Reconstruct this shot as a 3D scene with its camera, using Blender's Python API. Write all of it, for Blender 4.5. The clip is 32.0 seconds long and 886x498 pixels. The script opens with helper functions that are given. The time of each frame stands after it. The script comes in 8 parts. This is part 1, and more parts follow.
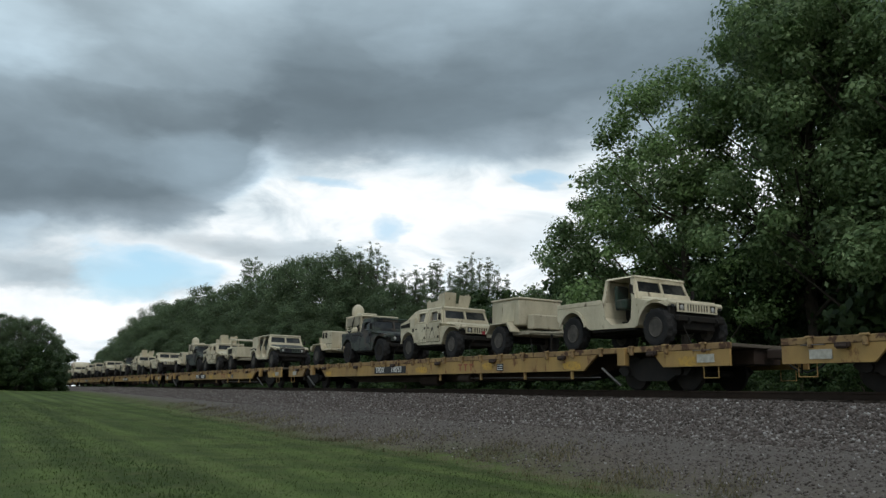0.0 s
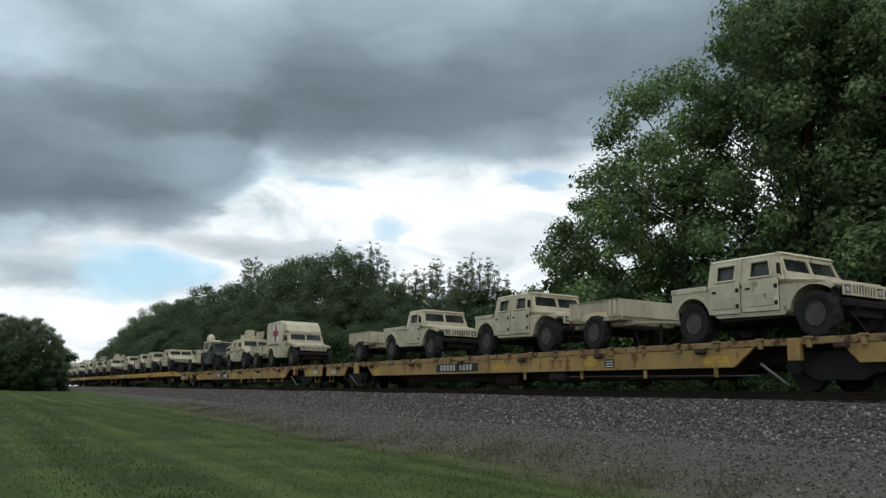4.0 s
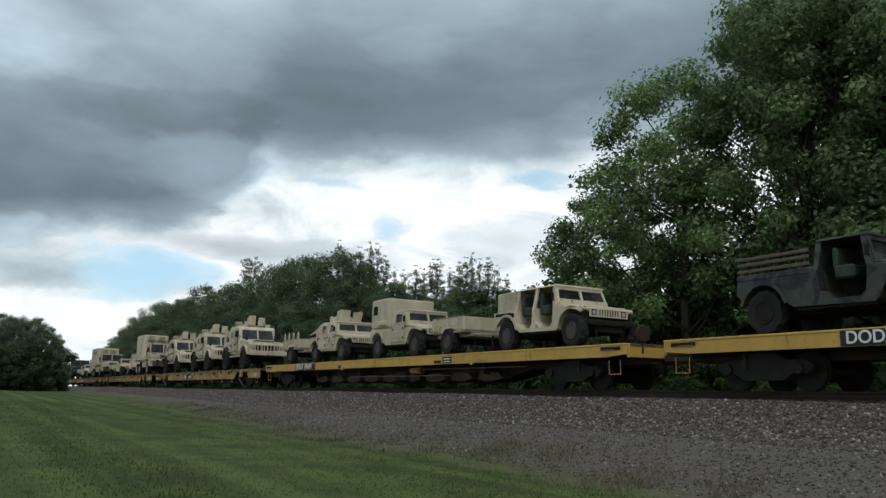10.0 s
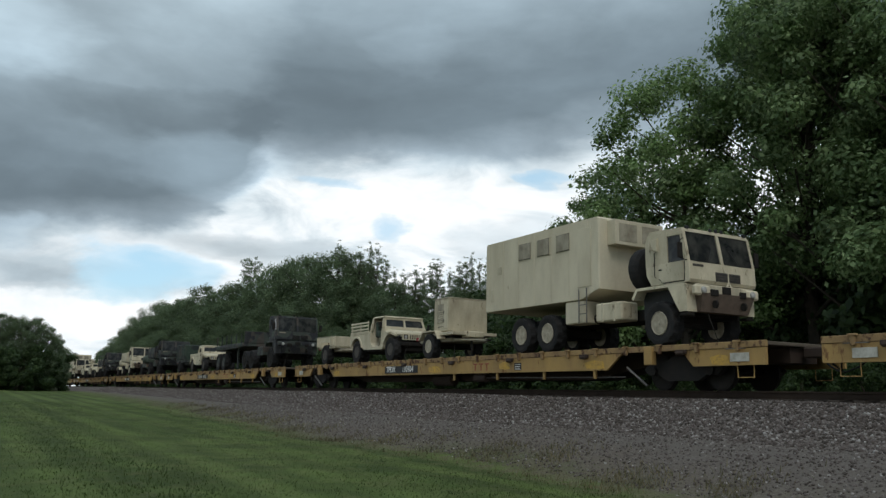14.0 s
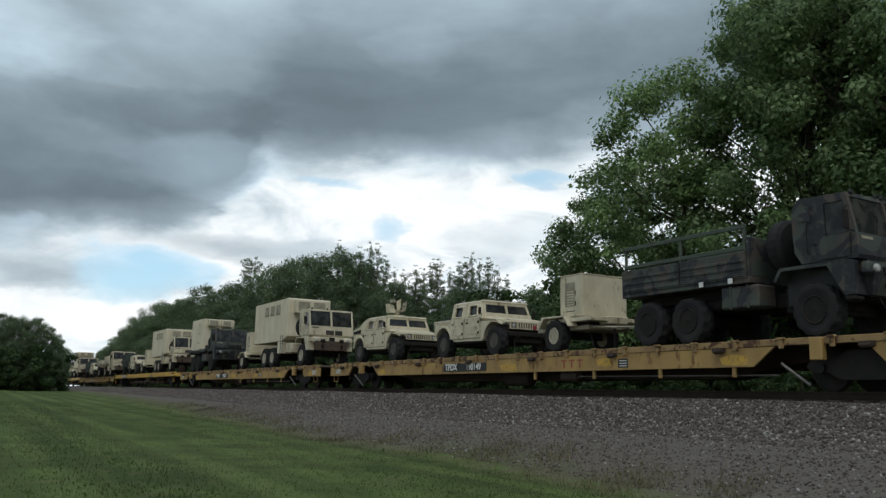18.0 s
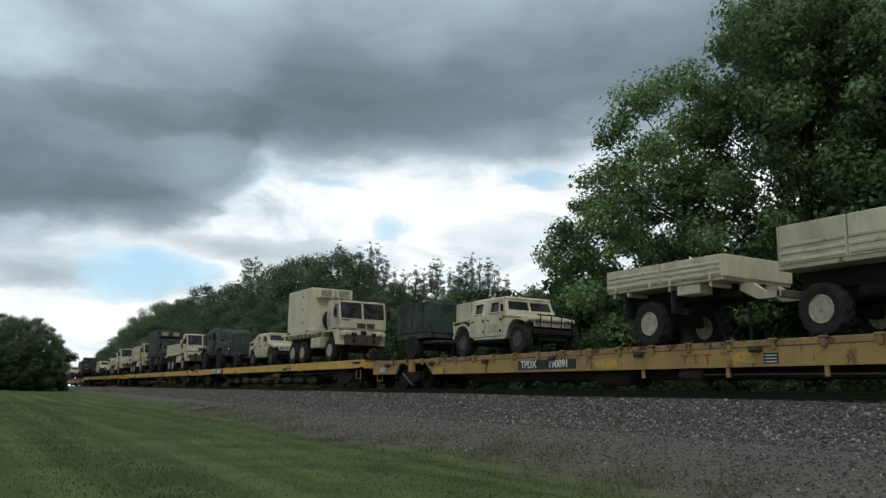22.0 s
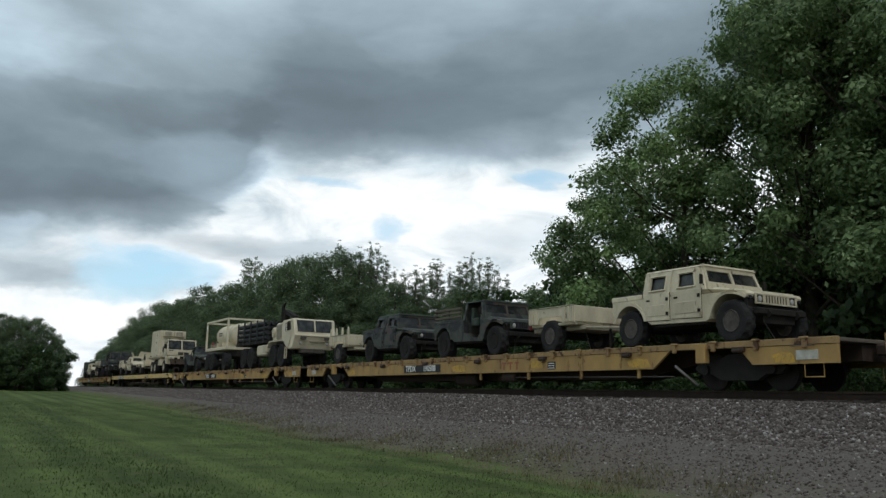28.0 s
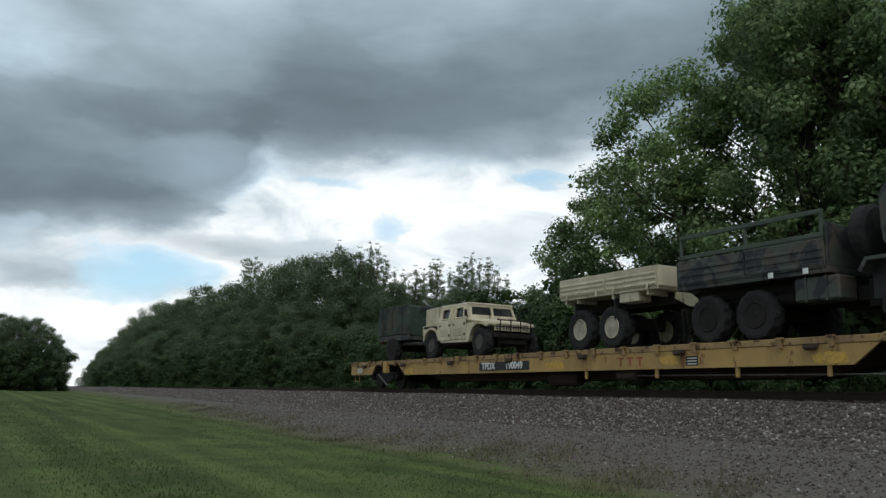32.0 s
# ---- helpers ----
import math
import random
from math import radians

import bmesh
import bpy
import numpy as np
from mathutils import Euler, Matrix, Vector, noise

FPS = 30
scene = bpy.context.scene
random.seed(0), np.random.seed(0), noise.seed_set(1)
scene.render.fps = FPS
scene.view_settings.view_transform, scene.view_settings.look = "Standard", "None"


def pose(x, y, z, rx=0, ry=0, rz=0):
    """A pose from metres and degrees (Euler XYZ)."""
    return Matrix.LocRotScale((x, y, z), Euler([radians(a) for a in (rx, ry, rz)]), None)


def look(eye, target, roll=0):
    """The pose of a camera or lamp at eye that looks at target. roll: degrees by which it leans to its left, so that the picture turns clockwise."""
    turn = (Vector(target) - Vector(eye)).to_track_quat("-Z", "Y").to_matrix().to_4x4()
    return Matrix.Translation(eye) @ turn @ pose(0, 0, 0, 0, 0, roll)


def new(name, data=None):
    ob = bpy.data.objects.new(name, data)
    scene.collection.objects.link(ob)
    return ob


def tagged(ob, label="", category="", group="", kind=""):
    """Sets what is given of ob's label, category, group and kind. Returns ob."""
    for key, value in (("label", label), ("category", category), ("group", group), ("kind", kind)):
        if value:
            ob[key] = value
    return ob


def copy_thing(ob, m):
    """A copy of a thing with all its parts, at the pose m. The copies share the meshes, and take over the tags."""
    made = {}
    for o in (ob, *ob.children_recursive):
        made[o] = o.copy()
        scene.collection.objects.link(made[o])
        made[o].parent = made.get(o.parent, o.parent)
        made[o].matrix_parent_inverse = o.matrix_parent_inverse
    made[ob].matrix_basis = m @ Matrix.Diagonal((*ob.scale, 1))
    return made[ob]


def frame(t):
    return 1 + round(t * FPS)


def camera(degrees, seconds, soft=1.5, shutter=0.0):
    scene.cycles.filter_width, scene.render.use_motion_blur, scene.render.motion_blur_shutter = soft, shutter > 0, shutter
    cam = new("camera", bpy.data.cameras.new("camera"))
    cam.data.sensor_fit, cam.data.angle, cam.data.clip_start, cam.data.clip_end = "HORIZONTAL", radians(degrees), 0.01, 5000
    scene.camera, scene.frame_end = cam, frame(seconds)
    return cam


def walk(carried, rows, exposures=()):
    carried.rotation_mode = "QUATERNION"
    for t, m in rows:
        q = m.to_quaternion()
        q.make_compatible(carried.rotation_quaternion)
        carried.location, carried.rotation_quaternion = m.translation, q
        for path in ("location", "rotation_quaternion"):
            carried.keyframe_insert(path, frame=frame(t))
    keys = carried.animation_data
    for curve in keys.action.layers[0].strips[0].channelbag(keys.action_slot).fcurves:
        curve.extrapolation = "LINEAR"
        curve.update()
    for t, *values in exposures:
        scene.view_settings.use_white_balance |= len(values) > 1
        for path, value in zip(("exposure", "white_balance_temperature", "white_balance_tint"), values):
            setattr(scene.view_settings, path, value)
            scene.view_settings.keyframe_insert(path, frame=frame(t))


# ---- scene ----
# ---------- camera: fixed on a tripod ----------
EYE = (0.0, 0.0, 1.5)
AIM = (0.49663, 0.84988, 1.5 + 0.17623)
cam = camera(57.12, 32.0, soft=1.4)
walk(cam, [(0.0, look(EYE, AIM, 1.1)), (32.0, look(EYE, AIM, 1.1))])

# ---------- light: broken overcast, sun veiled ----------
# the cloud bank from its thin rim up to the bright sky overhead
BANK = ((0.62, 0.75, 0.83), (0.36, 0.45, 0.52), (0.205, 0.268, 0.315), (0.30, 0.385, 0.445), (0.45, 0.565, 0.64), (0.53, 0.66, 0.75))
SUN_EL, SUN_ROT = radians(52), radians(205)
world = bpy.data.worlds.new("sky")
scene.world = world
world.use_nodes = True
scene.view_settings.exposure = 0.0


class Nodes:
    """Short hand for building a node tree."""

    def __init__(self, tree):
        self.t = tree
        tree.nodes.clear()

    def n(self, kind, ins=None, **props):
        nd = self.t.nodes.new(kind)
        if "operation" in props:
            nd.operation = props["operation"]
        if "use_clamp" in props:
            nd.use_clamp = props["use_clamp"]
        if "blend_type" in props:
            nd.data_type, nd.blend_type = "RGBA", props["blend_type"]
        for k, v in (ins or {}).items():
            if isinstance(v, bpy.types.NodeSocket):
                self.t.links.new(v, nd.inputs[k])
            else:
                nd.inputs[k].default_value = v
        return nd

    def math(self, op, a, b=0.0, clamp=False):
        return self.n("ShaderNodeMath", {0: a, 1: b}, operation=op, use_clamp=clamp).outputs[0]

    def noise(self, vec, scale, detail=4.0, rough=0.55, dist=0.0):
        return self.n("ShaderNodeTexNoise", {"Vector": vec, "Scale": scale, "Detail": detail, "Roughness": rough, "Distortion": dist}).outputs["Fac"]

    def ramp(self, fac, stops, mode="LINEAR"):
        nd = self.n("ShaderNodeValToRGB", {"Fac": fac})
        cr = nd.color_ramp
        cr.interpolation = mode
        while len(cr.elements) < len(stops):
            cr.elements.new(0.5)
        for e, (p, c) in zip(cr.elements, stops):
            e.position = p
            e.color = (c, c, c, 1) if isinstance(c, (int, float)) else (*c, 1)
        return nd.outputs["Color"]

    def mix(self, fac, a, b, mode="MIX"):
        nd = self.n("ShaderNodeMix", blend_type=mode)
        for i, v in ((0, fac), (6, a), (7, b)):
            if isinstance(v, bpy.types.NodeSocket):
                self.t.links.new(v, nd.inputs[i])
            else:
                nd.inputs[i].default_value = (*v, 1) if isinstance(v, tuple) and len(v) == 3 else v
        return nd.outputs[2]


def build_sky():
    """A broken overcast: a dark bank overhead with a ragged lower edge, bright heaps and blue gaps below it."""
    w = Nodes(world.node_tree)
    d = w.n("ShaderNodeTexCoord").outputs["Generated"]
    s = w.n("ShaderNodeSeparateXYZ", {0: d})
    # clouds are drawn out along the horizon
    long = w.n("ShaderNodeVectorMath", {0: d, 1: (1.0, 1.0, 2.2)}, operation="MULTIPLY").outputs[0]
    shifted = w.n("ShaderNodeVectorMath", {0: long, 1: (4.3, 1.7, 2.9)}, operation="ADD").outputs[0]
    swirl, swirl2 = w.noise(long, 5.0, 7.0, 0.56, 0.2), w.noise(shifted, 5.0, 7.0, 0.56, 0.2)
    big, fine = w.noise(shifted, 2.6, 5.0, 0.55, 0.4), w.noise(long, 11.0, 6.0, 0.55, 0.3)
    puff = w.noise(shifted, 9.0, 7.0, 0.56, 0.5)
    az = w.n("ShaderNodeMath", {0: s.outputs["X"], 1: s.outputs["Y"]}, operation="ARCTAN2").outputs[0]
    z = s.outputs["Z"]
    az2 = w.math("ADD", az, w.math("MULTIPLY", w.math("SUBTRACT", swirl, 0.5), 0.20))
    z2 = w.math("ADD", z, w.math("MULTIPLY", w.math("SUBTRACT", swirl2, 0.5), 0.085))

    def blob(a, e, sa, se):
        """1 in the middle of a ragged oval patch of sky, 0 outside it."""
        da = w.math("DIVIDE", w.math("SUBTRACT", az2, a), sa)
        de = w.math("DIVIDE", w.math("SUBTRACT", z2, e), se)
        r2 = w.math("ADD", w.math("MULTIPLY", da, da), w.math("MULTIPLY", de, de))
        return w.ramp(r2, [(0.0, 1.0), (0.35, 0.72), (1.0, 0.0)], "EASE")

    # the lower edge of the dark bank, by the direction round the horizon
    turn = w.n("ShaderNodeMapRange", {0: az2, 1: -0.5, 2: 1.5}).outputs[0]
    rim = ((-0.5, 0.146), (0.022, 0.150), (0.137, 0.157), (0.198, 0.168), (0.262, 0.190), (0.326, 0.266), (0.466, 0.278), (0.61, 0.282), (0.751, 0.298), (1.046, 0.316), (1.5, 0.30))
    edge = w.ramp(turn, [((a + 0.5) / 2, e) for a, e in rim])
    level = w.math("ADD", w.math("SUBTRACT", z2, edge), w.math("MULTIPLY", w.math("SUBTRACT", fine, 0.5), 0.022))
    bank = w.ramp(w.math("ADD", level, 0.1), [(0.09, BANK[0]), (0.118, BANK[1]), (0.15, BANK[2]), (0.20, BANK[2]), (0.27, BANK[3]), (0.38, BANK[4]), (0.6, BANK[5]), (1.0, BANK[5])])
    bank = w.mix(1.0, bank, w.ramp(big, [(0.3, 0.80), (0.5, 1.0), (0.72, 1.30)]), "MULTIPLY")
    bank = w.mix(1.0, bank, w.ramp(fine, [(0.3, 0.94), (0.7, 1.06)]), "MULTIPLY")
    for a, e, sa, se, k in ((0.252, 0.256, 0.133, 0.05, 1.5), (0.183, 0.312, 0.178, 0.033, 0.78), (-0.041, 0.381, 0.155, 0.078, 1.45), (0.482, 0.411, 0.067, 0.033, 1.14), (0.071, 0.206, 0.222, 0.039, 0.82), (0.539, 0.323, 0.333, 0.056, 0.84), (0.037, 0.169, 0.056, 0.017, 1.3)):
        bank = w.mix(blob(a, e, sa, se), bank, w.mix(1.0, bank, (k, k, k), "MULTIPLY"))
    # bright cumulus below it, with grey undersides
    heap = w.ramp(puff, [(0.34, (0.56, 0.65, 0.71)), (0.45, (0.76, 0.85, 0.90)), (0.54, (0.95, 1.0, 1.03)), (0.7, (1.09, 1.12, 1.135))])
    for a, e, sa, se, c in ((0.309, 0.163, 0.144, 0.024, (0.55, 0.63, 0.68)), (0.052, 0.133, 0.083, 0.024, (0.46, 0.55, 0.61)), (0.621, 0.186, 0.111, 0.033, (0.72, 0.8, 0.85))):
        heap = w.mix(blob(a, e, sa, se), heap, w.mix(1.0, w.ramp(fine, [(0.3, 0.86), (0.7, 1.14)]), c, "MULTIPLY"))
    for a, e, sa, se in ((0.479, 0.228, 0.167, 0.04), (0.11, 0.083, 0.222, 0.031)):
        heap = w.mix(blob(a, e, sa, se), heap, w.ramp(puff, [(0.34, (0.93, 0.98, 1.0)), (0.6, (1.10, 1.12, 1.13))]))
    # blue gaps
    sky = w.n("ShaderNodeTexSky")
    sky.sky_type, sky.sun_disc, sky.sun_elevation, sky.sun_rotation = "NISHITA", False, SUN_EL, SUN_ROT
    blue = w.n("ShaderNodeVectorMath", {0: sky.outputs[0], "Scale": 0.15}, operation="SCALE").outputs[0]
    blue = w.mix(0.6, blue, (0.46, 0.76, 0.93))
    for a, e, sa, se, k in ((0.165, 0.131, 0.094, 0.029, 1.0), (0.455, 0.204, 0.039, 0.018, 0.7), (0.645, 0.265, 0.039, 0.016, 0.8), (0.402, 0.258, 0.044, 0.011, 0.6), (0.745, 0.231, 0.056, 0.022, 0.5)):
        heap = w.mix(w.math("MULTIPLY", blob(a, e, sa, se), k), heap, blue)
    colour = w.mix(w.ramp(w.math("ADD", level, 0.1), [(0.082, 0.0), (0.118, 1.0)], "EASE"), heap, bank)
    bg = w.n("ShaderNodeBackground", {"Color": colour, "Strength": 1.0})
    w.n("ShaderNodeOutputWorld", {"Surface": bg.outputs[0]})


build_sky()
sun_data = bpy.data.lights.new("sun", "SUN")
sun_data.energy, sun_data.angle, sun_data.color = 0.85, radians(25), (1.0, 0.965, 0.91)
sun = new("sun", sun_data)
# the sky's sun_rotation turns from +Y towards +X
sun.matrix_world = look((math.sin(SUN_ROT) * 100, math.cos(SUN_ROT) * 100, 100 * math.tan(SUN_EL)), (0, 0, 0))

# ---------- materials ----------


def mat(name, c1, c2=None, rough=0.6, metal=0.0, scale=3.0, fine=60.0, amount=0.6, bump=0.15, spec=0.4, rust=None, rust_at=0.62, streak=False, vary=0.0):
    """A painted or natural surface: two scales of change, fine relief, and worn or rusty patches."""
    m = bpy.data.materials.new(name)
    m.use_nodes = True
    w = Nodes(m.node_tree)
    co = w.n("ShaderNodeTexCoord").outputs["Object"]
    rnd = w.n("ShaderNodeObjectInfo").outputs["Random"]
    off = w.n("ShaderNodeCombineXYZ", {0: w.math("MULTIPLY", rnd, 37.0), 1: w.math("MULTIPLY", rnd, 11.0)}).outputs[0]
    co = w.n("ShaderNodeVectorMath", {0: co, 1: off}, operation="ADD").outputs[0]
    if streak:
        co2 = w.n("ShaderNodeVectorMath", {0: co, 1: (1.0, 1.0, 0.45)}, operation="MULTIPLY").outputs[0]
    else:
        co2 = co
    big = w.noise(co2, scale, 5.0, 0.6)
    small = w.noise(co, fine, 3.0, 0.6)
    c2 = c2 or tuple(v * 0.72 for v in c1)
    f = w.math("MULTIPLY", w.ramp(big, [(0.35, 0.0), (0.7, 1.0)]), amount)
    col = w.mix(f, c1, c2)
    col = w.mix(1.0, col, w.ramp(small, [(0.2, 0.86), (0.8, 1.12)]), "MULTIPLY")
    if vary:
        col = w.mix(1.0, col, w.ramp(rnd, [(0.0, 1.0 - vary), (1.0, 1.0 + vary)]), "MULTIPLY")
    rgh = rough
    if rust:
        wear = w.noise(co2, scale * 2.3, 9.0, 0.68)
        k = w.ramp(wear, [(rust_at, 0.0), (min(rust_at + 0.07, 1.0), 1.0)])
        col = w.mix(k, col, rust)
        rgh = w.math("ADD", w.math("MULTIPLY", k, 0.3), rough, True)
    bm = w.n("ShaderNodeBump", {"Height": small, "Strength": bump, "Distance": 0.02})
    bsdf = w.n("ShaderNodeBsdfPrincipled", {"Base Color": col, "Roughness": rgh, "Metallic": metal, "Specular IOR Level": spec, "Normal": bm.outputs[0]})
    w.n("ShaderNodeOutputMaterial", {"Surface": bsdf.outputs[0]})
    return m


TAN = mat("tan_paint", (0.60, 0.53, 0.385), (0.40, 0.34, 0.235), 0.75, scale=1.9, amount=0.95, rust=(0.17, 0.13, 0.085), rust_at=0.60, streak=True, vary=0.12)
TAN2 = mat("pale_tan_paint", (0.62, 0.55, 0.405), (0.47, 0.405, 0.285), 0.75, scale=1.3, amount=0.9, rust=(0.27, 0.21, 0.14), rust_at=0.64, streak=True, vary=0.08)


def camo(name, base, brown, black, rough, scale, bump):
    """Painted camouflage: broad patches of three colours with softened rims, dust and fine grain."""
    m = bpy.data.materials.new(name)
    m.use_nodes = True
    w = Nodes(m.node_tree)
    co = w.n("ShaderNodeTexCoord").outputs["Object"]
    rnd = w.n("ShaderNodeObjectInfo").outputs["Random"]
    co = w.n("ShaderNodeVectorMath", {0: co, 1: (3.1, 7.7, 1.3)}, operation="ADD").outputs[0]
    n1, n2 = w.noise(co, scale, 2.0, 0.45, 0.6), w.noise(co, scale * 1.3, 2.0, 0.45, 1.1)
    col = w.mix(w.ramp(n1, [(0.53, 0.0), (0.56, 1.0)]), base, brown)
    col = w.mix(w.ramp(n2, [(0.50, 0.0), (0.53, 1.0)]), col, black)
    dust = w.noise(co, 5.0, 6.0, 0.6)
    col = w.mix(w.ramp(dust, [(0.5, 0.0), (0.8, 0.45)]), col, (0.13, 0.12, 0.10))
    grain = w.noise(co, 70.0, 3.0)
    col = w.mix(1.0, col, w.ramp(grain, [(0.2, 0.86), (0.8, 1.12)]), "MULTIPLY")
    col = w.mix(1.0, col, w.ramp(rnd, [(0.0, 0.88), (1.0, 1.12)]), "MULTIPLY")
    bp = w.n("ShaderNodeBump", {"Height": grain, "Strength": bump, "Distance": 0.02})
    b = w.n("ShaderNodeBsdfPrincipled", {"Base Color": col, "Roughness": rough, "Specular IOR Level": 0.4, "Normal": bp.outputs[0]})
    w.n("ShaderNodeOutputMaterial", {"Surface": b.outputs[0]})
    return m


GREEN = camo("olive_camouflage_paint", (0.048, 0.058, 0.047), (0.066, 0.053, 0.043), (0.018, 0.019, 0.022), 0.65, 1.1, 0.15)
OLIVE = mat("plain_olive_paint", (0.062, 0.078, 0.056), (0.042, 0.052, 0.040), 0.7, scale=2.5, amount=0.9)
CANVAS_G = camo("olive_canvas", (0.032, 0.050, 0.036), (0.045, 0.042, 0.032), (0.018, 0.024, 0.022), 0.9, 0.9, 0.3)
RUBBER = mat("tyre_rubber", (0.020, 0.020, 0.021), (0.042, 0.038, 0.034), 0.9, scale=4, bump=0.3, spec=0.15)
DARK = mat("dark_chassis", (0.017, 0.016, 0.015), (0.034, 0.027, 0.021), 0.85, scale=4, spec=0.15)
BOGIE_BLACK = mat("near_black_cast_steel", (0.013, 0.011, 0.010), (0.026, 0.019, 0.014), 0.85, scale=4)
BLACK = mat("black_paint", (0.014, 0.014, 0.015), (0.03, 0.03, 0.03), 0.6)
STEEL = mat("worn_steel", (0.20, 0.19, 0.18), (0.10, 0.07, 0.05), 0.5, metal=0.7, rust=(0.13, 0.06, 0.03), rust_at=0.6)
# rusty rail, its colour darkened further for the shade under the train
RAILM = mat("rail_steel", (0.045, 0.032, 0.024), (0.022, 0.015, 0.011), 0.85, spec=0.15)
YELLOW = mat("faded_yellow_paint", (0.42, 0.262, 0.085), (0.27, 0.165, 0.065), 0.65, scale=1.4, amount=0.95, rust=(0.17, 0.085, 0.04), rust_at=0.57, streak=True)
YELLOW2 = mat("bright_yellow_paint", (0.58, 0.355, 0.070), (0.46, 0.262, 0.065), 0.6, scale=1.5, amount=0.95, rust=(0.20, 0.10, 0.045), rust_at=0.61, streak=True)
YELLOW3 = mat("pale_yellow_paint", (0.66, 0.49, 0.21), (0.55, 0.38, 0.15), 0.6, scale=0.8, amount=0.9, rust=(0.26, 0.15, 0.07), rust_at=0.65, streak=True)
PATCH = mat("fresh_yellow_patch", (0.58, 0.34, 0.045), (0.42, 0.26, 0.07), 0.6, scale=5, amount=1.0, rust=(0.36, 0.22, 0.075), rust_at=0.52)
RUSTM = mat("rusty_brown_steel", (0.042, 0.025, 0.017), (0.026, 0.016, 0.012), 0.85, scale=2)
WORN_BROWN = mat("brown_underframe_paint", (0.085, 0.055, 0.03), (0.045, 0.03, 0.02), 0.85, scale=2)
WORN = mat("rust_worn_yellow", (0.34, 0.22, 0.09), (0.20, 0.12, 0.06), 0.75, scale=1.6, amount=1.0, rust=(0.085, 0.045, 0.028), rust_at=0.52)
RUSTRED = mat("faded_red_paint", (0.30, 0.075, 0.04), (0.22, 0.07, 0.04), 0.7)
RIMT = mat("dusty_rim_paint", (0.42, 0.37, 0.28), (0.23, 0.20, 0.145), 0.75, scale=7, amount=1.0)
BROWNED = mat("mud_browned_paint", (0.16, 0.115, 0.085), (0.09, 0.065, 0.05), 0.85, scale=4, amount=1.0)
TAN3 = mat("dirty_tan_paint", (0.36, 0.32, 0.24), (0.20, 0.17, 0.12), 0.8, scale=3, amount=1.0)
RIMD = mat("dark_rim_paint", (0.085, 0.074, 0.062), (0.04, 0.034, 0.03), 0.75, scale=7, amount=1.0)
WHITE = mat("white_paint", (0.78, 0.77, 0.74), (0.6, 0.58, 0.54), 0.6, scale=5)
BOARD = mat("dull_white_board", (0.55, 0.53, 0.47), (0.35, 0.32, 0.26), 0.7, scale=8, amount=1.0)
RED = mat("red_paint", (0.30, 0.035, 0.045), None, 0.6)
WOOD = mat("grey_deck_planks", (0.12, 0.095, 0.07), (0.07, 0.055, 0.042), 0.85, scale=3)
TIE = mat("weathered_tie", (0.055, 0.042, 0.033), (0.03, 0.024, 0.02), 0.9, scale=5)
LAMPM = mat("lamp_glass", (0.42, 0.41, 0.38), (0.25, 0.24, 0.22), 0.15, spec=0.8)
BARK = mat("bark", (0.07, 0.055, 0.04), (0.035, 0.028, 0.022), 0.9, scale=6, bump=0.5)


def glass_mat():
    m = bpy.data.materials.new("vehicle_glass")
    m.use_nodes = True
    w = Nodes(m.node_tree)
    co = w.n("ShaderNodeTexCoord").outputs["Object"]
    dust = w.ramp(w.noise(co, 3.0, 5.0), [(0.4, (0.016, 0.017, 0.018)), (0.75, (0.07, 0.068, 0.06))])
    bsdf = w.n("ShaderNodeBsdfPrincipled", {"Base Color": dust, "Roughness": 0.1, "Specular IOR Level": 0.32})
    w.n("ShaderNodeOutputMaterial", {"Surface": bsdf.outputs[0]})
    return m


GLASS = glass_mat()
# thick glass with a mottled grey-brown base colour
PANE = mat("grey_thick_glass", (0.115, 0.108, 0.092), (0.20, 0.18, 0.145), 0.25, scale=4, amount=0.7, bump=0.0, spec=0.5)


def leaf_mat(name, c1, c2, c3):
    m = bpy.data.materials.new(name)
    m.use_nodes = True
    w = Nodes(m.node_tree)
    geo = w.n("ShaderNodeNewGeometry")
    rnd = geo.outputs["Random Per Island"]
    col = w.ramp(rnd, [(0.0, c1), (0.6, c2), (1.0, c3)])
    big = w.noise(w.n("ShaderNodeTexCoord").outputs["Object"], 0.55, 3.0)
    col = w.mix(1.0, col, w.ramp(big, [(0.3, 0.6), (0.7, 1.3)]), "MULTIPLY")
    bsdf = w.n("ShaderNodeBsdfPrincipled", {"Base Color": col, "Roughness": 0.55, "Specular IOR Level": 0.3})
    tr = w.n("ShaderNodeBsdfTranslucent", {"Color": col})
    mx = w.n("ShaderNodeMixShader", {0: 0.42, 1: bsdf.outputs[0], 2: tr.outputs[0]})
    w.n("ShaderNodeOutputMaterial", {"Surface": mx.outputs[0]})
    return m


LEAF_A = leaf_mat("broad_leaves", (0.10, 0.165, 0.05), (0.19, 0.29, 0.098), (0.33, 0.43, 0.20))
LEAF_B = leaf_mat("dark_leaves", (0.066, 0.104, 0.050), (0.115, 0.162, 0.078), (0.19, 0.24, 0.125))
# darker copy of LEAF_A: the right-hand crowns' shade is put in the colour
LEAF_R = leaf_mat("shade_leaves", (0.078, 0.128, 0.048), (0.152, 0.228, 0.088), (0.28, 0.36, 0.17))
# shrub leaves darkened in colour to stand for shade below the wood
LEAF_C = leaf_mat("low_shade_leaves", (0.026, 0.05, 0.016), (0.045, 0.08, 0.024), (0.085, 0.13, 0.04))
BLADE = leaf_mat("grass_blades", (0.055, 0.084, 0.022), (0.068, 0.100, 0.027), (0.092, 0.122, 0.038))
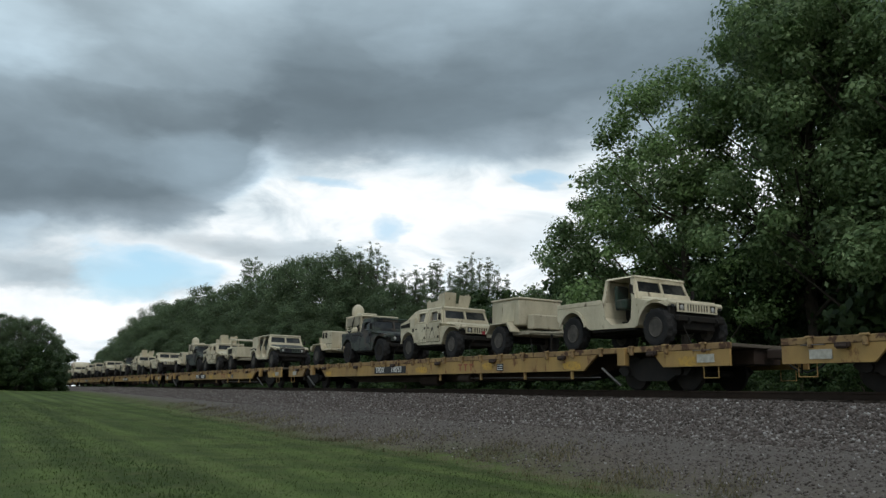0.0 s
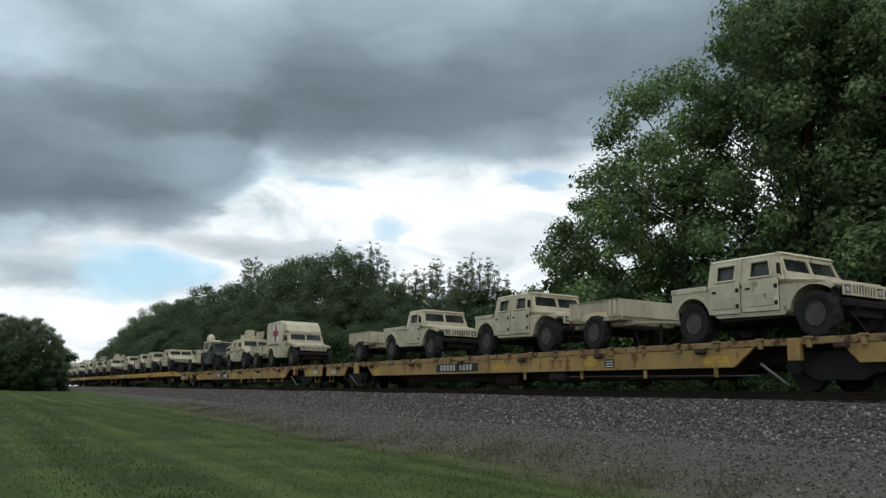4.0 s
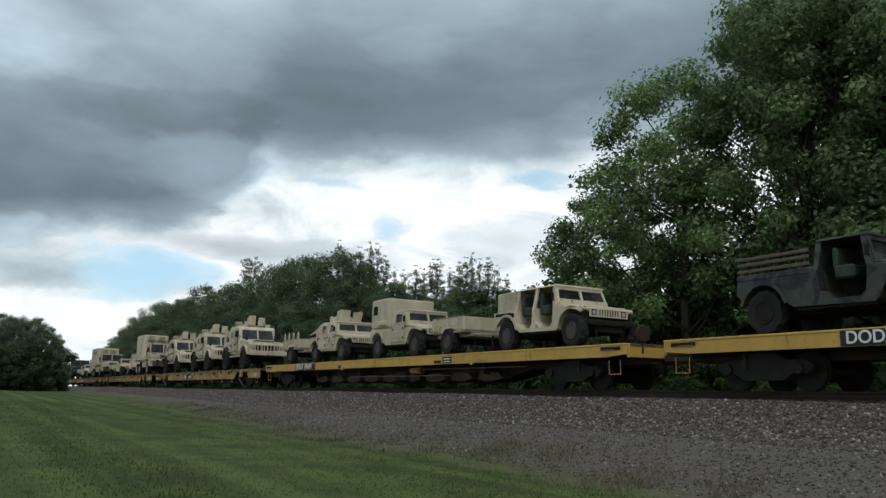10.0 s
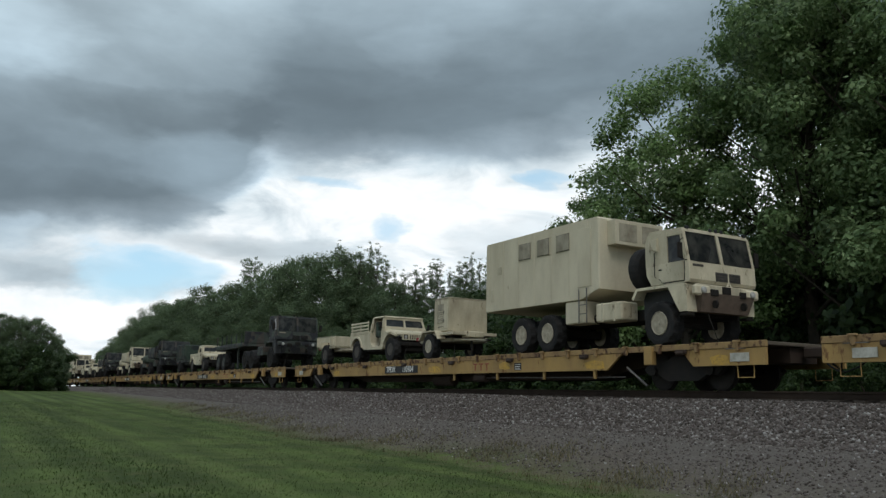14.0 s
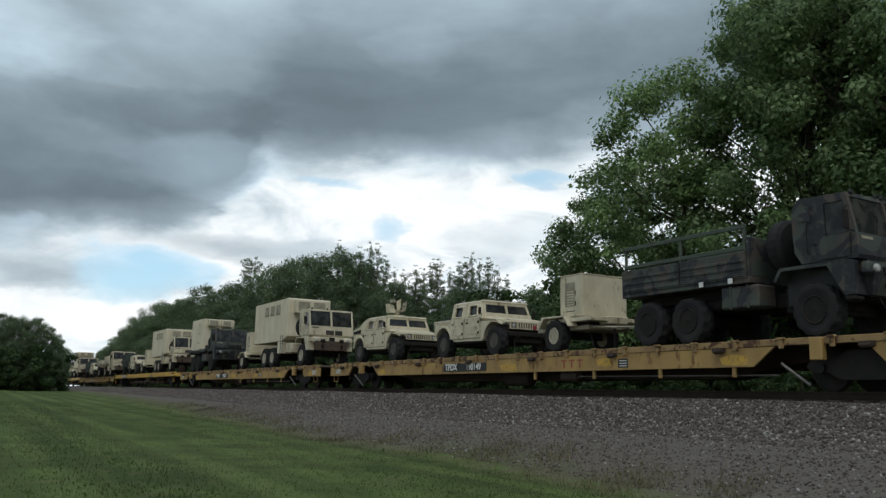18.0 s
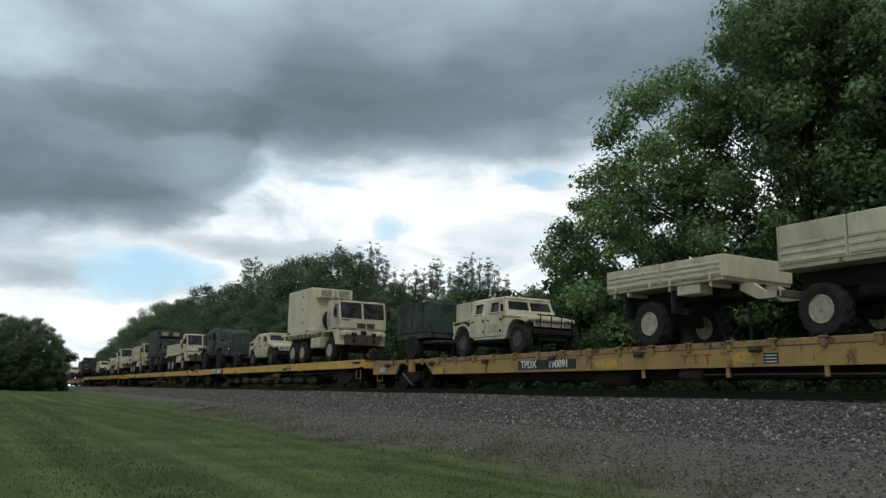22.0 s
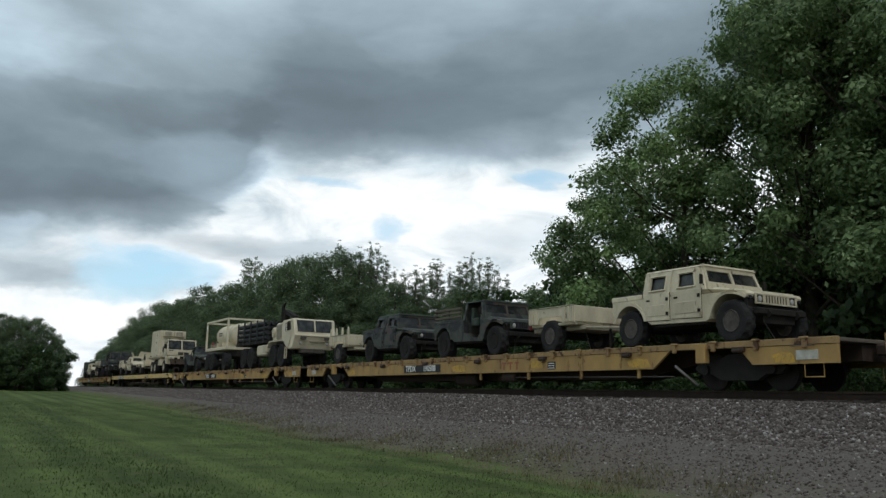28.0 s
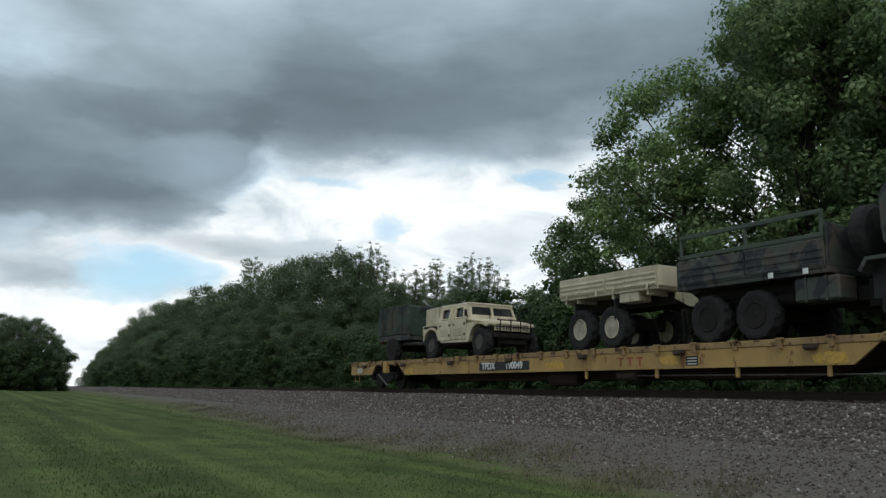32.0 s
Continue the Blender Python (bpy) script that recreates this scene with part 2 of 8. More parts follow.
WEED = leaf_mat("dry_weeds", (0.10, 0.10, 0.045), (0.15, 0.125, 0.065), (0.22, 0.18, 0.10))

# ---------- mesh kit ----------


class M:
    """Collects vertices and faces of one mesh."""

    def __init__(self):
        self.v, self.f = [], []

    def add(self, vs, fs):
        k = len(self.v)
        self.v += [tuple(p) for p in vs]
        self.f += [tuple(i + k for i in q) for q in fs]
        return self

    def box(self, x0, x1, y0, y1, z0, z1, c=0.012):
        c = min(c, abs(x1 - x0) * 0.3, abs(y1 - y0) * 0.3, abs(z1 - z0) * 0.3)
        lo, hi = (x0, y0, z0), (x1, y1, z1)
        vs, idx = [], {}
        for sx in (0, 1):
            for sy in (0, 1):
                for sz in (0, 1):
                    s = (sx, sy, sz)
                    for a in range(3):
                        p = []
                        for b in range(3):
                            e = hi[b] if s[b] else lo[b]
                            p.append(e if b == a else e + (-c if s[b] else c))
                        idx[s, a] = len(vs)
                        vs.append(p)
        fs = []
        for a in range(3):
            b, d = (a + 1) % 3, (a + 2) % 3
            for s in (0, 1):
                q = []
                for i, j in ((0, 0), (1, 0), (1, 1), (0, 1)):
                    k = [0, 0, 0]
                    k[a], k[b], k[d] = s, i, j
                    q.append(idx[tuple(k), a])
                fs.append(q if s else q[::-1])
            for i in (0, 1):
                for j in (0, 1):
                    k0, k1 = [0, 0, 0], [0, 0, 0]
                    k0[a], k1[a] = 0, 1
                    k0[b] = k1[b] = i
                    k0[d] = k1[d] = j
                    q = [idx[tuple(k0), b], idx[tuple(k1), b], idx[tuple(k1), d], idx[tuple(k0), d]]
                    fs.append(q if i != j else q[::-1])
        for sx in (0, 1):
            for sy in (0, 1):
                for sz in (0, 1):
                    q = [idx[(sx, sy, sz), a] for a in range(3)]
                    fs.append(q if (sx + sy + sz) % 2 else q[::-1])
        return self.add(vs, fs)

    def prism(self, prof, x0, x1, c=0.0):
        """A side profile of (y, z) points, drawn out from x0 to x1; c rounds the two rims."""
        n = len(prof)
        cy, cz = sum(p[0] for p in prof) / n, sum(p[1] for p in prof) / n
        size = max(max(abs(p[0] - cy), abs(p[1] - cz)) for p in prof)
        k = 1 - c / size
        small = [(cy + (y - cy) * k, cz + (z - cz) * k) for y, z in prof]
        rings = [(x0, small), (x0 + c, prof), (x1 - c, prof), (x1, small)] if c else [(x0, prof), (x1, prof)]
        vs = [(x, y, z) for x, pr in rings for y, z in pr]
        fs = [tuple(range(n))[::-1], tuple(range((len(rings) - 1) * n, len(rings) * n))]
        for r in range(len(rings) - 1):
            for i in range(n):
                j = (i + 1) % n
                fs.append((r * n + i, r * n + j, (r + 1) * n + j, (r + 1) * n + i))
        return self.add(vs, fs)

    def hull(self, a, b):
        """Joins two rings of equal length (3D points) and closes the ends."""
        n = len(a)
        fs = [tuple(range(n))[::-1], tuple(range(n, 2 * n))]
        for i in range(n):
            j = (i + 1) % n
            fs.append((i, j, n + j, n + i))
        return self.add(list(a) + list(b), fs)

    def loft(self, rings):
        """One skin through several rings of equal length, closed at both ends."""
        n = len(rings[0])
        fs = [tuple(range(n))[::-1], tuple(range((len(rings) - 1) * n, len(rings) * n))]
        for r in range(len(rings) - 1):
            for i in range(n):
                j = (i + 1) % n
                fs.append((r * n + i, r * n + j, (r + 1) * n + j, (r + 1) * n + i))
        return self.add([p for q in rings for p in q], fs)

    def lathe(self, axis, centre, prof, n=20):
        """Turns (along, radius) points about an axis through centre."""
        vs, fs = [], []
        for a, r in prof:
            for i in range(n):
                t = 2 * math.pi * i / n
                u, w = r * math.cos(t), r * math.sin(t)
                p = {"x": (a, u, w), "y": (w, a, u), "z": (u, w, a)}[axis]
                vs.append((centre[0] + p[0], centre[1] + p[1], centre[2] + p[2]))
        for k in range(len(prof) - 1):
            for i in range(n):
                j = (i + 1) % n
                fs.append((k * n + i, k * n + j, (k + 1) * n + j, (k + 1) * n + i))
        if prof[0][1] > 1e-4:
            fs.append(tuple(range(n))[::-1])
        if prof[-1][1] > 1e-4:
            fs.append(tuple(range((len(prof) - 1) * n, len(prof) * n)))
        return self.add(vs, fs)

    def cyl(self, axis, centre, r, h, n=14, c=0.0):
        a = h / 2
        prof = [(-a, r - c), (-a + c, r), (a - c, r), (a, r - c)] if c else [(-a, r), (a, r)]
        return self.lathe(axis, centre, prof, n)

    def tube(self, pts, r, n=6, r2=None):
        pts = [Vector(p) for p in pts]
        rings = []
        for i, p in enumerate(pts):
            d = (pts[min(i + 1, len(pts) - 1)] - pts[max(i - 1, 0)]).normalized()
            s = d.cross(Vector((0, 0, 1)) if abs(d.z) < 0.95 else Vector((1, 0, 0))).normalized()
            t = d.cross(s)
            q = r if r2 is None else r + (r2 - r) * i / (len(pts) - 1)
            rings.append([p + (s * math.cos(2 * math.pi * k / n) + t * math.sin(2 * math.pi * k / n)) * q for k in range(n)])
        for a, b in zip(rings, rings[1:]):
            self.hull(a, b)
        return self

    def mesh(self, name, material, smooth=False):
        me = bpy.data.meshes.new(name)
        me.from_pydata(self.v, [], self.f)
        bm = bmesh.new()
        bm.from_mesh(me)
        bmesh.ops.recalc_face_normals(bm, faces=bm.faces)
        bm.to_mesh(me)
        bm.free()
        if smooth:
            me.shade_smooth()
        me.materials.append(material)
        return me


def part(name, m, material, parent, label="", at=None, smooth=False):
    """Links a mesh (an M, or mesh data made before) as one object under a thing or a part."""
    ob = new(name, m.mesh(name, material, smooth) if isinstance(m, M) else m)
    ob.parent = parent
    if at:
        ob.location = at
    return tagged(ob, label)


def thing(name, label, category, group="", kind=""):
    return tagged(new(name), label, category, group, kind)


def arc(cy, cz, r, a0, a1, n=7):
    return [(cy + r * math.cos(radians(a0 + (a1 - a0) * i / n)), cz + r * math.sin(radians(a0 + (a1 - a0) * i / n))) for i in range(n + 1)]


# wheels shared by all vehicles: tyre and rim, turned about x
def tyre_mesh(name, r, w, hub):
    """One closed tyre whose tread steps in and out between the lugs."""
    h, n = w / 2, 52
    prof = [(-0.85, hub, 0), (-1.0, (hub + r) * 0.52, 0), (-0.97, r * 0.90, 0), (-0.92, r * 0.965, 1), (-0.06, r, 1), (0.06, r, 2), (0.92, r * 0.965, 2), (0.97, r * 0.90, 0), (1.0, (hub + r) * 0.52, 0), (0.85, hub, 0)]
    vs, fs = [], []
    for a, q, side in prof:
        for i in range(n):
            t = 2 * math.pi * i / n
            low = side and (i // 2 + side) % 2
            k = q - (0.045 * r if low else 0.0)
            vs.append((a * h, k * math.cos(t), k * math.sin(t)))
    for k in range(len(prof) - 1):
        for i in range(n):
            j = (i + 1) % n
            fs.append((k * n + i, k * n + j, (k + 1) * n + j, (k + 1) * n + i))
    return M().add(vs, fs).mesh(name, RUBBER)


def rim_mesh(name, hub, w, material):
    h = w / 2
    m = M().lathe("x", (0, 0, 0), [(-h * 0.9, hub * 1.03), (-h * 1.0, hub * 0.98), (-h * 0.9, hub * 0.9), (-h * 0.25, hub * 0.84), (-h * 0.12, hub * 0.66), (-h * 0.5, hub * 0.56), (-h * 0.55, hub * 0.36), (-h * 0.3, hub * 0.32), (-h * 0.35, hub * 0.24), (-h * 0.92, hub * 0.20), (-h * 0.96, 0.0)], 24)
    for k in range(10):
        t = 2 * math.pi * k / 10
        m.cyl("x", (-h * 0.56, hub * 0.46 * math.cos(t), hub * 0.46 * math.sin(t)), hub * 0.05, h * 0.12, 6)
    for k in range(12):
        t = 2 * math.pi * (k + 0.5) / 12
        m.cyl("x", (-h * 0.9, hub * 0.92 * math.cos(t), hub * 0.92 * math.sin(t)), hub * 0.045, h * 0.16, 6)
    m.lathe("x", (0, 0, 0), [(h * 0.4, 0.0), (h * 0.45, hub * 0.9), (h * 0.9, hub * 1.02)], 16)
    return m.mesh(name, material)


WHEELS = {}


def wheel_set(parent, kind, spots, material):
    r, w, hub = {"h": (0.47, 0.32, 0.235), "t": (0.56, 0.38, 0.285), "m": (0.62, 0.40, 0.30), "s": (0.43, 0.26, 0.21)}[kind]
    key = (kind, material.name)
    if kind not in WHEELS:
        WHEELS[kind] = tyre_mesh("wheel", r, w, hub)
    if key not in WHEELS:
        me = WHEELS[key] = rim_mesh("rim", hub, w, material)
        if material is RIMT:
            # darker dish, paler hub and lip
            me.materials.clear()
            me.materials.append(RIMD)
            me.materials.append(RIMT)
            for face in me.polygons:
                q = math.hypot(face.center.y, face.center.z) / hub
                face.material_index = 1 if q < 0.40 or q > 0.74 else 0
    for x, y in spots:
        wh = part("wheel", WHEELS[kind], None, parent, at=(x, y, r))
        if x > 0:
            wh.rotation_euler = (0, 0, math.pi)
        part("rim", WHEELS[key], None, wh)


MOVERS = []
MADE = {}


def ride(key, build, u, z, x=15.9, size=(1, 1, 1)):
    """Puts one more of a kind of thing on the train, u metres behind its reference point."""
    if key not in MADE:
        ob = MADE[key] = build()
        ob.scale = size
    else:
        ob = copy_thing(MADE[key], pose(0, 0, 0))
    ob.location = (x, u, z)
    MOVERS.append((ob, x, u, z))
    return ob

# ---------- the ground: lawn, service road, ballast and rails ----------
TRACK_X, RAIL_Z = 15.9, 1.708
WIDE = 1.074


def smooth(a, b, t):
    t = min(max((t - a) / (b - a), 0.0), 1.0)
    return t * t * (3 - 2 * t)


# how far from the camera's side the lawn reaches, along the track
EDGE = ((0, 8.3), (9.2, 8.45), (14.2, 9.15), (18.0, 8.7), (21.8, 8.25), (30.0, 8.85), (58, 9.9), (88, 10.6))


def lawn_edge(y):
    return WIDE * float(np.interp(y, [p for p, e in EDGE], [e for p, e in EDGE]))


# across the line: lawn, ditch, service road, ballast shoulder, far side; heights close by and far down the line
CROSS = (-40, -6, 2, 6.2, 9.2, 10.3, 11.2, 12.5, 13.97, 17.8, 19.3, 60)
NEAR_Z = (0.10, 0.20, 0.27, 0.17, 0.11, 0.44, 0.63, 0.81, 1.455, 1.455, 0.75, 0.75)
FAR_Z = (1.0, 1.1, 1.15, 1.05, 1.05, 1.09, 1.11, 1.17, 1.62, 1.62, 1.1, 1.1)


def ground_z(x, y):
    k = min(max((y - 13.0) / 82.0, -0.1), 1.0)
    z = float(np.interp(x, CROSS, NEAR_Z)) * (1 - k) + float(np.interp(x, CROSS, FAR_Z)) * k
    return z + 0.03 * math.sin(x * 0.84 + y * 0.23) * math.sin(y * 0.31 - x * 0.19)


def ground_mat():
    m = bpy.data.materials.new("lawn_and_gravel")
    m.use_nodes = True
    w = Nodes(m.node_tree)
    pos = w.n("ShaderNodeNewGeometry").outputs["Position"]
    s = w.n("ShaderNodeSeparateXYZ", {0: pos})
    x, y = w.math("DIVIDE", s.outputs["X"], WIDE), s.outputs["Y"]
    n1, n2, n3 = w.noise(pos, 0.35, 4.0), w.noise(pos, 2.2, 6.0, 0.65), w.noise(pos, 18.0, 3.0)
    # grass: mown green with drier and darker bands along the track
    lanes = w.noise(w.n("ShaderNodeVectorMath", {0: pos, 1: (1.0, 0.05, 0.0)}, operation="MULTIPLY").outputs[0], 0.9, 3.0)
    grass = w.mix(w.ramp(lanes, [(0.40, 0.0), (0.60, 1.0)]), (0.062, 0.092, 0.023), (0.090, 0.122, 0.033))
    grass = w.mix(w.ramp(n2, [(0.48, 0.0), (0.72, 0.6)]), grass, (0.13, 0.13, 0.055))
    patch = w.noise(pos, 0.62, 5.0, 0.62, 0.3)
    grass = w.mix(1.0, grass, w.ramp(patch, [(0.34, 0.68), (0.5, 1.0), (0.66, 1.2)]), "MULTIPLY")
    mown = w.n("ShaderNodeMath", {0: w.math("ADD", w.math("MULTIPLY", x, 5.2), w.math("MULTIPLY", n1, 3.0))}, operation="SINE").outputs[0]
    grass = w.mix(1.0, grass, w.ramp(w.math("ADD", w.math("MULTIPLY", mown, 0.5), 0.5), [(0.2, 0.80), (0.8, 1.02)]), "MULTIPLY")
    grass = w.mix(1.0, grass, w.ramp(n3, [(0.3, 0.84), (0.7, 1.14)]), "MULTIPLY")
    # gravel: grey limestone, brown soil, pinkish ballast
    v = w.n("ShaderNodeTexVoronoi", {"Vector": pos, "Scale": 24.0})
    stone = w.ramp(w.n("ShaderNodeSeparateColor", {0: v.outputs["Color"]}).outputs[0], [(0.0, (0.052, 0.043, 0.037)), (0.5, (0.112, 0.094, 0.084)), (1.0, (0.235, 0.205, 0.19))])
    fines = w.ramp(n3, [(0.2, (0.088, 0.074, 0.063)), (0.8, (0.15, 0.13, 0.114))])
    road = w.mix(w.ramp(n2, [(0.45, 0.0), (0.75, 0.45)]), fines, stone)
    road = w.mix(w.ramp(n1, [(0.48, 0.0), (0.7, 0.5)]), road, (0.12, 0.095, 0.07))
    # a worn wheel track of fines, broken up by loose stones
    worn = w.math("ADD", w.math("ADD", x, w.math("MULTIPLY", n2, 1.1)), w.math("MULTIPLY", n1, 0.5))
    strip = w.n("ShaderNodeMapRange", {0: w.math("ABSOLUTE", w.math("SUBTRACT", worn, 11.7)), 1: 0.75, 2: 0.0}).outputs[0]
    strip = w.math("MULTIPLY", strip, w.ramp(w.noise(pos, 5.0, 5.0, 0.7), [(0.38, 0.05), (0.62, 0.45)]))
    road = w.mix(strip, road, (0.135, 0.121, 0.110))
    kb = w.n("ShaderNodeMapRange", {0: w.math("ADD", x, w.math("MULTIPLY", w.math("SUBTRACT", n2, 0.5), 2.0)), 1: 10.9, 2: 12.0}).outputs[0]
    gravel = w.mix(kb, road, stone)
    # lawn edge, the same curve as lawn_edge()
    rise = w.math("MULTIPLY", w.ramp(w.math("DIVIDE", y, 100.0), [(p / 100.0, e / 12.0) for p, e in EDGE]), 12.0)
    edge = w.math("SUBTRACT", x, rise)
    edge = w.math("ADD", edge, w.math("MULTIPLY", w.math("SUBTRACT", n1, 0.5), 1.0))
    edge = w.math("ADD", edge, w.math("MULTIPLY", w.math("SUBTRACT", n2, 0.5), 2.2))
    k = w.n("ShaderNodeMapRange", {0: w.math("ADD", edge, w.math("MULTIPLY", w.math("SUBTRACT", n3, 0.5), 0.9)), 1: -0.55, 2: 0.55}).outputs[0]
    far = w.n("ShaderNodeMapRange", {0: x, 1: 17.2, 2: 18.2}).outputs[0]
    # dry weeds and bare soil along the seam
    seam = w.n("ShaderNodeMapRange", {0: w.math("ABSOLUTE", w.math("ADD", edge, 0.1)), 1: 1.3, 2: 0.1}).outputs[0]
    seam = w.math("MULTIPLY", seam, w.ramp(n2, [(0.35, 0.1), (0.65, 0.85)]))
    col = w.mix(k, grass, gravel)
    col = w.mix(seam, col, w.mix(w.ramp(n3, [(0.4, 0.0), (0.6, 1.0)]), (0.10, 0.078, 0.048), (0.13, 0.125, 0.06)))
    col = w.mix(far, col, (0.03, 0.045, 0.014))
    h = w.math("ADD", w.math("MULTIPLY", v.outputs["Distance"], 0.6), n3)
    bp = w.n("ShaderNodeBump", {"Height": h, "Strength": 0.6, "Distance": 0.05})
    b = w.n("ShaderNodeBsdfPrincipled", {"Base Color": col, "Roughness": 0.95, "Specular IOR Level": 0.15, "Normal": bp.outputs[0]})
    w.n("ShaderNodeOutputMaterial", {"Surface": b.outputs[0]})
    return m


def build_ground():
    xs = [-2500, -900, -300, -120, -60, -35, -20, -12, -8, -5, -3, -1, 1, 3, 5, 6.5, 7.5, 8.0, 8.4, 8.8, 9.2, 9.6, 10.0, 10.4, 11.0, 11.6, 11.9, 12.3, 12.7, 13.0, 13.3, 14.8, 16.3, 16.6, 17.2, 18, 20, 23, 30, 45, 80, 200, 700, 2500]
    ys = [-2500, -600, -200, -80, -40, -20, -10, -5] + [i * 0.8 for i in range(0, 75)] + [62 + 4 * i for i in range(20)] + [150, 170, 200, 250, 320, 450, 700, 1200, 3500]
    xs = [x * WIDE for x in xs]
    vs = [(x, y, ground_z(x, y)) for y in ys for x in xs]
    n = len(xs)
    fs = [(j * n + i, j * n + i + 1, (j + 1) * n + i + 1, (j + 1) * n + i) for j in range(len(ys) - 1) for i in range(n - 1)]
    me = bpy.data.meshes.new("ground")
    me.from_pydata(vs, [], fs)
    me.materials.append(ground_mat())
    me.shade_smooth()
    tagged(new("ground", me), "mown green lawn beside a grey gravel service road", "ground", kind="structure")


build_ground()


def quads(name, co, material):
    """A mesh of loose quads from an (n, 4, 3) array."""
    n = len(co)
    me = bpy.data.meshes.new(name)
    me.vertices.add(n * 4)
    me.vertices.foreach_set("co", co.astype(np.float32).ravel())
    me.loops.add(n * 4)
    me.loops.foreach_set("vertex_index", np.arange(n * 4, dtype=np.int32))
    me.polygons.add(n)
    me.polygons.foreach_set("loop_start", np.arange(0, n * 4, 4, dtype=np.int32))
    me.update(calc_edges=True)
    me.materials.append(material)
    return me


def stones(rng, n, xr, yr, size, name, label, material):
    """Loose crushed stones: squashed, turned lumps of eight corners."""
    base = np.array([(-1, -1, -1), (1, -1, -1), (1, 1, -1), (-1, 1, -1), (-1, -1, 1), (1, -1, 1), (1, 1, 1), (-1, 1, 1)], float)
    faces = np.array([(0, 3, 2, 1), (4, 5, 6, 7), (0, 1, 5, 4), (1, 2, 6, 5), (2, 3, 7, 6), (3, 0, 4, 7)])
    t = rng.random(n)
    ys = yr[0] + (yr[1] - yr[0]) * t ** 1.6
    xs = rng.uniform(xr[0], xr[1], n)
    zs = np.array([ground_z(a, b) for a, b in zip(xs, ys)])
    sc = rng.uniform(size[0], size[1], (n, 1, 1)) * rng.uniform(0.55, 1.0, (n, 1, 3))
    p = (base[None] * rng.uniform(0.6, 1.0, (n, 8, 1))) * sc
    q = rng.normal(size=(n, 4))
    q /= np.linalg.norm(q, axis=1, keepdims=True)
    w, x, y, z = q.T
    rot = np.stack([1 - 2 * (y * y + z * z), 2 * (x * y - z * w), 2 * (x * z + y * w), 2 * (x * y + z * w), 1 - 2 * (x * x + z * z), 2 * (y * z - x * w), 2 * (x * z - y * w), 2 * (y * z + x * w), 1 - 2 * (x * x + y * y)], 1).reshape(n, 3, 3)
    p = np.einsum("nij,nkj->nki", rot, p) + np.stack([xs, ys, zs + sc[:, 0, 0] * 0.25], 1)[:, None, :]
    me = bpy.data.meshes.new(name)
    me.vertices.add(n * 8)
    me.vertices.foreach_set("co", p.astype(np.float32).ravel())
    lf = (faces[None] + np.arange(n)[:, None, None] * 8).reshape(-1)
    me.loops.add(len(lf))
    me.loops.foreach_set("vertex_index", lf.astype(np.int32))
    me.polygons.add(n * 6)
    me.polygons.foreach_set("loop_start", np.arange(0, n * 24, 4, dtype=np.int32))
    me.update(calc_edges=True)
    me.materials.append(material)
    tagged(new(name, me), label, "gravel", kind="stuff")


def stone_mat():
    m = bpy.data.materials.new("crushed_stone")
    m.use_nodes = True
    w = Nodes(m.node_tree)
    rnd = w.n("ShaderNodeNewGeometry").outputs["Random Per Island"]
    col = w.ramp(rnd, [(0.0, (0.05, 0.041, 0.035)), (0.35, (0.088, 0.072, 0.064)), (0.7, (0.125, 0.104, 0.094)), (0.92, (0.19, 0.168, 0.155)), (1.0, (0.36, 0.34, 0.32))])
    b = w.n("ShaderNodeBsdfPrincipled", {"Base Color": col, "Roughness": 0.9, "Specular IOR Level": 0.2})
    w.n("ShaderNodeOutputMaterial", {"Surface": b.outputs[0]})
    return m


STONE = stone_mat()
RNG = np.random.default_rng(5)
stones(RNG, 60000, (12.2, 14.65), (4, 95), (0.014, 0.040), "ballast_stones", "grey and pinkish crushed ballast stones on the bank", STONE)
stones(RNG, 15000, (9.1, 12.6), (4, 40), (0.008, 0.026), "gravel_stones", "small grey gravel stones on the service road", STONE)


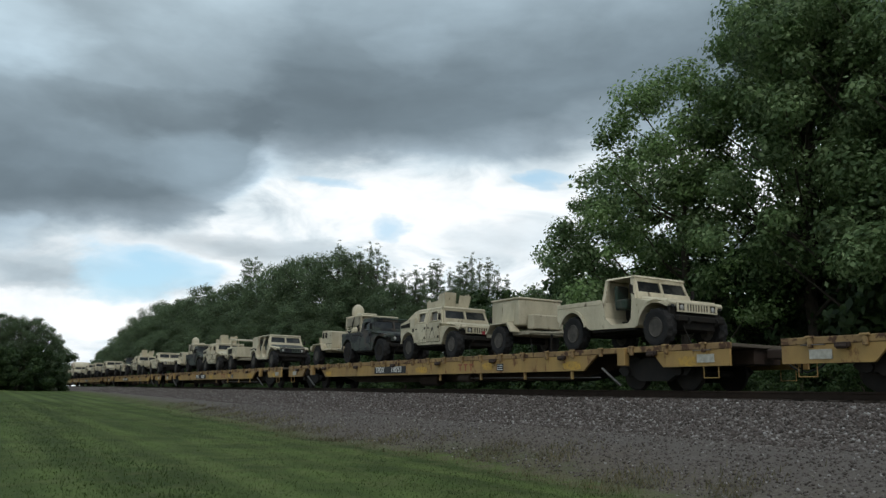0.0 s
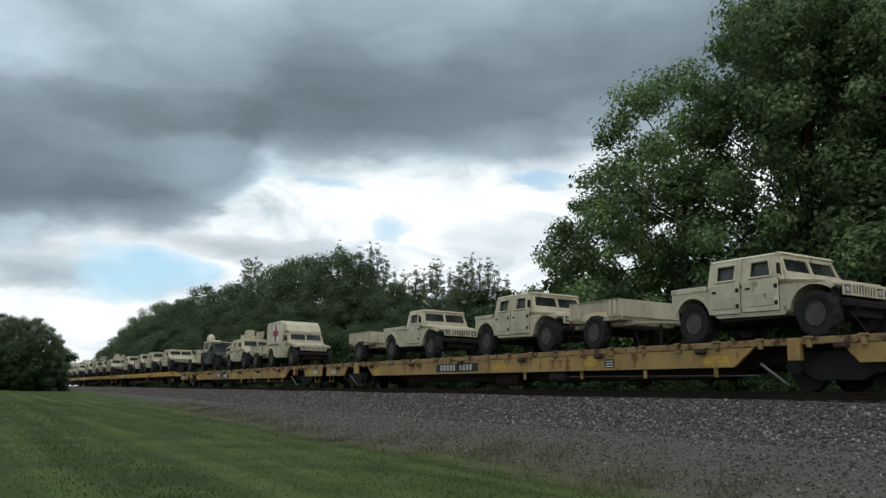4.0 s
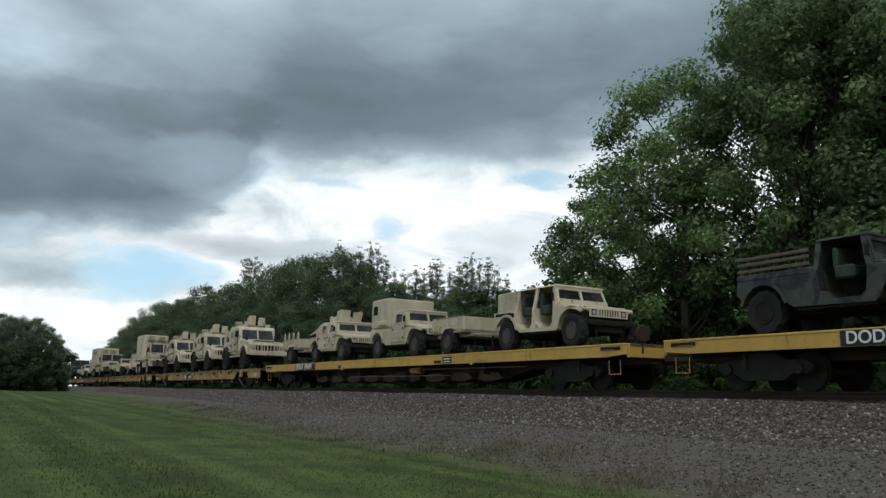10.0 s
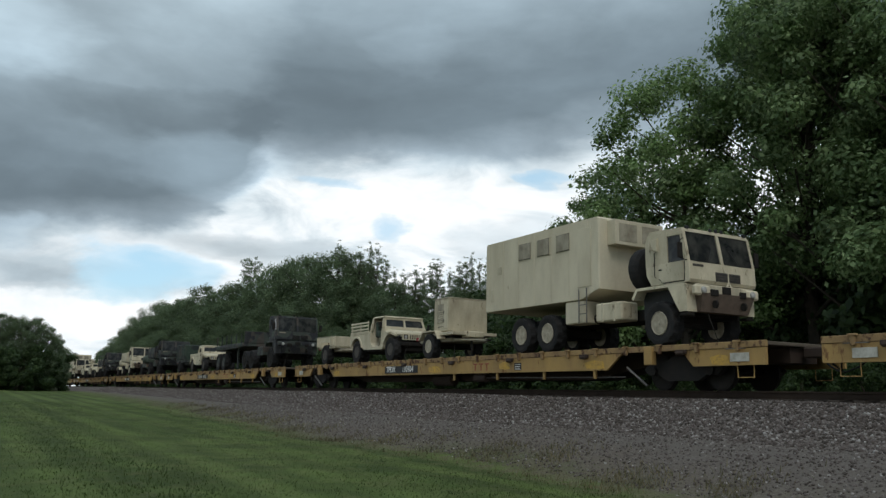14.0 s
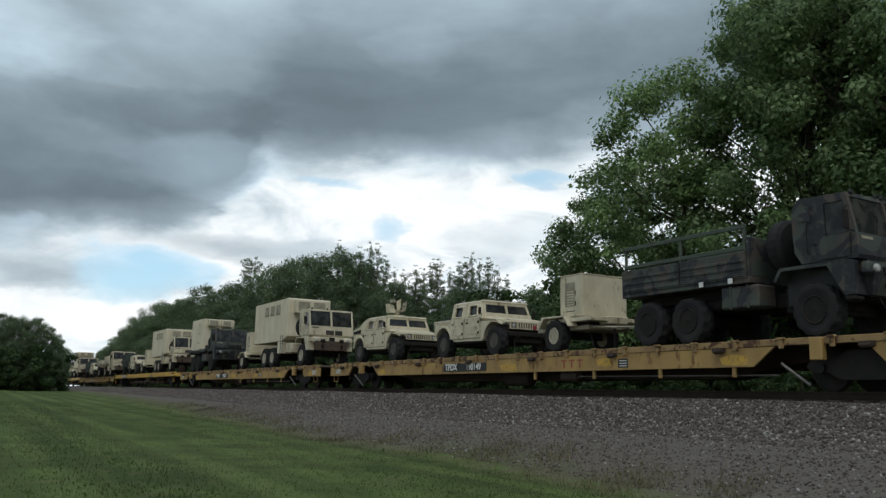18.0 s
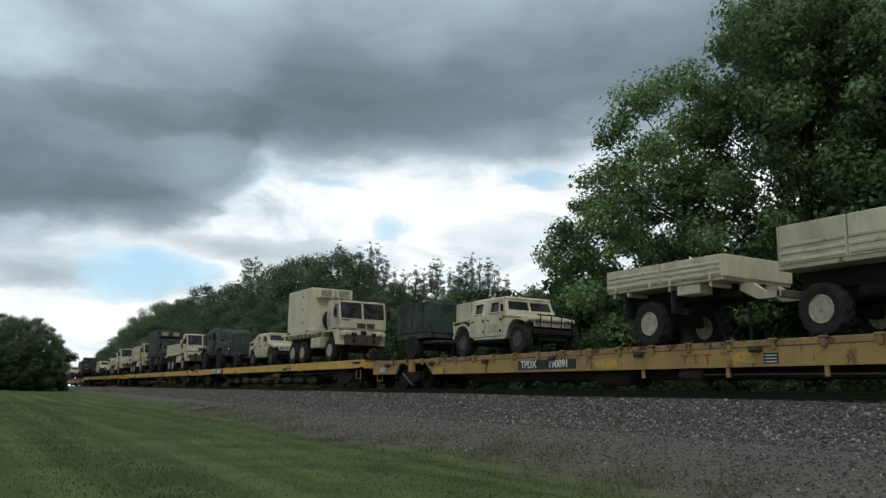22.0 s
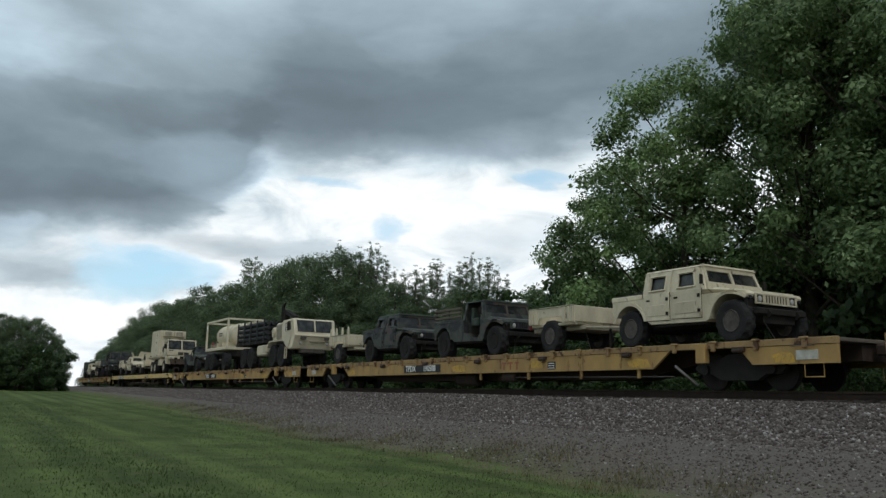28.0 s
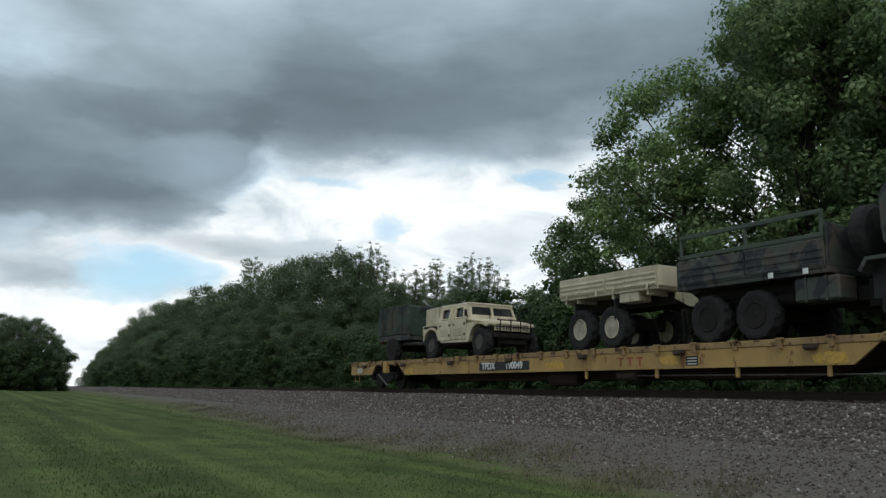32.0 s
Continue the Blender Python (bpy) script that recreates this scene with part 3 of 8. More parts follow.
def grass_blades():
    n = 52000
    t = RNG.random(n)
    ys = 8 + 46 * t ** 1.7
    xs = RNG.uniform(-3, 11.0, n)
    keep = (xs < np.array([lawn_edge(b) for b in ys]) + RNG.normal(0, 0.55, n)) & (xs > 0.02 * ys - 2.0)
    xs, ys = xs[keep], ys[keep]
    n = len(xs)
    zs = np.array([ground_z(a, b) for a, b in zip(xs, ys)])
    h = RNG.uniform(0.012, 0.036, n) * np.where(RNG.random(n) < 0.03, 1.8, 1.0)
    a = RNG.uniform(0, 2 * np.pi, n)
    wd = RNG.uniform(0.004, 0.010, n)
    lean = RNG.normal(0, 0.4, (n, 2)) * h[:, None]
    b0 = np.stack([xs - np.cos(a) * wd, ys - np.sin(a) * wd, zs - 0.01], 1)
    b1 = np.stack([xs + np.cos(a) * wd, ys + np.sin(a) * wd, zs - 0.01], 1)
    t0 = np.stack([xs + lean[:, 0] + wd * 0.3, ys + lean[:, 1], zs + h], 1)
    t1 = np.stack([xs + lean[:, 0] - wd * 0.3, ys + lean[:, 1], zs + h], 1)
    tagged(new("grass", quads("grass", np.stack([b0, b1, t0, t1], 1), BLADE)), "short green grass blades on the lawn", "grass", kind="stuff")

    # taller dry weeds along the gravel's edge
    n = 13000
    ys = 7.0 + 40 * RNG.random(n) ** 1.5
    xs = np.array([lawn_edge(b) for b in ys]) + RNG.normal(0.25, 0.55, n)
    clump = np.sin(xs * 2.1 + ys * 1.3) + np.sin(ys * 2.9 - xs) + RNG.normal(0, 0.5, n)
    xs, ys = xs[clump > 0.3], ys[clump > 0.3]
    n = len(xs)
    zs = np.array([ground_z(a, b) for a, b in zip(xs, ys)])
    h = RNG.uniform(0.04, 0.15, n)
    a = RNG.uniform(0, 2 * np.pi, n)
    wd = RNG.uniform(0.005, 0.011, n)
    lean = RNG.normal(0, 0.5, (n, 2)) * h[:, None]
    q = np.stack([np.stack([xs - np.cos(a) * wd, ys - np.sin(a) * wd, zs - 0.01], 1), np.stack([xs + np.cos(a) * wd, ys + np.sin(a) * wd, zs - 0.01], 1),
                  np.stack([xs + lean[:, 0] + wd * 0.3, ys + lean[:, 1], zs + h], 1), np.stack([xs + lean[:, 0] - wd * 0.3, ys + lean[:, 1], zs + h], 1)], 1)
    tagged(new("weeds", quads("weeds", q, WEED)), "dry brownish weeds along the gravel edge", "weeds", kind="stuff")


grass_blades()


def build_track():
    track = thing("railway_track", "steel railway track on dark wooden ties", "railway", kind="structure")
    for s in (-1, 1):
        x = TRACK_X + s * 0.755
        m = M().box(x - 0.07, x + 0.07, -400, 900, RAIL_Z - 0.17, RAIL_Z - 0.15).box(x - 0.012, x + 0.012, -400, 900, RAIL_Z - 0.15, RAIL_Z - 0.04).box(x - 0.036, x + 0.036, -400, 900, RAIL_Z - 0.045, RAIL_Z, 0.008)
        part("rail", m, RAILM, track, "rusty steel rail")
    tie = M().box(-1.3, 1.3, -0.115, 0.115, -0.16, 0.02, 0.01).mesh("tie", TIE)
    for i in range(125):
        part("tie", tie, None, track, at=(TRACK_X, 2 + i * 0.53, RAIL_Z - 0.19))


build_track()

# ---------- trees ----------


def crown_mesh(name, rng, clumps, leaves, size, material, drop=0.0):
    """Leaves in clumps: clumps are (x, y, z, r) blobs of the crown."""
    cl = np.array(clumps)
    wgt = cl[:, 3] ** 2
    idx = rng.choice(len(cl), leaves, p=wgt / wgt.sum())
    d = rng.normal(size=(leaves, 3))
    d /= np.linalg.norm(d, axis=1, keepdims=True)
    rad = cl[idx, 3] * rng.uniform(0.05, 1.0, leaves) ** 0.5 * (1 + 0.24 * np.abs(rng.normal(size=leaves)) * (rng.random(leaves) < 0.3))
    c = cl[idx, :3] + d * rad[:, None] * np.array([1, 1, 0.72])
    nrm = d * 1.0 + rng.normal(size=(leaves, 3)) * 0.45 + np.array([0, 0, 0.4])
    nrm /= np.linalg.norm(nrm, axis=1, keepdims=True)
    u = np.cross(nrm, rng.normal(size=(leaves, 3)))
    u /= np.linalg.norm(u, axis=1, keepdims=True)
    v = np.cross(nrm, u)
    s = size * rng.uniform(0.45, 1.25, (leaves, 1))
    q = np.stack([c - u * s, c - v * s * 0.55, c + u * s, c + v * s * 0.55 + nrm * s * 0.2], 1)
    return quads(name, q, material)


def tree_parts(rng, height, spread, trunk_r, n_clumps, leaves, size, material, low=0.25, shape="round"):
    """Trunk with limbs, and a crown of clumps at the limbs' ends."""
    m = M()
    top = height * 0.82
    pts = [(0, 0, 0)]
    for i in range(1, 7):
        pts.append((rng.normal(0, 0.12) * i * 0.3, rng.normal(0, 0.12) * i * 0.3, top * i / 6))
    m.tube(pts, trunk_r, 8, trunk_r * 0.25)
    clumps = []
    for i in range(n_clumps):
        f = low + (1 - low) * (i + 0.5) / n_clumps
        a = i * 2.4 + rng.uniform(-0.5, 0.5)
        if shape == "round":
            reach = spread * math.sqrt(max(0.04, 1 - ((f - 0.52) / 0.52) ** 2)) * rng.uniform(0.45, 1.05)
        elif shape == "full":
            reach = spread * math.sqrt(max(0.05, 1 - max(0.0, (f - 0.45) / 0.56) ** 2.2)) * (0.55 + 0.45 * min(1, f / 0.3)) * math.sqrt(rng.uniform(0.06, 1.0))
        elif shape == "tall":
            # narrow ragged plume
            reach = spread * (min(1.0, (1.0 - f) / 0.26) ** 0.55 + 0.05) * math.sqrt(rng.uniform(0.02, 1.0)) * rng.uniform(0.6, 1.15)
        elif shape == "airy":
            reach = spread * math.sqrt(max(0.05, 1 - ((f - 0.78) / 0.24) ** 2)) * math.sqrt(rng.uniform(0.05, 1.0))
        else:
            reach = spread * rng.uniform(0.3, 1.0)
        c = Vector((math.cos(a) * reach, math.sin(a) * reach, height * f + rng.uniform(-0.4, 0.4)))
        tip = 0.6 + 0.4 * min(1.0, (1.0 - f) / 0.25)
        clumps.append((*c, rng.uniform(0.10, 0.27) * (tip if shape == "tall" else 1.0) if shape in ("tall", "airy") else min(spread, 4.0) * rng.uniform(0.15, 0.33)))
        if i % 2 == 0:
            b = Vector((0, 0, min(top * 0.95, max(height * 0.1, c.z - reach * 0.7))))
            mid = b.lerp(c, 0.5) + Vector((0, 0, -0.1 * reach))
            m.tube([b, mid, c], trunk_r * 0.35 * (1.1 - f * 0.7), 5, trunk_r * 0.06)
    return m.mesh("trunk", BARK), crown_mesh("crown", rng, clumps, leaves, size, material)


# bearings and sizes of the wood: from its plan to its place beside the track
TURN = ((-0.126, -0.119, 0.911), (0.013, 0.028, 0.925), (0.086, 0.106, 0.92), (0.175, 0.204, 0.965), (0.293, 0.335, 0.975), (0.417, 0.474, 0.98), (0.542, 0.616, 0.985), (0.70, 0.792, 0.97), (0.784, 0.890, 0.955), (1.04, 1.155, 1.0), (1.3, 1.38, 1.0), (1.6, 1.62, 1.0))


def site(x, y):
    """Where a tree of the plan stands, and how much larger it is."""
    right = x > 15
    if right:
        x, y = x + 1.0, float(np.interp(y, (0, 10, 20, 40, 60, 100, 150, 300, 440), (0.7, 11, 21.45, 42, 62.15, 101.2, 147.9, 275.2, 400)))
    else:
        x, y = x * 1.015 + 1.65, y * 1.04
    a = math.atan2(x, y)
    bearing, size = (float(np.interp(a, [t[0] for t in TURN], [t[i] for t in TURN])) for i in (1, 2))
    if right:
        return 1.033 * x, 1.033 * x / math.tan(bearing), size
    return 0.85 * y * math.tan(bearing), 0.85 * y, size


def plant(parts, x, y, label, s=1.0, rz=0.0, group="", name="tree", sz=None):
    x, y, size = site(x, y)
    s, sz = s * 1.02 * size, (sz or s) * 1.02 * size
    ob = thing(name, label, "tree", group)
    ob.matrix_world = Matrix.LocRotScale((x, y, ground_z(x, y) - 0.05), Euler((0, 0, rz)), (s, s, sz))
    part("trunk", parts[0], None, ob)
    part("crown", parts[1], None, ob)
    return ob


def build_trees():
    rng = np.random.default_rng(11)
    big = [tree_parts(rng, 16.5, 5.4, 0.32, 100, 46000, 0.112, LEAF_A, 0.12, "full"),
           tree_parts(rng, 16.5, 5.2, 0.30, 94, 43000, 0.112, LEAF_R, 0.30, "full"),
           tree_parts(rng, 11.5, 3.6, 0.22, 60, 20000, 0.11, LEAF_R, 0.12, "full"),
           tree_parts(rng, 16.5, 5.4, 0.32, 84, 33000, 0.115, LEAF_A, 0.12, "full"),
           tree_parts(rng, 16.5, 4.8, 0.30, 50, 22000, 0.115, LEAF_B, 0.62, "full")]
    mid = [tree_parts(rng, 10.0, 3.1, 0.22, 84, 36000, 0.072, LEAF_B, 0.05, "full"), tree_parts(rng, 10.0, 2.8, 0.2, 80, 34000, 0.072, LEAF_B, 0.05, "full"),
           tree_parts(rng, 10.0, 0.80, 0.06, 210, 20000, 0.034, LEAF_B, 0.30, "tall"), tree_parts(rng, 10.0, 0.62, 0.05, 180, 16000, 0.034, LEAF_B, 0.30, "tall"),
           tree_parts(rng, 10.0, 1.25, 0.08, 260, 16000, 0.04, LEAF_B, 0.54, "airy")]
    # all shrubs take LEAF_C, with shade already in the leaf colour
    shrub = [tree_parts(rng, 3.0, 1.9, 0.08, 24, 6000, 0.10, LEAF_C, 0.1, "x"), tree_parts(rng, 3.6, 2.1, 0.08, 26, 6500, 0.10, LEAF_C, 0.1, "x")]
    L1 = "tall broad-leaved tree with an airy green crown"
    L2 = "dark green tree in the wooded strip behind the track"
    # the tall group close by; rows behind, some unseen, are added to darken it
    for k, x, y, s, rz in ((3, 25.0, 27.6, 0.92, 0.3), (2, 25.4, 30.8, 1.1, 2.2), (4, 28.5, 24.0, 1.12, 3.6), (1, 26.5, 22.6, 1.08, 1.9), (1, 27.5, 19.0, 1.1, 5.0), (1, 25.5, 14.0, 0.98, 4.0), (1, 31.5, 17.0, 1.1, 2.5), (1, 25.0, 7.5, 1.0, 5.2), (2, 24.8, 33.8, 0.9, 0.9), (2, 27.5, 37.5, 0.74, 2.9), (1, 34.0, 26.0, 1.05, 0.7), (3, 35.0, 18.0, 1.1, 2.9), (1, 33.0, 11.0, 1.05, 4.4), (3, 32.0, 4.0, 1.05, 1.2), (2, 29.5, 21.0, 1.0, 0.3), (2, 29.0, 14.0, 1.05, 1.9), (2, 28.5, 9.5, 1.0, 3.4), (2, 36.5, 22.0, 1.0, 0.9), (2, 37.0, 14.0, 1.0, 2.4), (2, 36.0, 7.0, 1.0, 5.1), (2, 33.5, 24.0, 0.72, 0.5), (2, 35.0, 29.0, 0.7, 1.5), (2, 37.0, 34.0, 0.7, 2.6), (2, 33.0, 36.0, 0.66, 4.0), (2, 39.0, 38.0, 0.72, 5.4), (2, 40.0, 30.0, 0.75, 0.2), (2, 41.0, 24.0, 0.8, 3.3)):
        plant(big[k], x, y, L1, s, rz, "tall trees behind the track")
    # the wooded strip running away along the track; its height changes along the way
    ys = [36, 40.3, 43.3, 46.5, 50.2, 53.4, 58.9, 63.3, 68.2, 72.2, 81.6, 87, 93, 105, 117, 128, 142, 160, 179, 224, 245, 268]
    hs = [6.6, 6.8, 7.1, 7.6, 7.8, 8.1, 8.7, 10.2, 11.8, 13.2, 14.2, 13.9, 12.9, 12.9, 13.9, 14.2, 14.0, 15.2, 14.7, 11.8, 9.2, 4.0]
    y, i = 38.0, 0
    while y < 268:
        h = float(np.interp(y, ys, hs))
        k = (0, 1, 0, 0, 1, 0, 1)[i % 7]
        s = h / 10.0 * (0.92 + 0.1 * math.sin(i * 2.3))
        plant(mid[k], 26.0 + 0.8 * math.sin(i * 2.1), y, L2, s * 1.05, i * 1.7, "trees along the track", sz=s * 0.97)
        plant(mid[1 - k], 23.0 + 0.6 * math.sin(i * 1.3), y + 1.2, L2, s * 0.72, i * 2.7, "trees along the track", sz=s * 0.62)
        y += 2.5 + 0.022 * y
        i += 1
    # slender trees standing above the rest, and one open-crowned tree
    for i, (y, h) in enumerate(((72.5, 13.8), (69.8, 12.2), (67.4, 12.5), (64.9, 12.6), (63.5, 12.3), (61.7, 11.1), (60.0, 10.0), (58.2, 9.6), (56.3, 9.7), (54.9, 9.3), (53.7, 9.9), (52.8, 9.8), (51.0, 9.0), (49.6, 9.2), (48.9, 9.4), (48.1, 9.6), (47.0, 9.1), (45.9, 9.0), (44.9, 8.4), (43.8, 7.7), (66.2, 11.6), (71.0, 12.4), (55.6, 9.0), (50.3, 8.6))):
        s = h / 10.0
        plant(mid[2 + i % 2], 26.2, y, "slender tree with a thin feathery crown", s * (0.8 + 0.25 * (i % 3)), y * 1.7, "slender trees along the track", sz=s)
    plant(mid[4], 26.2, 101.7, "tall tree with a small open round crown", 1.54, 0.4, "slender trees along the track")
    y, i = 10.0, 0
    while y < 190:
        deep = 0.55 if y < 26 else 1.0
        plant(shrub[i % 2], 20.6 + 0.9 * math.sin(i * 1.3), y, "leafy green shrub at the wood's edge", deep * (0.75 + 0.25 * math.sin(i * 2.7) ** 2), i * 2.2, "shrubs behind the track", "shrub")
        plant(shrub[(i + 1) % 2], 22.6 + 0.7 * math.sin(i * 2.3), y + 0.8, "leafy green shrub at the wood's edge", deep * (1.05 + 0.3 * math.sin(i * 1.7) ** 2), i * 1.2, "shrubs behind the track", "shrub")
        y += 1.7 + 0.014 * y
        i += 1
    # tall undergrowth deep under the big trees; part of its shade is LEAF_C's colour
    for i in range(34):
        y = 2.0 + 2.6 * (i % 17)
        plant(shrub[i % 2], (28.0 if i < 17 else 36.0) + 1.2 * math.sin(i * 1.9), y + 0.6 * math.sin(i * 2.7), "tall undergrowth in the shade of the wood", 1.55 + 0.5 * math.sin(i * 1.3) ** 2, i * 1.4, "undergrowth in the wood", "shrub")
    # dark trees on the near side, far down the line, with brush to the ground
    L3, G3 = "dark green tree at the far end of the lawn", "trees beyond the lawn"
    for i, (x, y, h) in enumerate(((-14.0, 119, 9.2), (-10.0, 122, 9.4), (-7.0, 118, 9.2), (-3.6, 121, 9.4), (-0.6, 118, 9.0), (2.2, 120, 9.1), (4.4, 118, 8.8), (6.2, 120, 8.9), (7.6, 122, 7.9), (8.8, 128, 7.2), (9.9, 138, 6.6), (11.0, 150, 6.2), (0.0, 130, 9.6), (4.0, 132, 9.6))):
        x, y = (x - 1.65) / 1.015, y / 1.04
        plant(mid[i % 2], x, y, L3, h / 10.0, i * 1.1, G3, sz=h / 10.6)
    for i in range(26):
        x, y = -8.0 + i * 0.68, 112 + 2.6 * (i % 3) + (0.0 if i < 20 else (i - 19) * 2.5)
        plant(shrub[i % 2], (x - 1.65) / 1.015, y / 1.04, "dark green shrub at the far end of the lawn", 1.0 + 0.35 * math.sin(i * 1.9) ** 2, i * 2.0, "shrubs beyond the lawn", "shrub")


build_trees()

# ---------- rail cars ----------


def lettering(name, text, size, at, parent, material, label=""):
    cu = bpy.data.curves.new(name, "FONT")
    cu.offset = 0.006
    cu.body, cu.size, cu.extrude, cu.align_x, cu.align_y = text, size, 0.003, "CENTER", "CENTER"
    cu.materials.append(material)
    ob = new(name, cu)
    ob.parent = parent
    # reads from the side that faces -x, with the car's front to the right
    ob.matrix_local = Matrix.Translation(at) @ Euler((radians(90), 0, radians(-90))).to_matrix().to_4x4()
    return tagged(ob, label)


def bogie(parent, y, shared):
    b = part("bogie", shared["frame"], None, parent, "dark cast steel bogie with springs", at=(0, y, 0))
    for dy in (-0.89, 0.89):
        part("wheelset", shared["wheels"], None, b, at=(0, dy, 0.42))


def bogie_meshes():
    m = M()
    for s in (-1, 1):
        x = s * 1.02
        m.prism([(-1.25, 0.50), (-1.1, 0.62), (-0.55, 0.66), (-0.3, 0.80), (0.3, 0.80), (0.55, 0.66), (1.1, 0.62), (1.25, 0.50), (1.1, 0.36), (0.75, 0.36), (0.5, 0.22), (-0.5, 0.22), (-0.75, 0.36), (-1.1, 0.36)], x - 0.08, x + 0.08, 0.02)
        for dy in (-0.16, 0.0, 0.16):
            m.cyl("z", (x - s * 0.02, dy, 0.42), 0.075, 0.3, 8)
        for dy in (-0.89, 0.89):
            m.cyl("x", (x + s * 0.1, dy, 0.46), 0.11, 0.1, 10)
    m.box(-1.0, 1.0, -0.2, 0.2, 0.45, 0.75)
    w = M().cyl("x", (0, 0, 0), 0.08, 1.9, 8)
    for s in (-1, 1):
        w.lathe("x", (s * 0.755, 0, 0), [(-0.065, 0.1), (-0.065, 0.36), (-0.05, 0.42), (0.03, 0.42), (0.04, 0.445), (0.065, 0.445), (0.065, 0.1)] if s < 0 else [(-0.065, 0.1), (-0.065, 0.445), (-0.04, 0.445), (-0.03, 0.42), (0.05, 0.42), (0.065, 0.36), (0.065, 0.1)], 20)
    return {"frame": m.mesh("bogie", BOGIE_BLACK), "wheels": w.mesh("wheelset", BOGIE_BLACK)}


CARS = {}
LOW_TOP = 1.06


def car_common(car, L, top, paint, shared, ends):
    """Couplers, bogies, stirrups, sill steps and hand rails that all the flat cars have."""
    for y in (2.6, L - 2.6):
        bogie(car, y, shared)
    for y, s in ((0.0, -1), (L, 1)):
        m = M().box(-0.16, 0.16, min(y, y + s * 0.55), max(y, y + s * 0.55), 0.72, 0.95, 0.03).box(-0.14, 0.2, min(y + s * 0.5, y + s * 0.82), max(y + s * 0.5, y + s * 0.82), 0.68, 1.0, 0.05)
        part("coupler", m, RUSTM, car, "rusty steel knuckle coupler")
        part("brake_hose", M().tube([(0.35, y, 0.8), (0.35, y + s * 0.3, 0.55), (0.25, y + s * 0.6, 0.42), (0.05, y + s * 0.75, 0.6)], 0.022, 6), BLACK, car)
        for sx in (-1, 1):
            a = y - s * 0.35
            part("stirrup", M().tube([(sx * 1.33, a, top - 0.42), (sx * 1.33, a, top - 0.78), (sx * 1.33, a - s * 0.42, top - 0.78), (sx * 1.33, a - s * 0.42, top - 0.42)], 0.014, 5), paint, car)
        part("grab_iron", M().tube([(-1.375, y - s * 0.5, top - 0.16), (-1.43, y - s * 0.5, top - 0.16), (-1.43, y - s * 1.0, top - 0.16), (-1.375, y - s * 1.0, top - 0.16)], 0.011, 5), STEEL, car)


def low_flat(L=27.95):
    """The long low flat car: deep sill amidships and at the ends, open over the bogies."""
    shared = CARS.setdefault("bogie", None) or bogie_meshes()
    CARS["bogie"] = shared
    car = thing("flat_car", "long yellow steel flat car with faded, rust-stained side sills", "rail car", "flat cars of the train")
    top = LOW_TOP
    e0, e1 = 2.35, 4.35
    part("deck", M().box(-1.30, 1.30, 0.0, L, top - 0.10, top - 0.02), WOOD, car, "dark worn deck")
    part("centre_sill", M().prism([(0.1, top - 0.12), (0.1, top - 0.45), (4.4, top - 0.45), (6.5, top - 0.78), (L - 6.5, top - 0.78), (L - 4.4, top - 0.45), (L - 0.1, top - 0.45), (L - 0.1, top - 0.12)], -0.45, 0.45), RUSTM, car, "brown rusty centre sill")
    for s in (-1, 1):
        x0, x1 = (-1.37, -1.30) if s < 0 else (1.30, 1.37)
        part("side_sill", M().prism([(e1, top - 0.15), (e1 + 0.55, top - 0.56), (L - e1 - 0.55, top - 0.56), (L - e1, top - 0.15)], x0, x1, 0.01), YELLOW, car)
        for a, b in ((0.0, e0), (L - e0, L)):
            q = [(a, top - 0.15), (a, top - 0.52), (b - 0.35, top - 0.52), (b, top - 0.15)] if a == 0 else [(a, top - 0.15), (a + 0.35, top - 0.52), (b, top - 0.52), (b, top - 0.15)]
            part("end_sill", M().prism(q, x0, x1, 0.01), YELLOW, car)
        part("rub_rail", M().box(x0 - 0.015, x1 + 0.015, 0.0, L, top - 0.145, top, 0.012), WORN, car, "rust-worn yellow top rail")
    # stake pockets and tie-down winches along the near rail
    pk = M().box(-0.035, 0.035, -0.05, 0.05, -0.21, 0.012).box(-0.045, 0.02, -0.10, 0.10, -0.03, 0.02).mesh("stake_pocket", WORN)
    wn = M().box(-0.05, 0.03, -0.16, 0.16, -0.10, 0.0).cyl("y", (-0.03, 0, -0.08), 0.05, 0.22, 8).mesh("winch", RUSTM)
    n = 24
    for i in range(n):
        y = 0.7 + (L - 1.4) * i / (n - 1)
        part("stake_pocket", pk, None, car, at=(-1.41, y, top))
        if i % 3 == 1:
            part("winch", wn, None, car, at=(-1.42, y + 0.45, top - 0.13))
    for y in (3.35, L - 3.35):
        part("bolster_end", M().box(-1.46, -1.30, y - 0.14, y + 0.14, top - 0.46, top - 0.02), YELLOW, car)
        part("bolster_end", M().box(1.30, 1.40, y - 0.14, y + 0.14, top - 0.46, top - 0.02), YELLOW, car)
        part("strut", M().tube([(-1.25, y + 0.95, top - 0.5), (-1.1, y + 0.4, top - 0.95)], 0.035, 6), STEEL, car, "light grey strut")
    for y, a, z in ((0.95, 0.55, 0.40), (5.0, 0.8, 0.42), (9.3, 0.6, 0.36), (13.5, 0.9, 0.40), (L - 5.6, 0.7, 0.42)):
        part("paint_patch", M().prism([(y, top - z - 0.09), (y + 0.06, top - z + 0.10), (y + a * 0.55, top - z + 0.13), (y + a, top - z + 0.07), (y + a * 0.9, top - z - 0.08), (y + a * 0.4, top - z - 0.11)], -1.376, -1.37), PATCH, car, "brighter yellow touched-up paint")
    for y in (0.42, L - 1.15):
        part("sign_board", M().box(-1.392, -1.372, y, y + 0.5, top - 0.44, top - 0.25, 0.004), BOARD, car, "small white lettered board")
    mark = M()
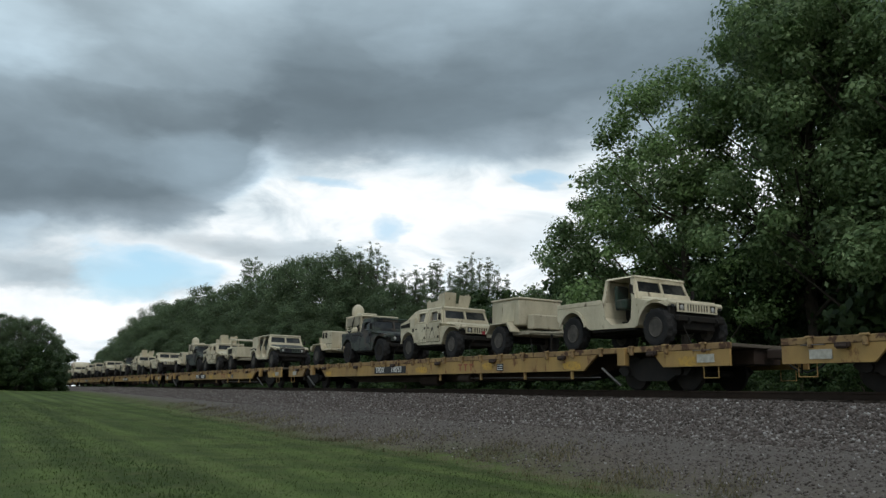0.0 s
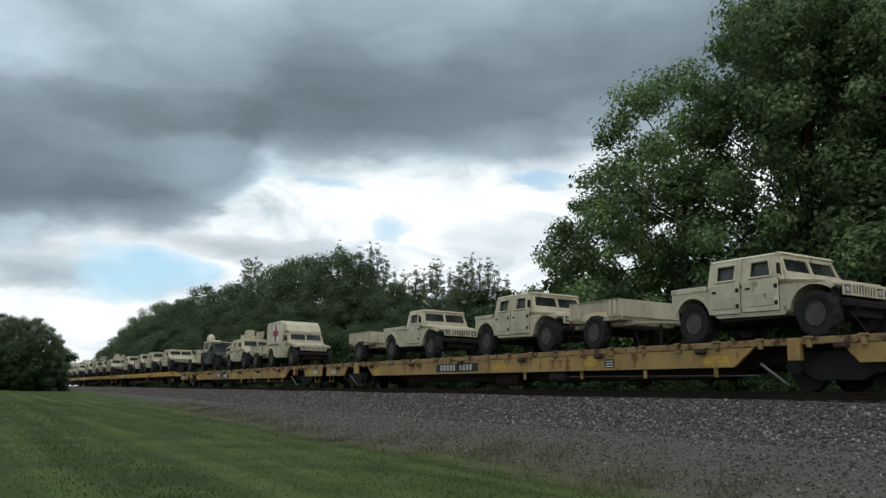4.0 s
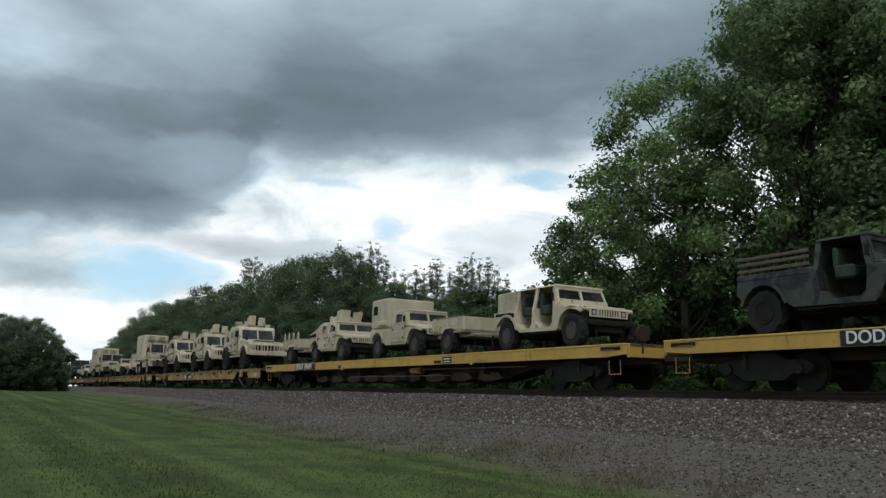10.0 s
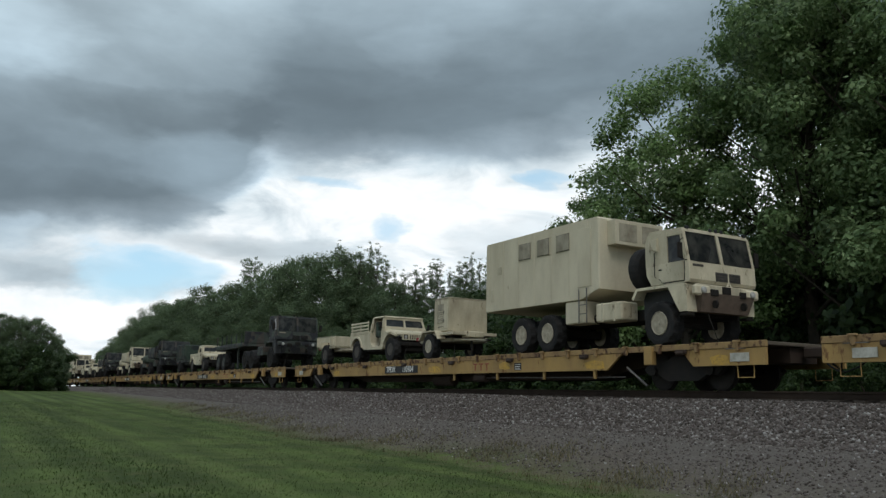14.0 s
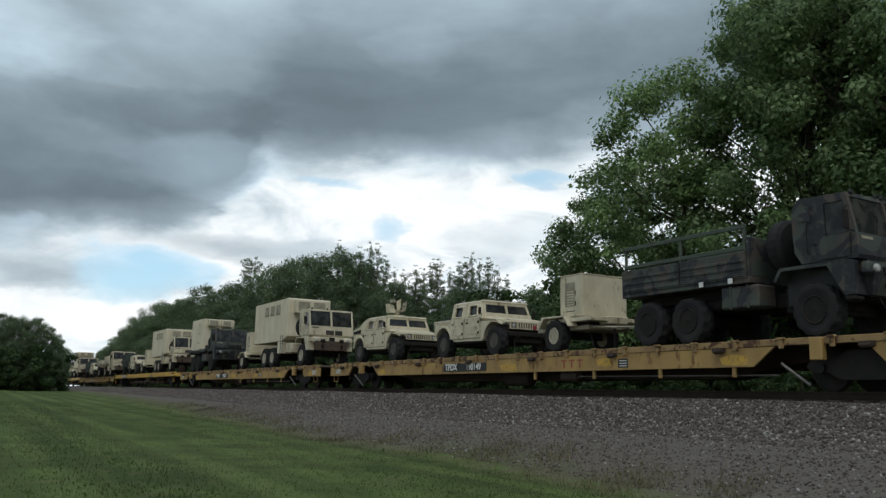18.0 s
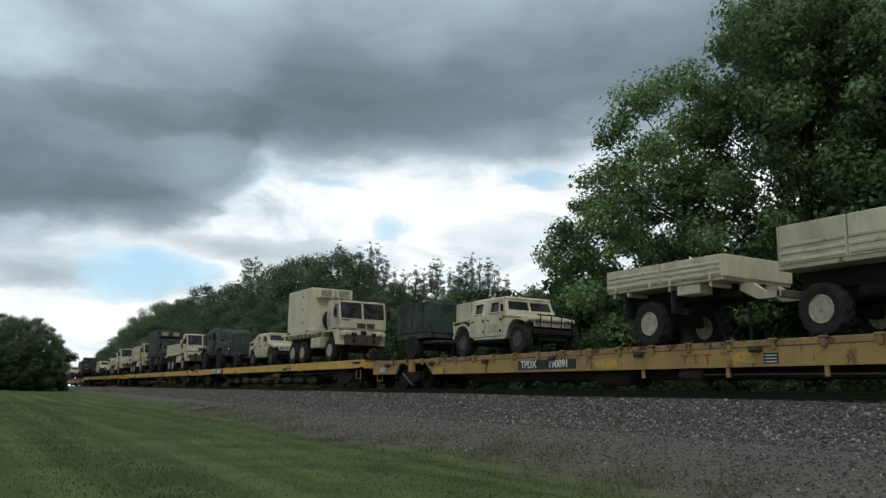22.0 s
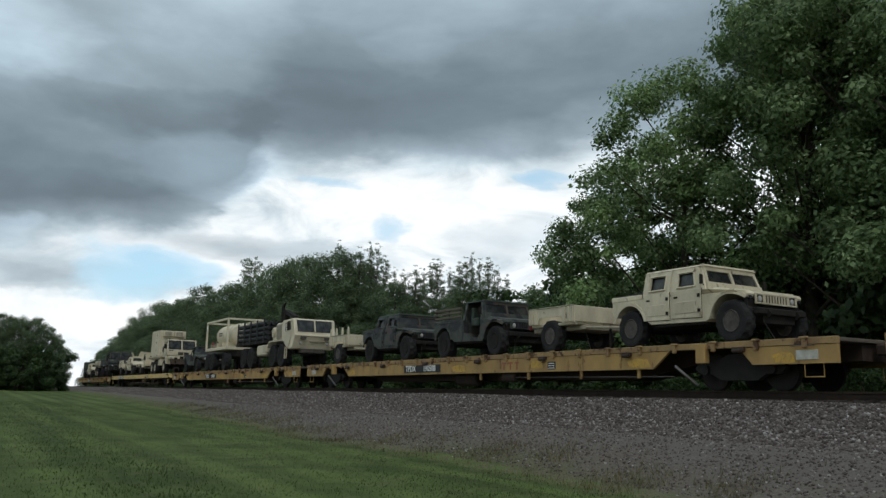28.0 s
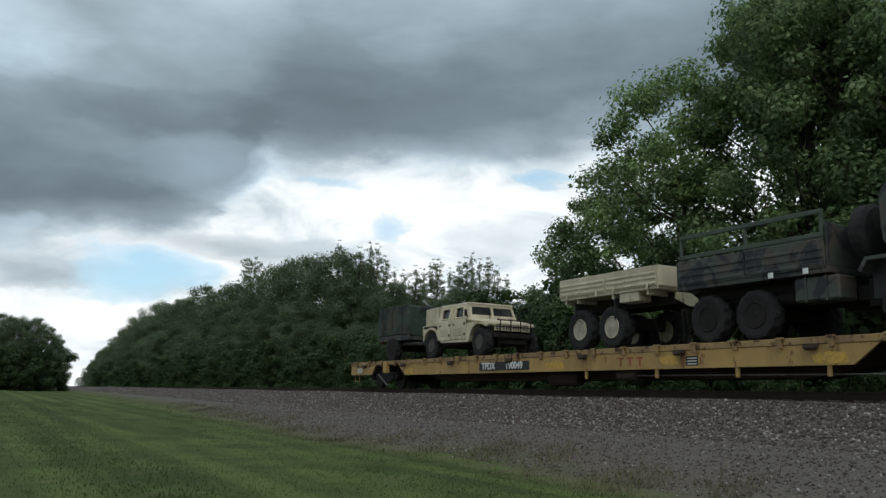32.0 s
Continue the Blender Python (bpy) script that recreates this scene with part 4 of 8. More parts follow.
    for k in range(3):
        y = 11.25 - k * 0.34
        mark.box(-1.375, -1.371, y - 0.03, y + 0.03, top - 0.48, top - 0.27, 0.001).box(-1.3752, -1.3712, y - 0.12, y + 0.12, top - 0.29, top - 0.25, 0.001)
    part("logo_patch", mark, RUSTRED, car, "faded red company mark")
    part("data_panel", M().box(-1.376, -1.37, 8.7, 9.06, top - 0.50, top - 0.28, 0.002), BLACK, car, "black stencilled data panel")
    for k in range(3):
        part("data_line", M().box(-1.380, -1.376, 8.74, 9.02, top - 0.47 + k * 0.065, top - 0.45 + k * 0.065, 0.001), WHITE, car)
    # brake gear below the sill
    part("brake_rod", M().tube([(-1.2, 4.4, top - 0.74), (-1.2, 11.6, top - 0.70)], 0.018, 6), STEEL, car, "pale thin brake rod")
    part("brake_cylinder", M().cyl("y", (-1.15, 11.2, top - 0.70), 0.14, 0.7, 12, 0.03), RUSTM, car)
    part("air_tank", M().cyl("y", (-0.75, 14.2, top - 0.75), 0.2, 1.3, 12, 0.04), RUSTM, car)
    for y in (5.4, 7.6, 10.0, 12.6):
        part("hanger", M().box(-1.34, -1.28, y, y + 0.1, top - 0.78, top - 0.54), YELLOW, car)
    car_common(car, L, top, YELLOW, shared, e0)
    return car


def high_flat(paint, L=28.4, top=1.175):
    """The heavy flat car with one deep straight sill from end to end."""
    shared = CARS.setdefault("bogie", None) or bogie_meshes()
    CARS["bogie"] = shared
    car = thing("flat_car", "heavy yellow flat car with a straight deep side sill" if paint is not YELLOW3 else "pale cream-yellow flat car with a straight deep side sill", "rail car", "flat cars of the train")
    part("deck", M().box(-1.33, 1.33, 0.0, L, top - 0.10, top - 0.004), WOOD, car, "dark worn deck")
    part("centre_sill", M().prism([(0.1, top - 0.12), (0.1, top - 0.5), (5.2, top - 0.55), (7.5, top - 0.92), (L - 7.5, top - 0.92), (L - 5.2, top - 0.55), (L - 0.1, top - 0.5), (L - 0.1, top - 0.12)], -0.5, 0.5), RUSTM, car, "brown rusty centre sill")
    for s in (-1, 1):
        x0, x1 = (-1.41, -1.33) if s < 0 else (1.33, 1.41)
        part("side_sill", M().prism([(0.55, top - 0.02), (0.05, top - 0.06), (0.05, top - 0.28), (0.8, top - 0.34), (L - 0.8, top - 0.34), (L - 0.05, top - 0.28), (L - 0.05, top - 0.06), (L - 0.55, top - 0.02)], x0, x1, 0.012), paint, car)
        part("rub_rail", M().box(x0 - 0.012, x1 + 0.012, 0.05, L - 0.05, top - 0.055, top, 0.012), paint, car)
    for y in (0.0, L - 0.09):
        part("end_beam", M().box(-1.36, 1.36, y, y + 0.09, top - 0.36, top - 0.01), paint, car)
        part("recess", M().box(-1.424, -1.41, y + (0.25 if y == 0 else -0.95), y + (1.0 if y == 0 else -0.2), top - 0.17, top - 0.08, 0.003), DARK, car, "dark chain slot")
    # gussets that scallop the underside between the cross bearers
    for i in range(9):
        y = 7.0 + (L - 14.0) * i / 8
        part("gusset", M().prism([(y - 0.75, top - 0.82), (y - 0.45, top - 0.62), (y + 0.45, top - 0.62), (y + 0.75, top - 0.82), (y + 0.3, top - 0.90), (y - 0.3, top - 0.90)], -0.9, -0.55), WORN_BROWN, car)
    for i in range(6):
        y = 2.2 + (L - 4.4) * i / 5
        part("rib", M().prism([(y, top - 0.36), (y + 0.09, top - 0.36), (y + 0.09, top - 0.70), (y, top - 0.70)], -1.15, 1.15), RUSTM, car)
    m = M().tube([(-1.2, 9.0, top - 0.72), (-1.2, 17.5, top - 0.70)], 0.016, 6)
    part("brake_rod", m, STEEL, car, "pale thin brake rod")
    part("air_tank", M().cyl("y", (-0.95, 13.0, top - 0.72), 0.17, 1.0, 12, 0.04), RUSTM, car)
    for y in (7.3, L - 10.5):
        part("jack_pad", M().box(-1.43, -1.30, y, y + 0.12, top - 0.40, top - 0.02), paint, car)
    for k, y in enumerate((6.4, 9.3, 14.2, 18.0, 21.5)):
        part("paint_patch", M().box(-1.424, -1.414, y, y + (0.7, 0.5, 0.9, 0.35, 0.6)[k], top - 0.30, top - 0.20, 0.002), RUSTM if k % 2 else PATCH, car, "worn stencil patch")
    part("data_panel", M().box(-1.424, -1.414, 8.6, 9.2, top - 0.31, top - 0.09, 0.002), BLACK, car, "black stencilled data panel")
    for k in range(2):
        part("data_line", M().box(-1.428, -1.424, 8.68, 9.12, top - 0.27 + k * 0.09, top - 0.235 + k * 0.09, 0.001), WHITE, car)
    part("brake_rod", M().tube([(-1.2, 4.6, top - 0.50), (-1.2, 11.0, top - 0.48)], 0.018, 6), STEEL, car, "pale thin brake rod")
    part("brake_cylinder", M().cyl("y", (-1.1, 11.6, top - 0.52), 0.13, 0.8, 12, 0.03), WORN, car)
    car_common(car, L, top, paint, shared, 2.0)
    part("hand_brake", M().lathe("y", (-0.9, -0.04, top + 0.25), [(-0.02, 0.20), (0.02, 0.24), (0.02, 0.20), (-0.02, 0.17)], 14).cyl("z", (-0.9, -0.02, top), 0.025, 0.5, 6), RUSTM, car, "rusty hand brake wheel")
    return car


# ---------- light four-wheel-drive vehicles ----------


def hmv(style, paint, turret="", doors=True, bed="", slats=False):
    """The broad low utility vehicle, in its several bodies. Front hub at y = 0, tail at y = 3.85."""
    colour = "dark olive camouflaged" if paint is GREEN else "tan"
    what = {"pickup": "two-door utility vehicle with cargo bed", "wagon": "four-door utility vehicle with a square hard top", "slant": "four-door sloping-back utility vehicle",
            "ambulance": "utility ambulance with a tall box and red cross", "shelter": "utility vehicle with a square equipment shelter", "crew": "four-door utility vehicle with short bed"}[style]
    extra = {"": "", "shield": " and roof turret", "gun": " and weapon station", "hatch": " and raised hatch shields", "dome": " and antenna dome"}[turret]
    car = thing("utility_vehicle", f"{colour} {what}{extra}" + ("" if doors else ", doorless"), "military vehicle", "light vehicles on the train")
    w = 1.07
    # lower body with wheel arches
    side = [(-0.365, 0.975), (-0.40, 1.04), (-0.35, 1.11), (0.68, 1.22), (0.8, 1.22), (4.0, 1.18), (4.0, 0.86), (3.93, 0.80)] + arc(3.3, 0.47, 0.58, 30, 150, 8) + [(2.70, 0.62), (2.55, 0.53), (0.72, 0.50), (0.62, 0.56)] + arc(0.0, 0.47, 0.62, 22, 124, 8)
    two = style in ("pickup", "shelter", "ambulance")
    back = 2.05 if two else 2.86
    spans = [(0.84, back - 0.1)] if two else [(0.84, 1.80), (1.88, back - 0.1)]
    if not doors:
        cut = []
        for a, b in spans:
            cut += [(a, 1.22), (a + 0.04, 0.74), (a + 0.16, 0.62), (b - 0.30, 0.62), (b - 0.06, 0.80), (b, 1.21)]
        side = side[:5] + cut + side[5:]
        part("cab_floor", M().box(-0.3, 0.3, 0.75, back - 0.1, 0.60, 1.12, 0.04), DARK, car, "dark engine tunnel between the seats")
    part("body", M().prism(side, -w, w, 0.0 if not doors else 0.025), paint, car)
    for s in (-1,):
        part("fender_flare", M().prism(arc(0, 0.47, 0.66, 12, 126, 9) + arc(0, 0.47, 0.585, 126, 12, 9), s * w - (0.0 if s > 0 else 0.035), s * w + (0.035 if s > 0 else 0.0)), paint, car)
        part("fender_flare", M().prism(arc(3.3, 0.47, 0.64, 15, 165, 9) + arc(3.3, 0.47, 0.565, 165, 15, 9), s * w - (0.0 if s > 0 else 0.035), s * w + (0.035 if s > 0 else 0.0)), paint, car)
    part("chassis", M().box(-0.62, 0.62, -0.48, 3.7, 0.42, 0.72).box(-0.75, 0.75, -0.05, 0.05, 0.4, 0.52).box(-0.75, 0.75, 3.25, 3.35, 0.4, 0.52).box(-1.0, 1.0, 0.75, 2.5, 0.50, 0.56), DARK, car, "dark chassis and axles")
    part("bonnet", M().hull([(-0.86, -0.390, 1.045), (0.86, -0.390, 1.045), (0.80, -0.340, 1.135), (-0.80, -0.340, 1.135)], [(-0.92, 0.66, 1.21), (0.92, 0.66, 1.21), (0.84, 0.66, 1.28), (-0.84, 0.66, 1.28)]), paint, car)
    part("grille", M().box(-0.80, 0.80, -0.412, -0.395, 0.85, 1.04), DARK, car, "dark slotted grille")
    bar = M()
    for i in range(9):
        x = -0.44 + i * 0.11
        bar.box(x - 0.03, x + 0.03, -0.435, -0.410, 0.85, 1.05, 0.008)
    bar.box(-0.82, 0.82, -0.435, -0.400, 1.03, 1.07, 0.008).box(-0.82, 0.82, -0.435, -0.400, 0.83, 0.87, 0.008)
    bar.box(-0.82, -0.74, -0.435, -0.400, 0.86, 1.04).box(0.74, 0.82, -0.435, -0.400, 0.86, 1.04).box(-0.52, -0.47, -0.435, -0.400, 0.86, 1.04).box(0.47, 0.52, -0.435, -0.400, 0.86, 1.04)
    part("grille_frame", bar, paint, car)
    for s in (-1, 1):
        part("headlight", M().lathe("y", (s * 0.63, -0.435, 0.94), [(-0.02, 0.0), (-0.015, 0.045), (0.0, 0.07), (0.03, 0.075)], 14), LAMPM, car, "round glass headlight")
        part("marker_lamp", M().box(s * 0.95 - 0.05, s * 0.95 + 0.05, -0.420, -0.370, 0.93, 1.0), BLACK, car)
        part("tow_shackle", M().lathe("x", (s * 0.55, -0.580, 0.62), [(-0.025, 0.045), (-0.025, 0.08), (0.025, 0.08), (0.025, 0.045)], 10), DARK, car)
    part("bumper", M().box(-0.95, 0.95, -0.580, -0.440, 0.60, 0.74, 0.02), DARK if paint is GREEN else DARK, car, "dark steel bumper")
    part("mudguard_liner", M().box(-1.0, 1.0, -0.340, -0.260, 0.72, 0.95), DARK, car)
    # cab
    top = 1.83
    ry = {"slant": 2.80, "wagon": 2.88, "crew": 2.86}.get(style, back)
    t = 0.92
    xa, xr = 1.04, 0.90
    # windscreen frame of three uprights and two rails
    wf = M()
    for x in (-0.98, -0.04, 0.90):
        wf.hull([(x, 0.70, 1.22), (x + 0.08, 0.70, 1.22), (x + 0.08, 0.77, 1.22), (x, 0.77, 1.22)], [(x * 0.9, 0.93, top - 0.02), (x * 0.9 + 0.08, 0.93, top - 0.02), (x * 0.9 + 0.08, 1.0, top - 0.02), (x * 0.9, 1.0, top - 0.02)])
    wf.hull([(-0.98, 0.69, 1.18), (0.98, 0.69, 1.18), (0.98, 0.79, 1.18), (-0.98, 0.79, 1.18)], [(-0.955, 0.745, 1.41), (0.955, 0.745, 1.41), (0.955, 0.84, 1.41), (-0.955, 0.84, 1.41)]).box(-0.91, 0.91, 0.89, 1.02, top - 0.15, top)
    part("windscreen_frame", wf, paint, car)
    for s in (-1, 1):
        part("windscreen", M().hull([(s * 0.05, 0.745, 1.28), (s * 0.91, 0.745, 1.28), (s * 0.83, 0.94, top - 0.1), (s * 0.05, 0.94, top - 0.1)], [(s * 0.05, 0.755, 1.28), (s * 0.91, 0.755, 1.28), (s * 0.83, 0.95, top - 0.1), (s * 0.05, 0.95, top - 0.1)]), GLASS, car, "dark windscreen pane")
    roof_back = back + 0.0
    rf = M()
    rf.hull([(-xr - 0.03, 0.86, top - 0.05), (xr + 0.03, 0.86, top - 0.05), (xr - 0.06, 0.90, top), (-xr + 0.06, 0.90, top)], [(-xr - 0.03, roof_back, top - 0.05), (xr + 0.03, roof_back, top - 0.05), (xr - 0.06, roof_back - 0.03, top + 0.01), (-xr + 0.06, roof_back - 0.03, top + 0.01)])
    part("roof", rf, paint if not (paint is GREEN) else CANVAS_G, car)
    # pillars
    cols = [back - 0.06] if two else [1.84, back - 0.06]
    for s in (-1, 1):
        for y in cols:
            part("pillar", M().hull([(s * xa, y - 0.06, 1.2), (s * (xa - 0.06), y - 0.06, 1.2), (s * (xa - 0.06), y + 0.06, 1.2), (s * xa, y + 0.06, 1.2)], [(s * xr, y - 0.06, top - 0.04), (s * (xr - 0.06), y - 0.06, top - 0.04), (s * (xr - 0.06), y + 0.06, top - 0.04), (s * xr, y + 0.06, top - 0.04)]), paint, car)
        part("a_pillar", M().hull([(s * xa, 0.74, 1.2), (s * (xa - 0.05), 0.74, 1.2), (s * (xa - 0.05), 0.88, 1.2), (s * xa, 0.88, 1.2)], [(s * xr, 0.94, top - 0.04), (s * (xr - 0.05), 0.94, top - 0.04), (s * (xr - 0.05), 1.05, top - 0.04), (s * xr, 1.05, top - 0.04)]), paint, car)
    for s in (-1, 1):
        for a, b in spans:
            if doors:
                if s < 0:
                    # black slab just wider than the door, in place of the gap's shadow
                    part("door_seal", M().prism([(a - 0.011, 0.588), (a - 0.011, 1.25), (b + 0.011, 1.25), (b + 0.011, 0.608)], -w - 0.006, -w + 0.01), BLACK, car, "black strip painted in as the door gap's shade")
                d = part("door", M().prism([(a, 0.60), (a, 1.25), (b, 1.25), (b, 0.62)], s * w - 0.012 if s > 0 else s * w - 0.03, s * w + 0.03 if s > 0 else s * w + 0.012, 0.008), paint, car)
                sl = 0.16 if a < 1.5 else 0.0
                fr = [(s * (xa + 0.005), a + 0.02, 1.22), (s * (xa + 0.005), b, 1.22), (s * (xr + 0.01), b, top - 0.06), (s * (xr + 0.01), a + 0.02 + sl, top - 0.06)]
                cen = Vector((sum(p[0] for p in fr) / 4, sum(p[1] for p in fr) / 4, sum(p[2] for p in fr) / 4))
                small = [tuple(Vector(p).lerp(cen, 0.36)) for p in fr]
                m = M()
                for i in range(4):
                    j = (i + 1) % 4
                    q = [fr[i], fr[j], small[j], small[i]]
                    m.hull([(p[0] + s * 0.022, p[1], p[2]) for p in q], [(p[0] - s * 0.05, p[1], p[2]) for p in q])
                for i in range(4):
                    # raised surround of the thick window
                    m.tube([Vector(small[i]) + Vector((s * 0.03, 0, 0)), Vector(small[(i + 1) % 4]) + Vector((s * 0.03, 0, 0))], 0.028, 4)
                part("window_frame", m, paint, d)
                part("window_pane", M().hull([tuple(Vector(p).lerp(cen, 0.25) - Vector((s * 0.03, 0, 0))) for p in fr], [tuple(Vector(p).lerp(cen, 0.25) - Vector((s * 0.04, 0, 0))) for p in fr]), PANE if style == "slant" else GLASS, d, "grey side window" if style == "slant" else "dark side window")
                if s < 0:
                    part("door_handle", M().box(s * (w + 0.035) - 0.015, s * (w + 0.035) + 0.015, b - 0.22, b - 0.10, 1.08, 1.12, 0.005), DARK, d)
                    part("door_rib", M().box(-w - 0.042, -w - 0.028, a + 0.12, b - 0.12, 0.72, 0.98, 0.006), paint, d)
            if doors and s < 0:
                part("hinge", M().box(-w - 0.05, -w - 0.02, a + 0.02, a + 0.10, 0.72, 0.80, 0.004).box(-w - 0.05, -w - 0.02, a + 0.02, a + 0.10, 1.06, 1.14, 0.004), DARK, car)
        part("mirror", M().box(s * 1.12 - 0.05, s * 1.12 + 0.05, 0.76, 0.81, 1.34, 1.56).tube([(s * 1.02, 0.80, 1.32), (s * 1.10, 0.79, 1.40)], 0.012, 5), DARK, car, "dark square side mirror")
        part("rocker_step", M().box(s * 0.98 - 0.05, s * 0.98 + 0.05, 0.72, 2.5, 0.45, 0.50), DARK, car)
    seats = M()
    for y in ((1.55,) if two else (1.55, 2.5)):
        for s in (-1, 1):
            seats.box(s * 0.7 - 0.24, s * 0.7 + 0.24, y - 0.35, y + 0.1, 1.0, 1.26, 0.04).box(s * 0.7 - 0.22, s * 0.7 + 0.22, y + 0.02, y + 0.14, 1.2, 1.62, 0.04)
    part("seat_row", seats, CANVAS_G, car, "dark canvas seats")
    part("cab_back", M().box(-xr + 0.02, xr - 0.02, back - 0.05, back - 0.01, 1.18, top - 0.05), paint if style != "wagon" else paint, car)
    # rear bodies
    if style == "slant":
        q = [(ry, 1.2), (ry, top), (3.10, top - 0.06), (4.0, 1.40), (4.0, 1.18)]
        part("sloping_back", M().prism(q, -0.92, 0.92, 0.05), paint, car)
        for s in (-1, 1):
            x0, x1 = (-1.075, -0.90) if s < 0 else (0.90, 1.075)
            part("rear_panel", M().prism([(ry, 1.17), (ry, 1.52), (3.3, 1.50), (4.02, 1.36), (4.02, 1.17)], x0, x1, 0.02), paint, car)
            part("side_vent", M().prism([(3.18, 1.20), (3.18, 1.37), (3.95, 1.30), (3.95, 1.20)], s * 1.08 - 0.008, s * 1.08 + 0.008), DARK, car, "dark louvred strip")
        part("rear_hatch_ribs", M().hull([(-0.7, 3.2, 1.77), (0.7, 3.2, 1.77), (0.7, 3.9, 1.47), (-0.7, 3.9, 1.47)], [(-0.66, 3.22, 1.80), (0.66, 3.22, 1.80), (0.66, 3.88, 1.51), (-0.66, 3.88, 1.51)]), paint, car)
        part("filler_cap", M().cyl("x", (-1.07, 2.92, 1.08), 0.07, 0.03, 12), DARK, car)
    elif style == "wagon":
        q = [(2.84, 1.18), (2.84, top - 0.02), (3.98, top - 0.05), (3.98, 1.18)]
        part("cargo_top", M().prism(q, -0.96, 0.96, 0.05), paint, car)
        for s in (-1, 1):
            part("side_vent", M().box(s * 1.07 - 0.012, s * 1.07 + 0.012, 3.0, 3.9, 1.06, 1.15), DARK, car, "dark louvred strip")
            part("body_seam", M().box(s * 0.965 - 0.004, s * 0.965 + 0.004, 2.88, 2.90, 1.2, 1.78, 0.001), DARK, car)
        part("filler_cap", M().cyl("x", (-1.07, 2.92, 1.06), 0.07, 0.03, 12), DARK, car)
    elif style in ("pickup", "crew"):
        y0 = back + 0.02
        for s in (-1, 1):
            part("bed_side", M().box(s * 1.05 - 0.03, s * 1.05 + 0.03, y0, 4.0, 1.16, 1.28), paint, car)
        part("tailgate", M().box(-1.02, 1.02, 3.96, 4.03, 0.95, 1.28), paint, car)
        if bed == "dark":
            part("bed_cover", M().prism([(y0, 1.24), (y0, 1.36), (3.94, 1.31), (3.94, 1.22)], -0.98, 0.98, 0.04), BLACK, car, "black cargo bed cover")
        if bed == "frame":
            m = M()
            for y in (y0 + 0.1, (y0 + 3.8) / 2, 3.86):
                m.tube([(-0.98, y, 1.28), (-0.98, y, 1.62), (0.98, y, 1.62), (0.98, y, 1.28)], 0.02, 6)
            m.tube([(-0.98, y0 + 0.1, 1.62), (-0.98, 3.86, 1.62)], 0.02, 6).tube([(0.98, y0 + 0.1, 1.62), (0.98, 3.86, 1.62)], 0.02, 6)
            part("bow_frame", m, DARK, car, "thin dark bow frame")
        if slats:
            for s in (-1, 1):
                for z in (1.36, 1.50, 1.62):
                    part("slat", M().box(s * 1.05 - 0.02, s * 1.05 + 0.02, y0 + 0.05, 3.98, z - 0.035, z + 0.035), TAN2 if paint is TAN else WOOD, car, "wooden side slat")
                for y in (y0 + 0.15, 3.0, 3.9):
                    part("stake", M().box(s * 1.03 - 0.02, s * 1.03 + 0.02, y - 0.03, y + 0.03, 1.2, 1.68), paint, car)
    elif style == "ambulance":
        q = [(1.75, 1.22), (1.75, 2.28), (1.95, 2.42), (4.05, 2.40), (4.15, 2.25), (4.15, 1.0), (3.86, 0.95), (3.84, 1.22)]
        part("ambulance_box", M().prism(q, -1.1, 1.1, 0.05), TAN2, car, "tall rounded tan box body")
        part("over_cab", M().prism([(1.05, 1.86), (1.3, 2.22), (1.76, 2.30), (1.76, 1.84)], -0.95, 0.95, 0.05), TAN2, car)
        for s in (-1, 1):
            part("cross_panel", M().box(s * 1.103 - 0.006, s * 1.103 + 0.006, 2.15, 3.0, 1.36, 2.20, 0.002), WHITE, car, "white square panel")
            part("red_cross", M().box(s * 1.113 - 0.006, s * 1.113 + 0.006, 2.43, 2.72, 1.36, 2.20, 0.002).box(s * 1.113 - 0.005, s * 1.113 + 0.005, 2.15, 3.0, 1.64, 1.92, 0.002), RED, car, "red cross")
    elif style == "shelter":
        z1 = 2.35
        part("shelter_box", M().box(-1.05, 1.05, 2.28, 3.95, 1.22, z1, 0.04), TAN2, car, "square tan equipment shelter")
        for s in (-1, 1):
            part("shelter_door", M().box(s * 1.055 - 0.012, s * 1.055 + 0.012, 2.6, 3.1, 1.4, 2.15), TAN, car)
            part("vent", M().box(s * 1.06 - 0.012, s * 1.06 + 0.012, 3.35, 3.75, 1.75, 2.1), DARK, car, "dark louvred vent")
            part("canvas_roll", M().box(s * 1.08 - 0.06, s * 1.08 + 0.06, 2.45, 3.2, 1.30, 1.48, 0.04), TAN, car)
    if turret == "shield":
        side = [(2.80, 0.0), (2.86, 0.30), (2.62, 0.36), (2.56, 0.27), (1.95, 0.30), (1.90, 0.52), (1.42, 0.56), (1.46, 0.0)]
        for s in (-1, 1):
            part("turret_shield", M().hull([(s * 0.50, y, top + z) for y, z in side], [(s * 0.53, y, top + z) for y, z in side]), paint, car, "upright tan armour plate")
        part("turret_shield", M().hull([(-0.5, 1.46, top), (-0.06, 1.46, top), (-0.06, 1.49, top), (-0.5, 1.49, top)], [(-0.58, 1.36, top + 0.56), (-0.08, 1.36, top + 0.56), (-0.08, 1.39, top + 0.56), (-0.58, 1.39, top + 0.56)]), paint, car)
        part("turret_shield", M().hull([(0.06, 1.46, top), (0.5, 1.46, top), (0.5, 1.49, top), (0.06, 1.49, top)], [(0.08, 1.36, top + 0.48), (0.58, 1.36, top + 0.48), (0.58, 1.39, top + 0.48), (0.08, 1.39, top + 0.48)]), paint, car)
        part("turret_ring", M().cyl("z", (0, 2.1, top + 0.03), 0.52, 0.06, 18), paint, car)
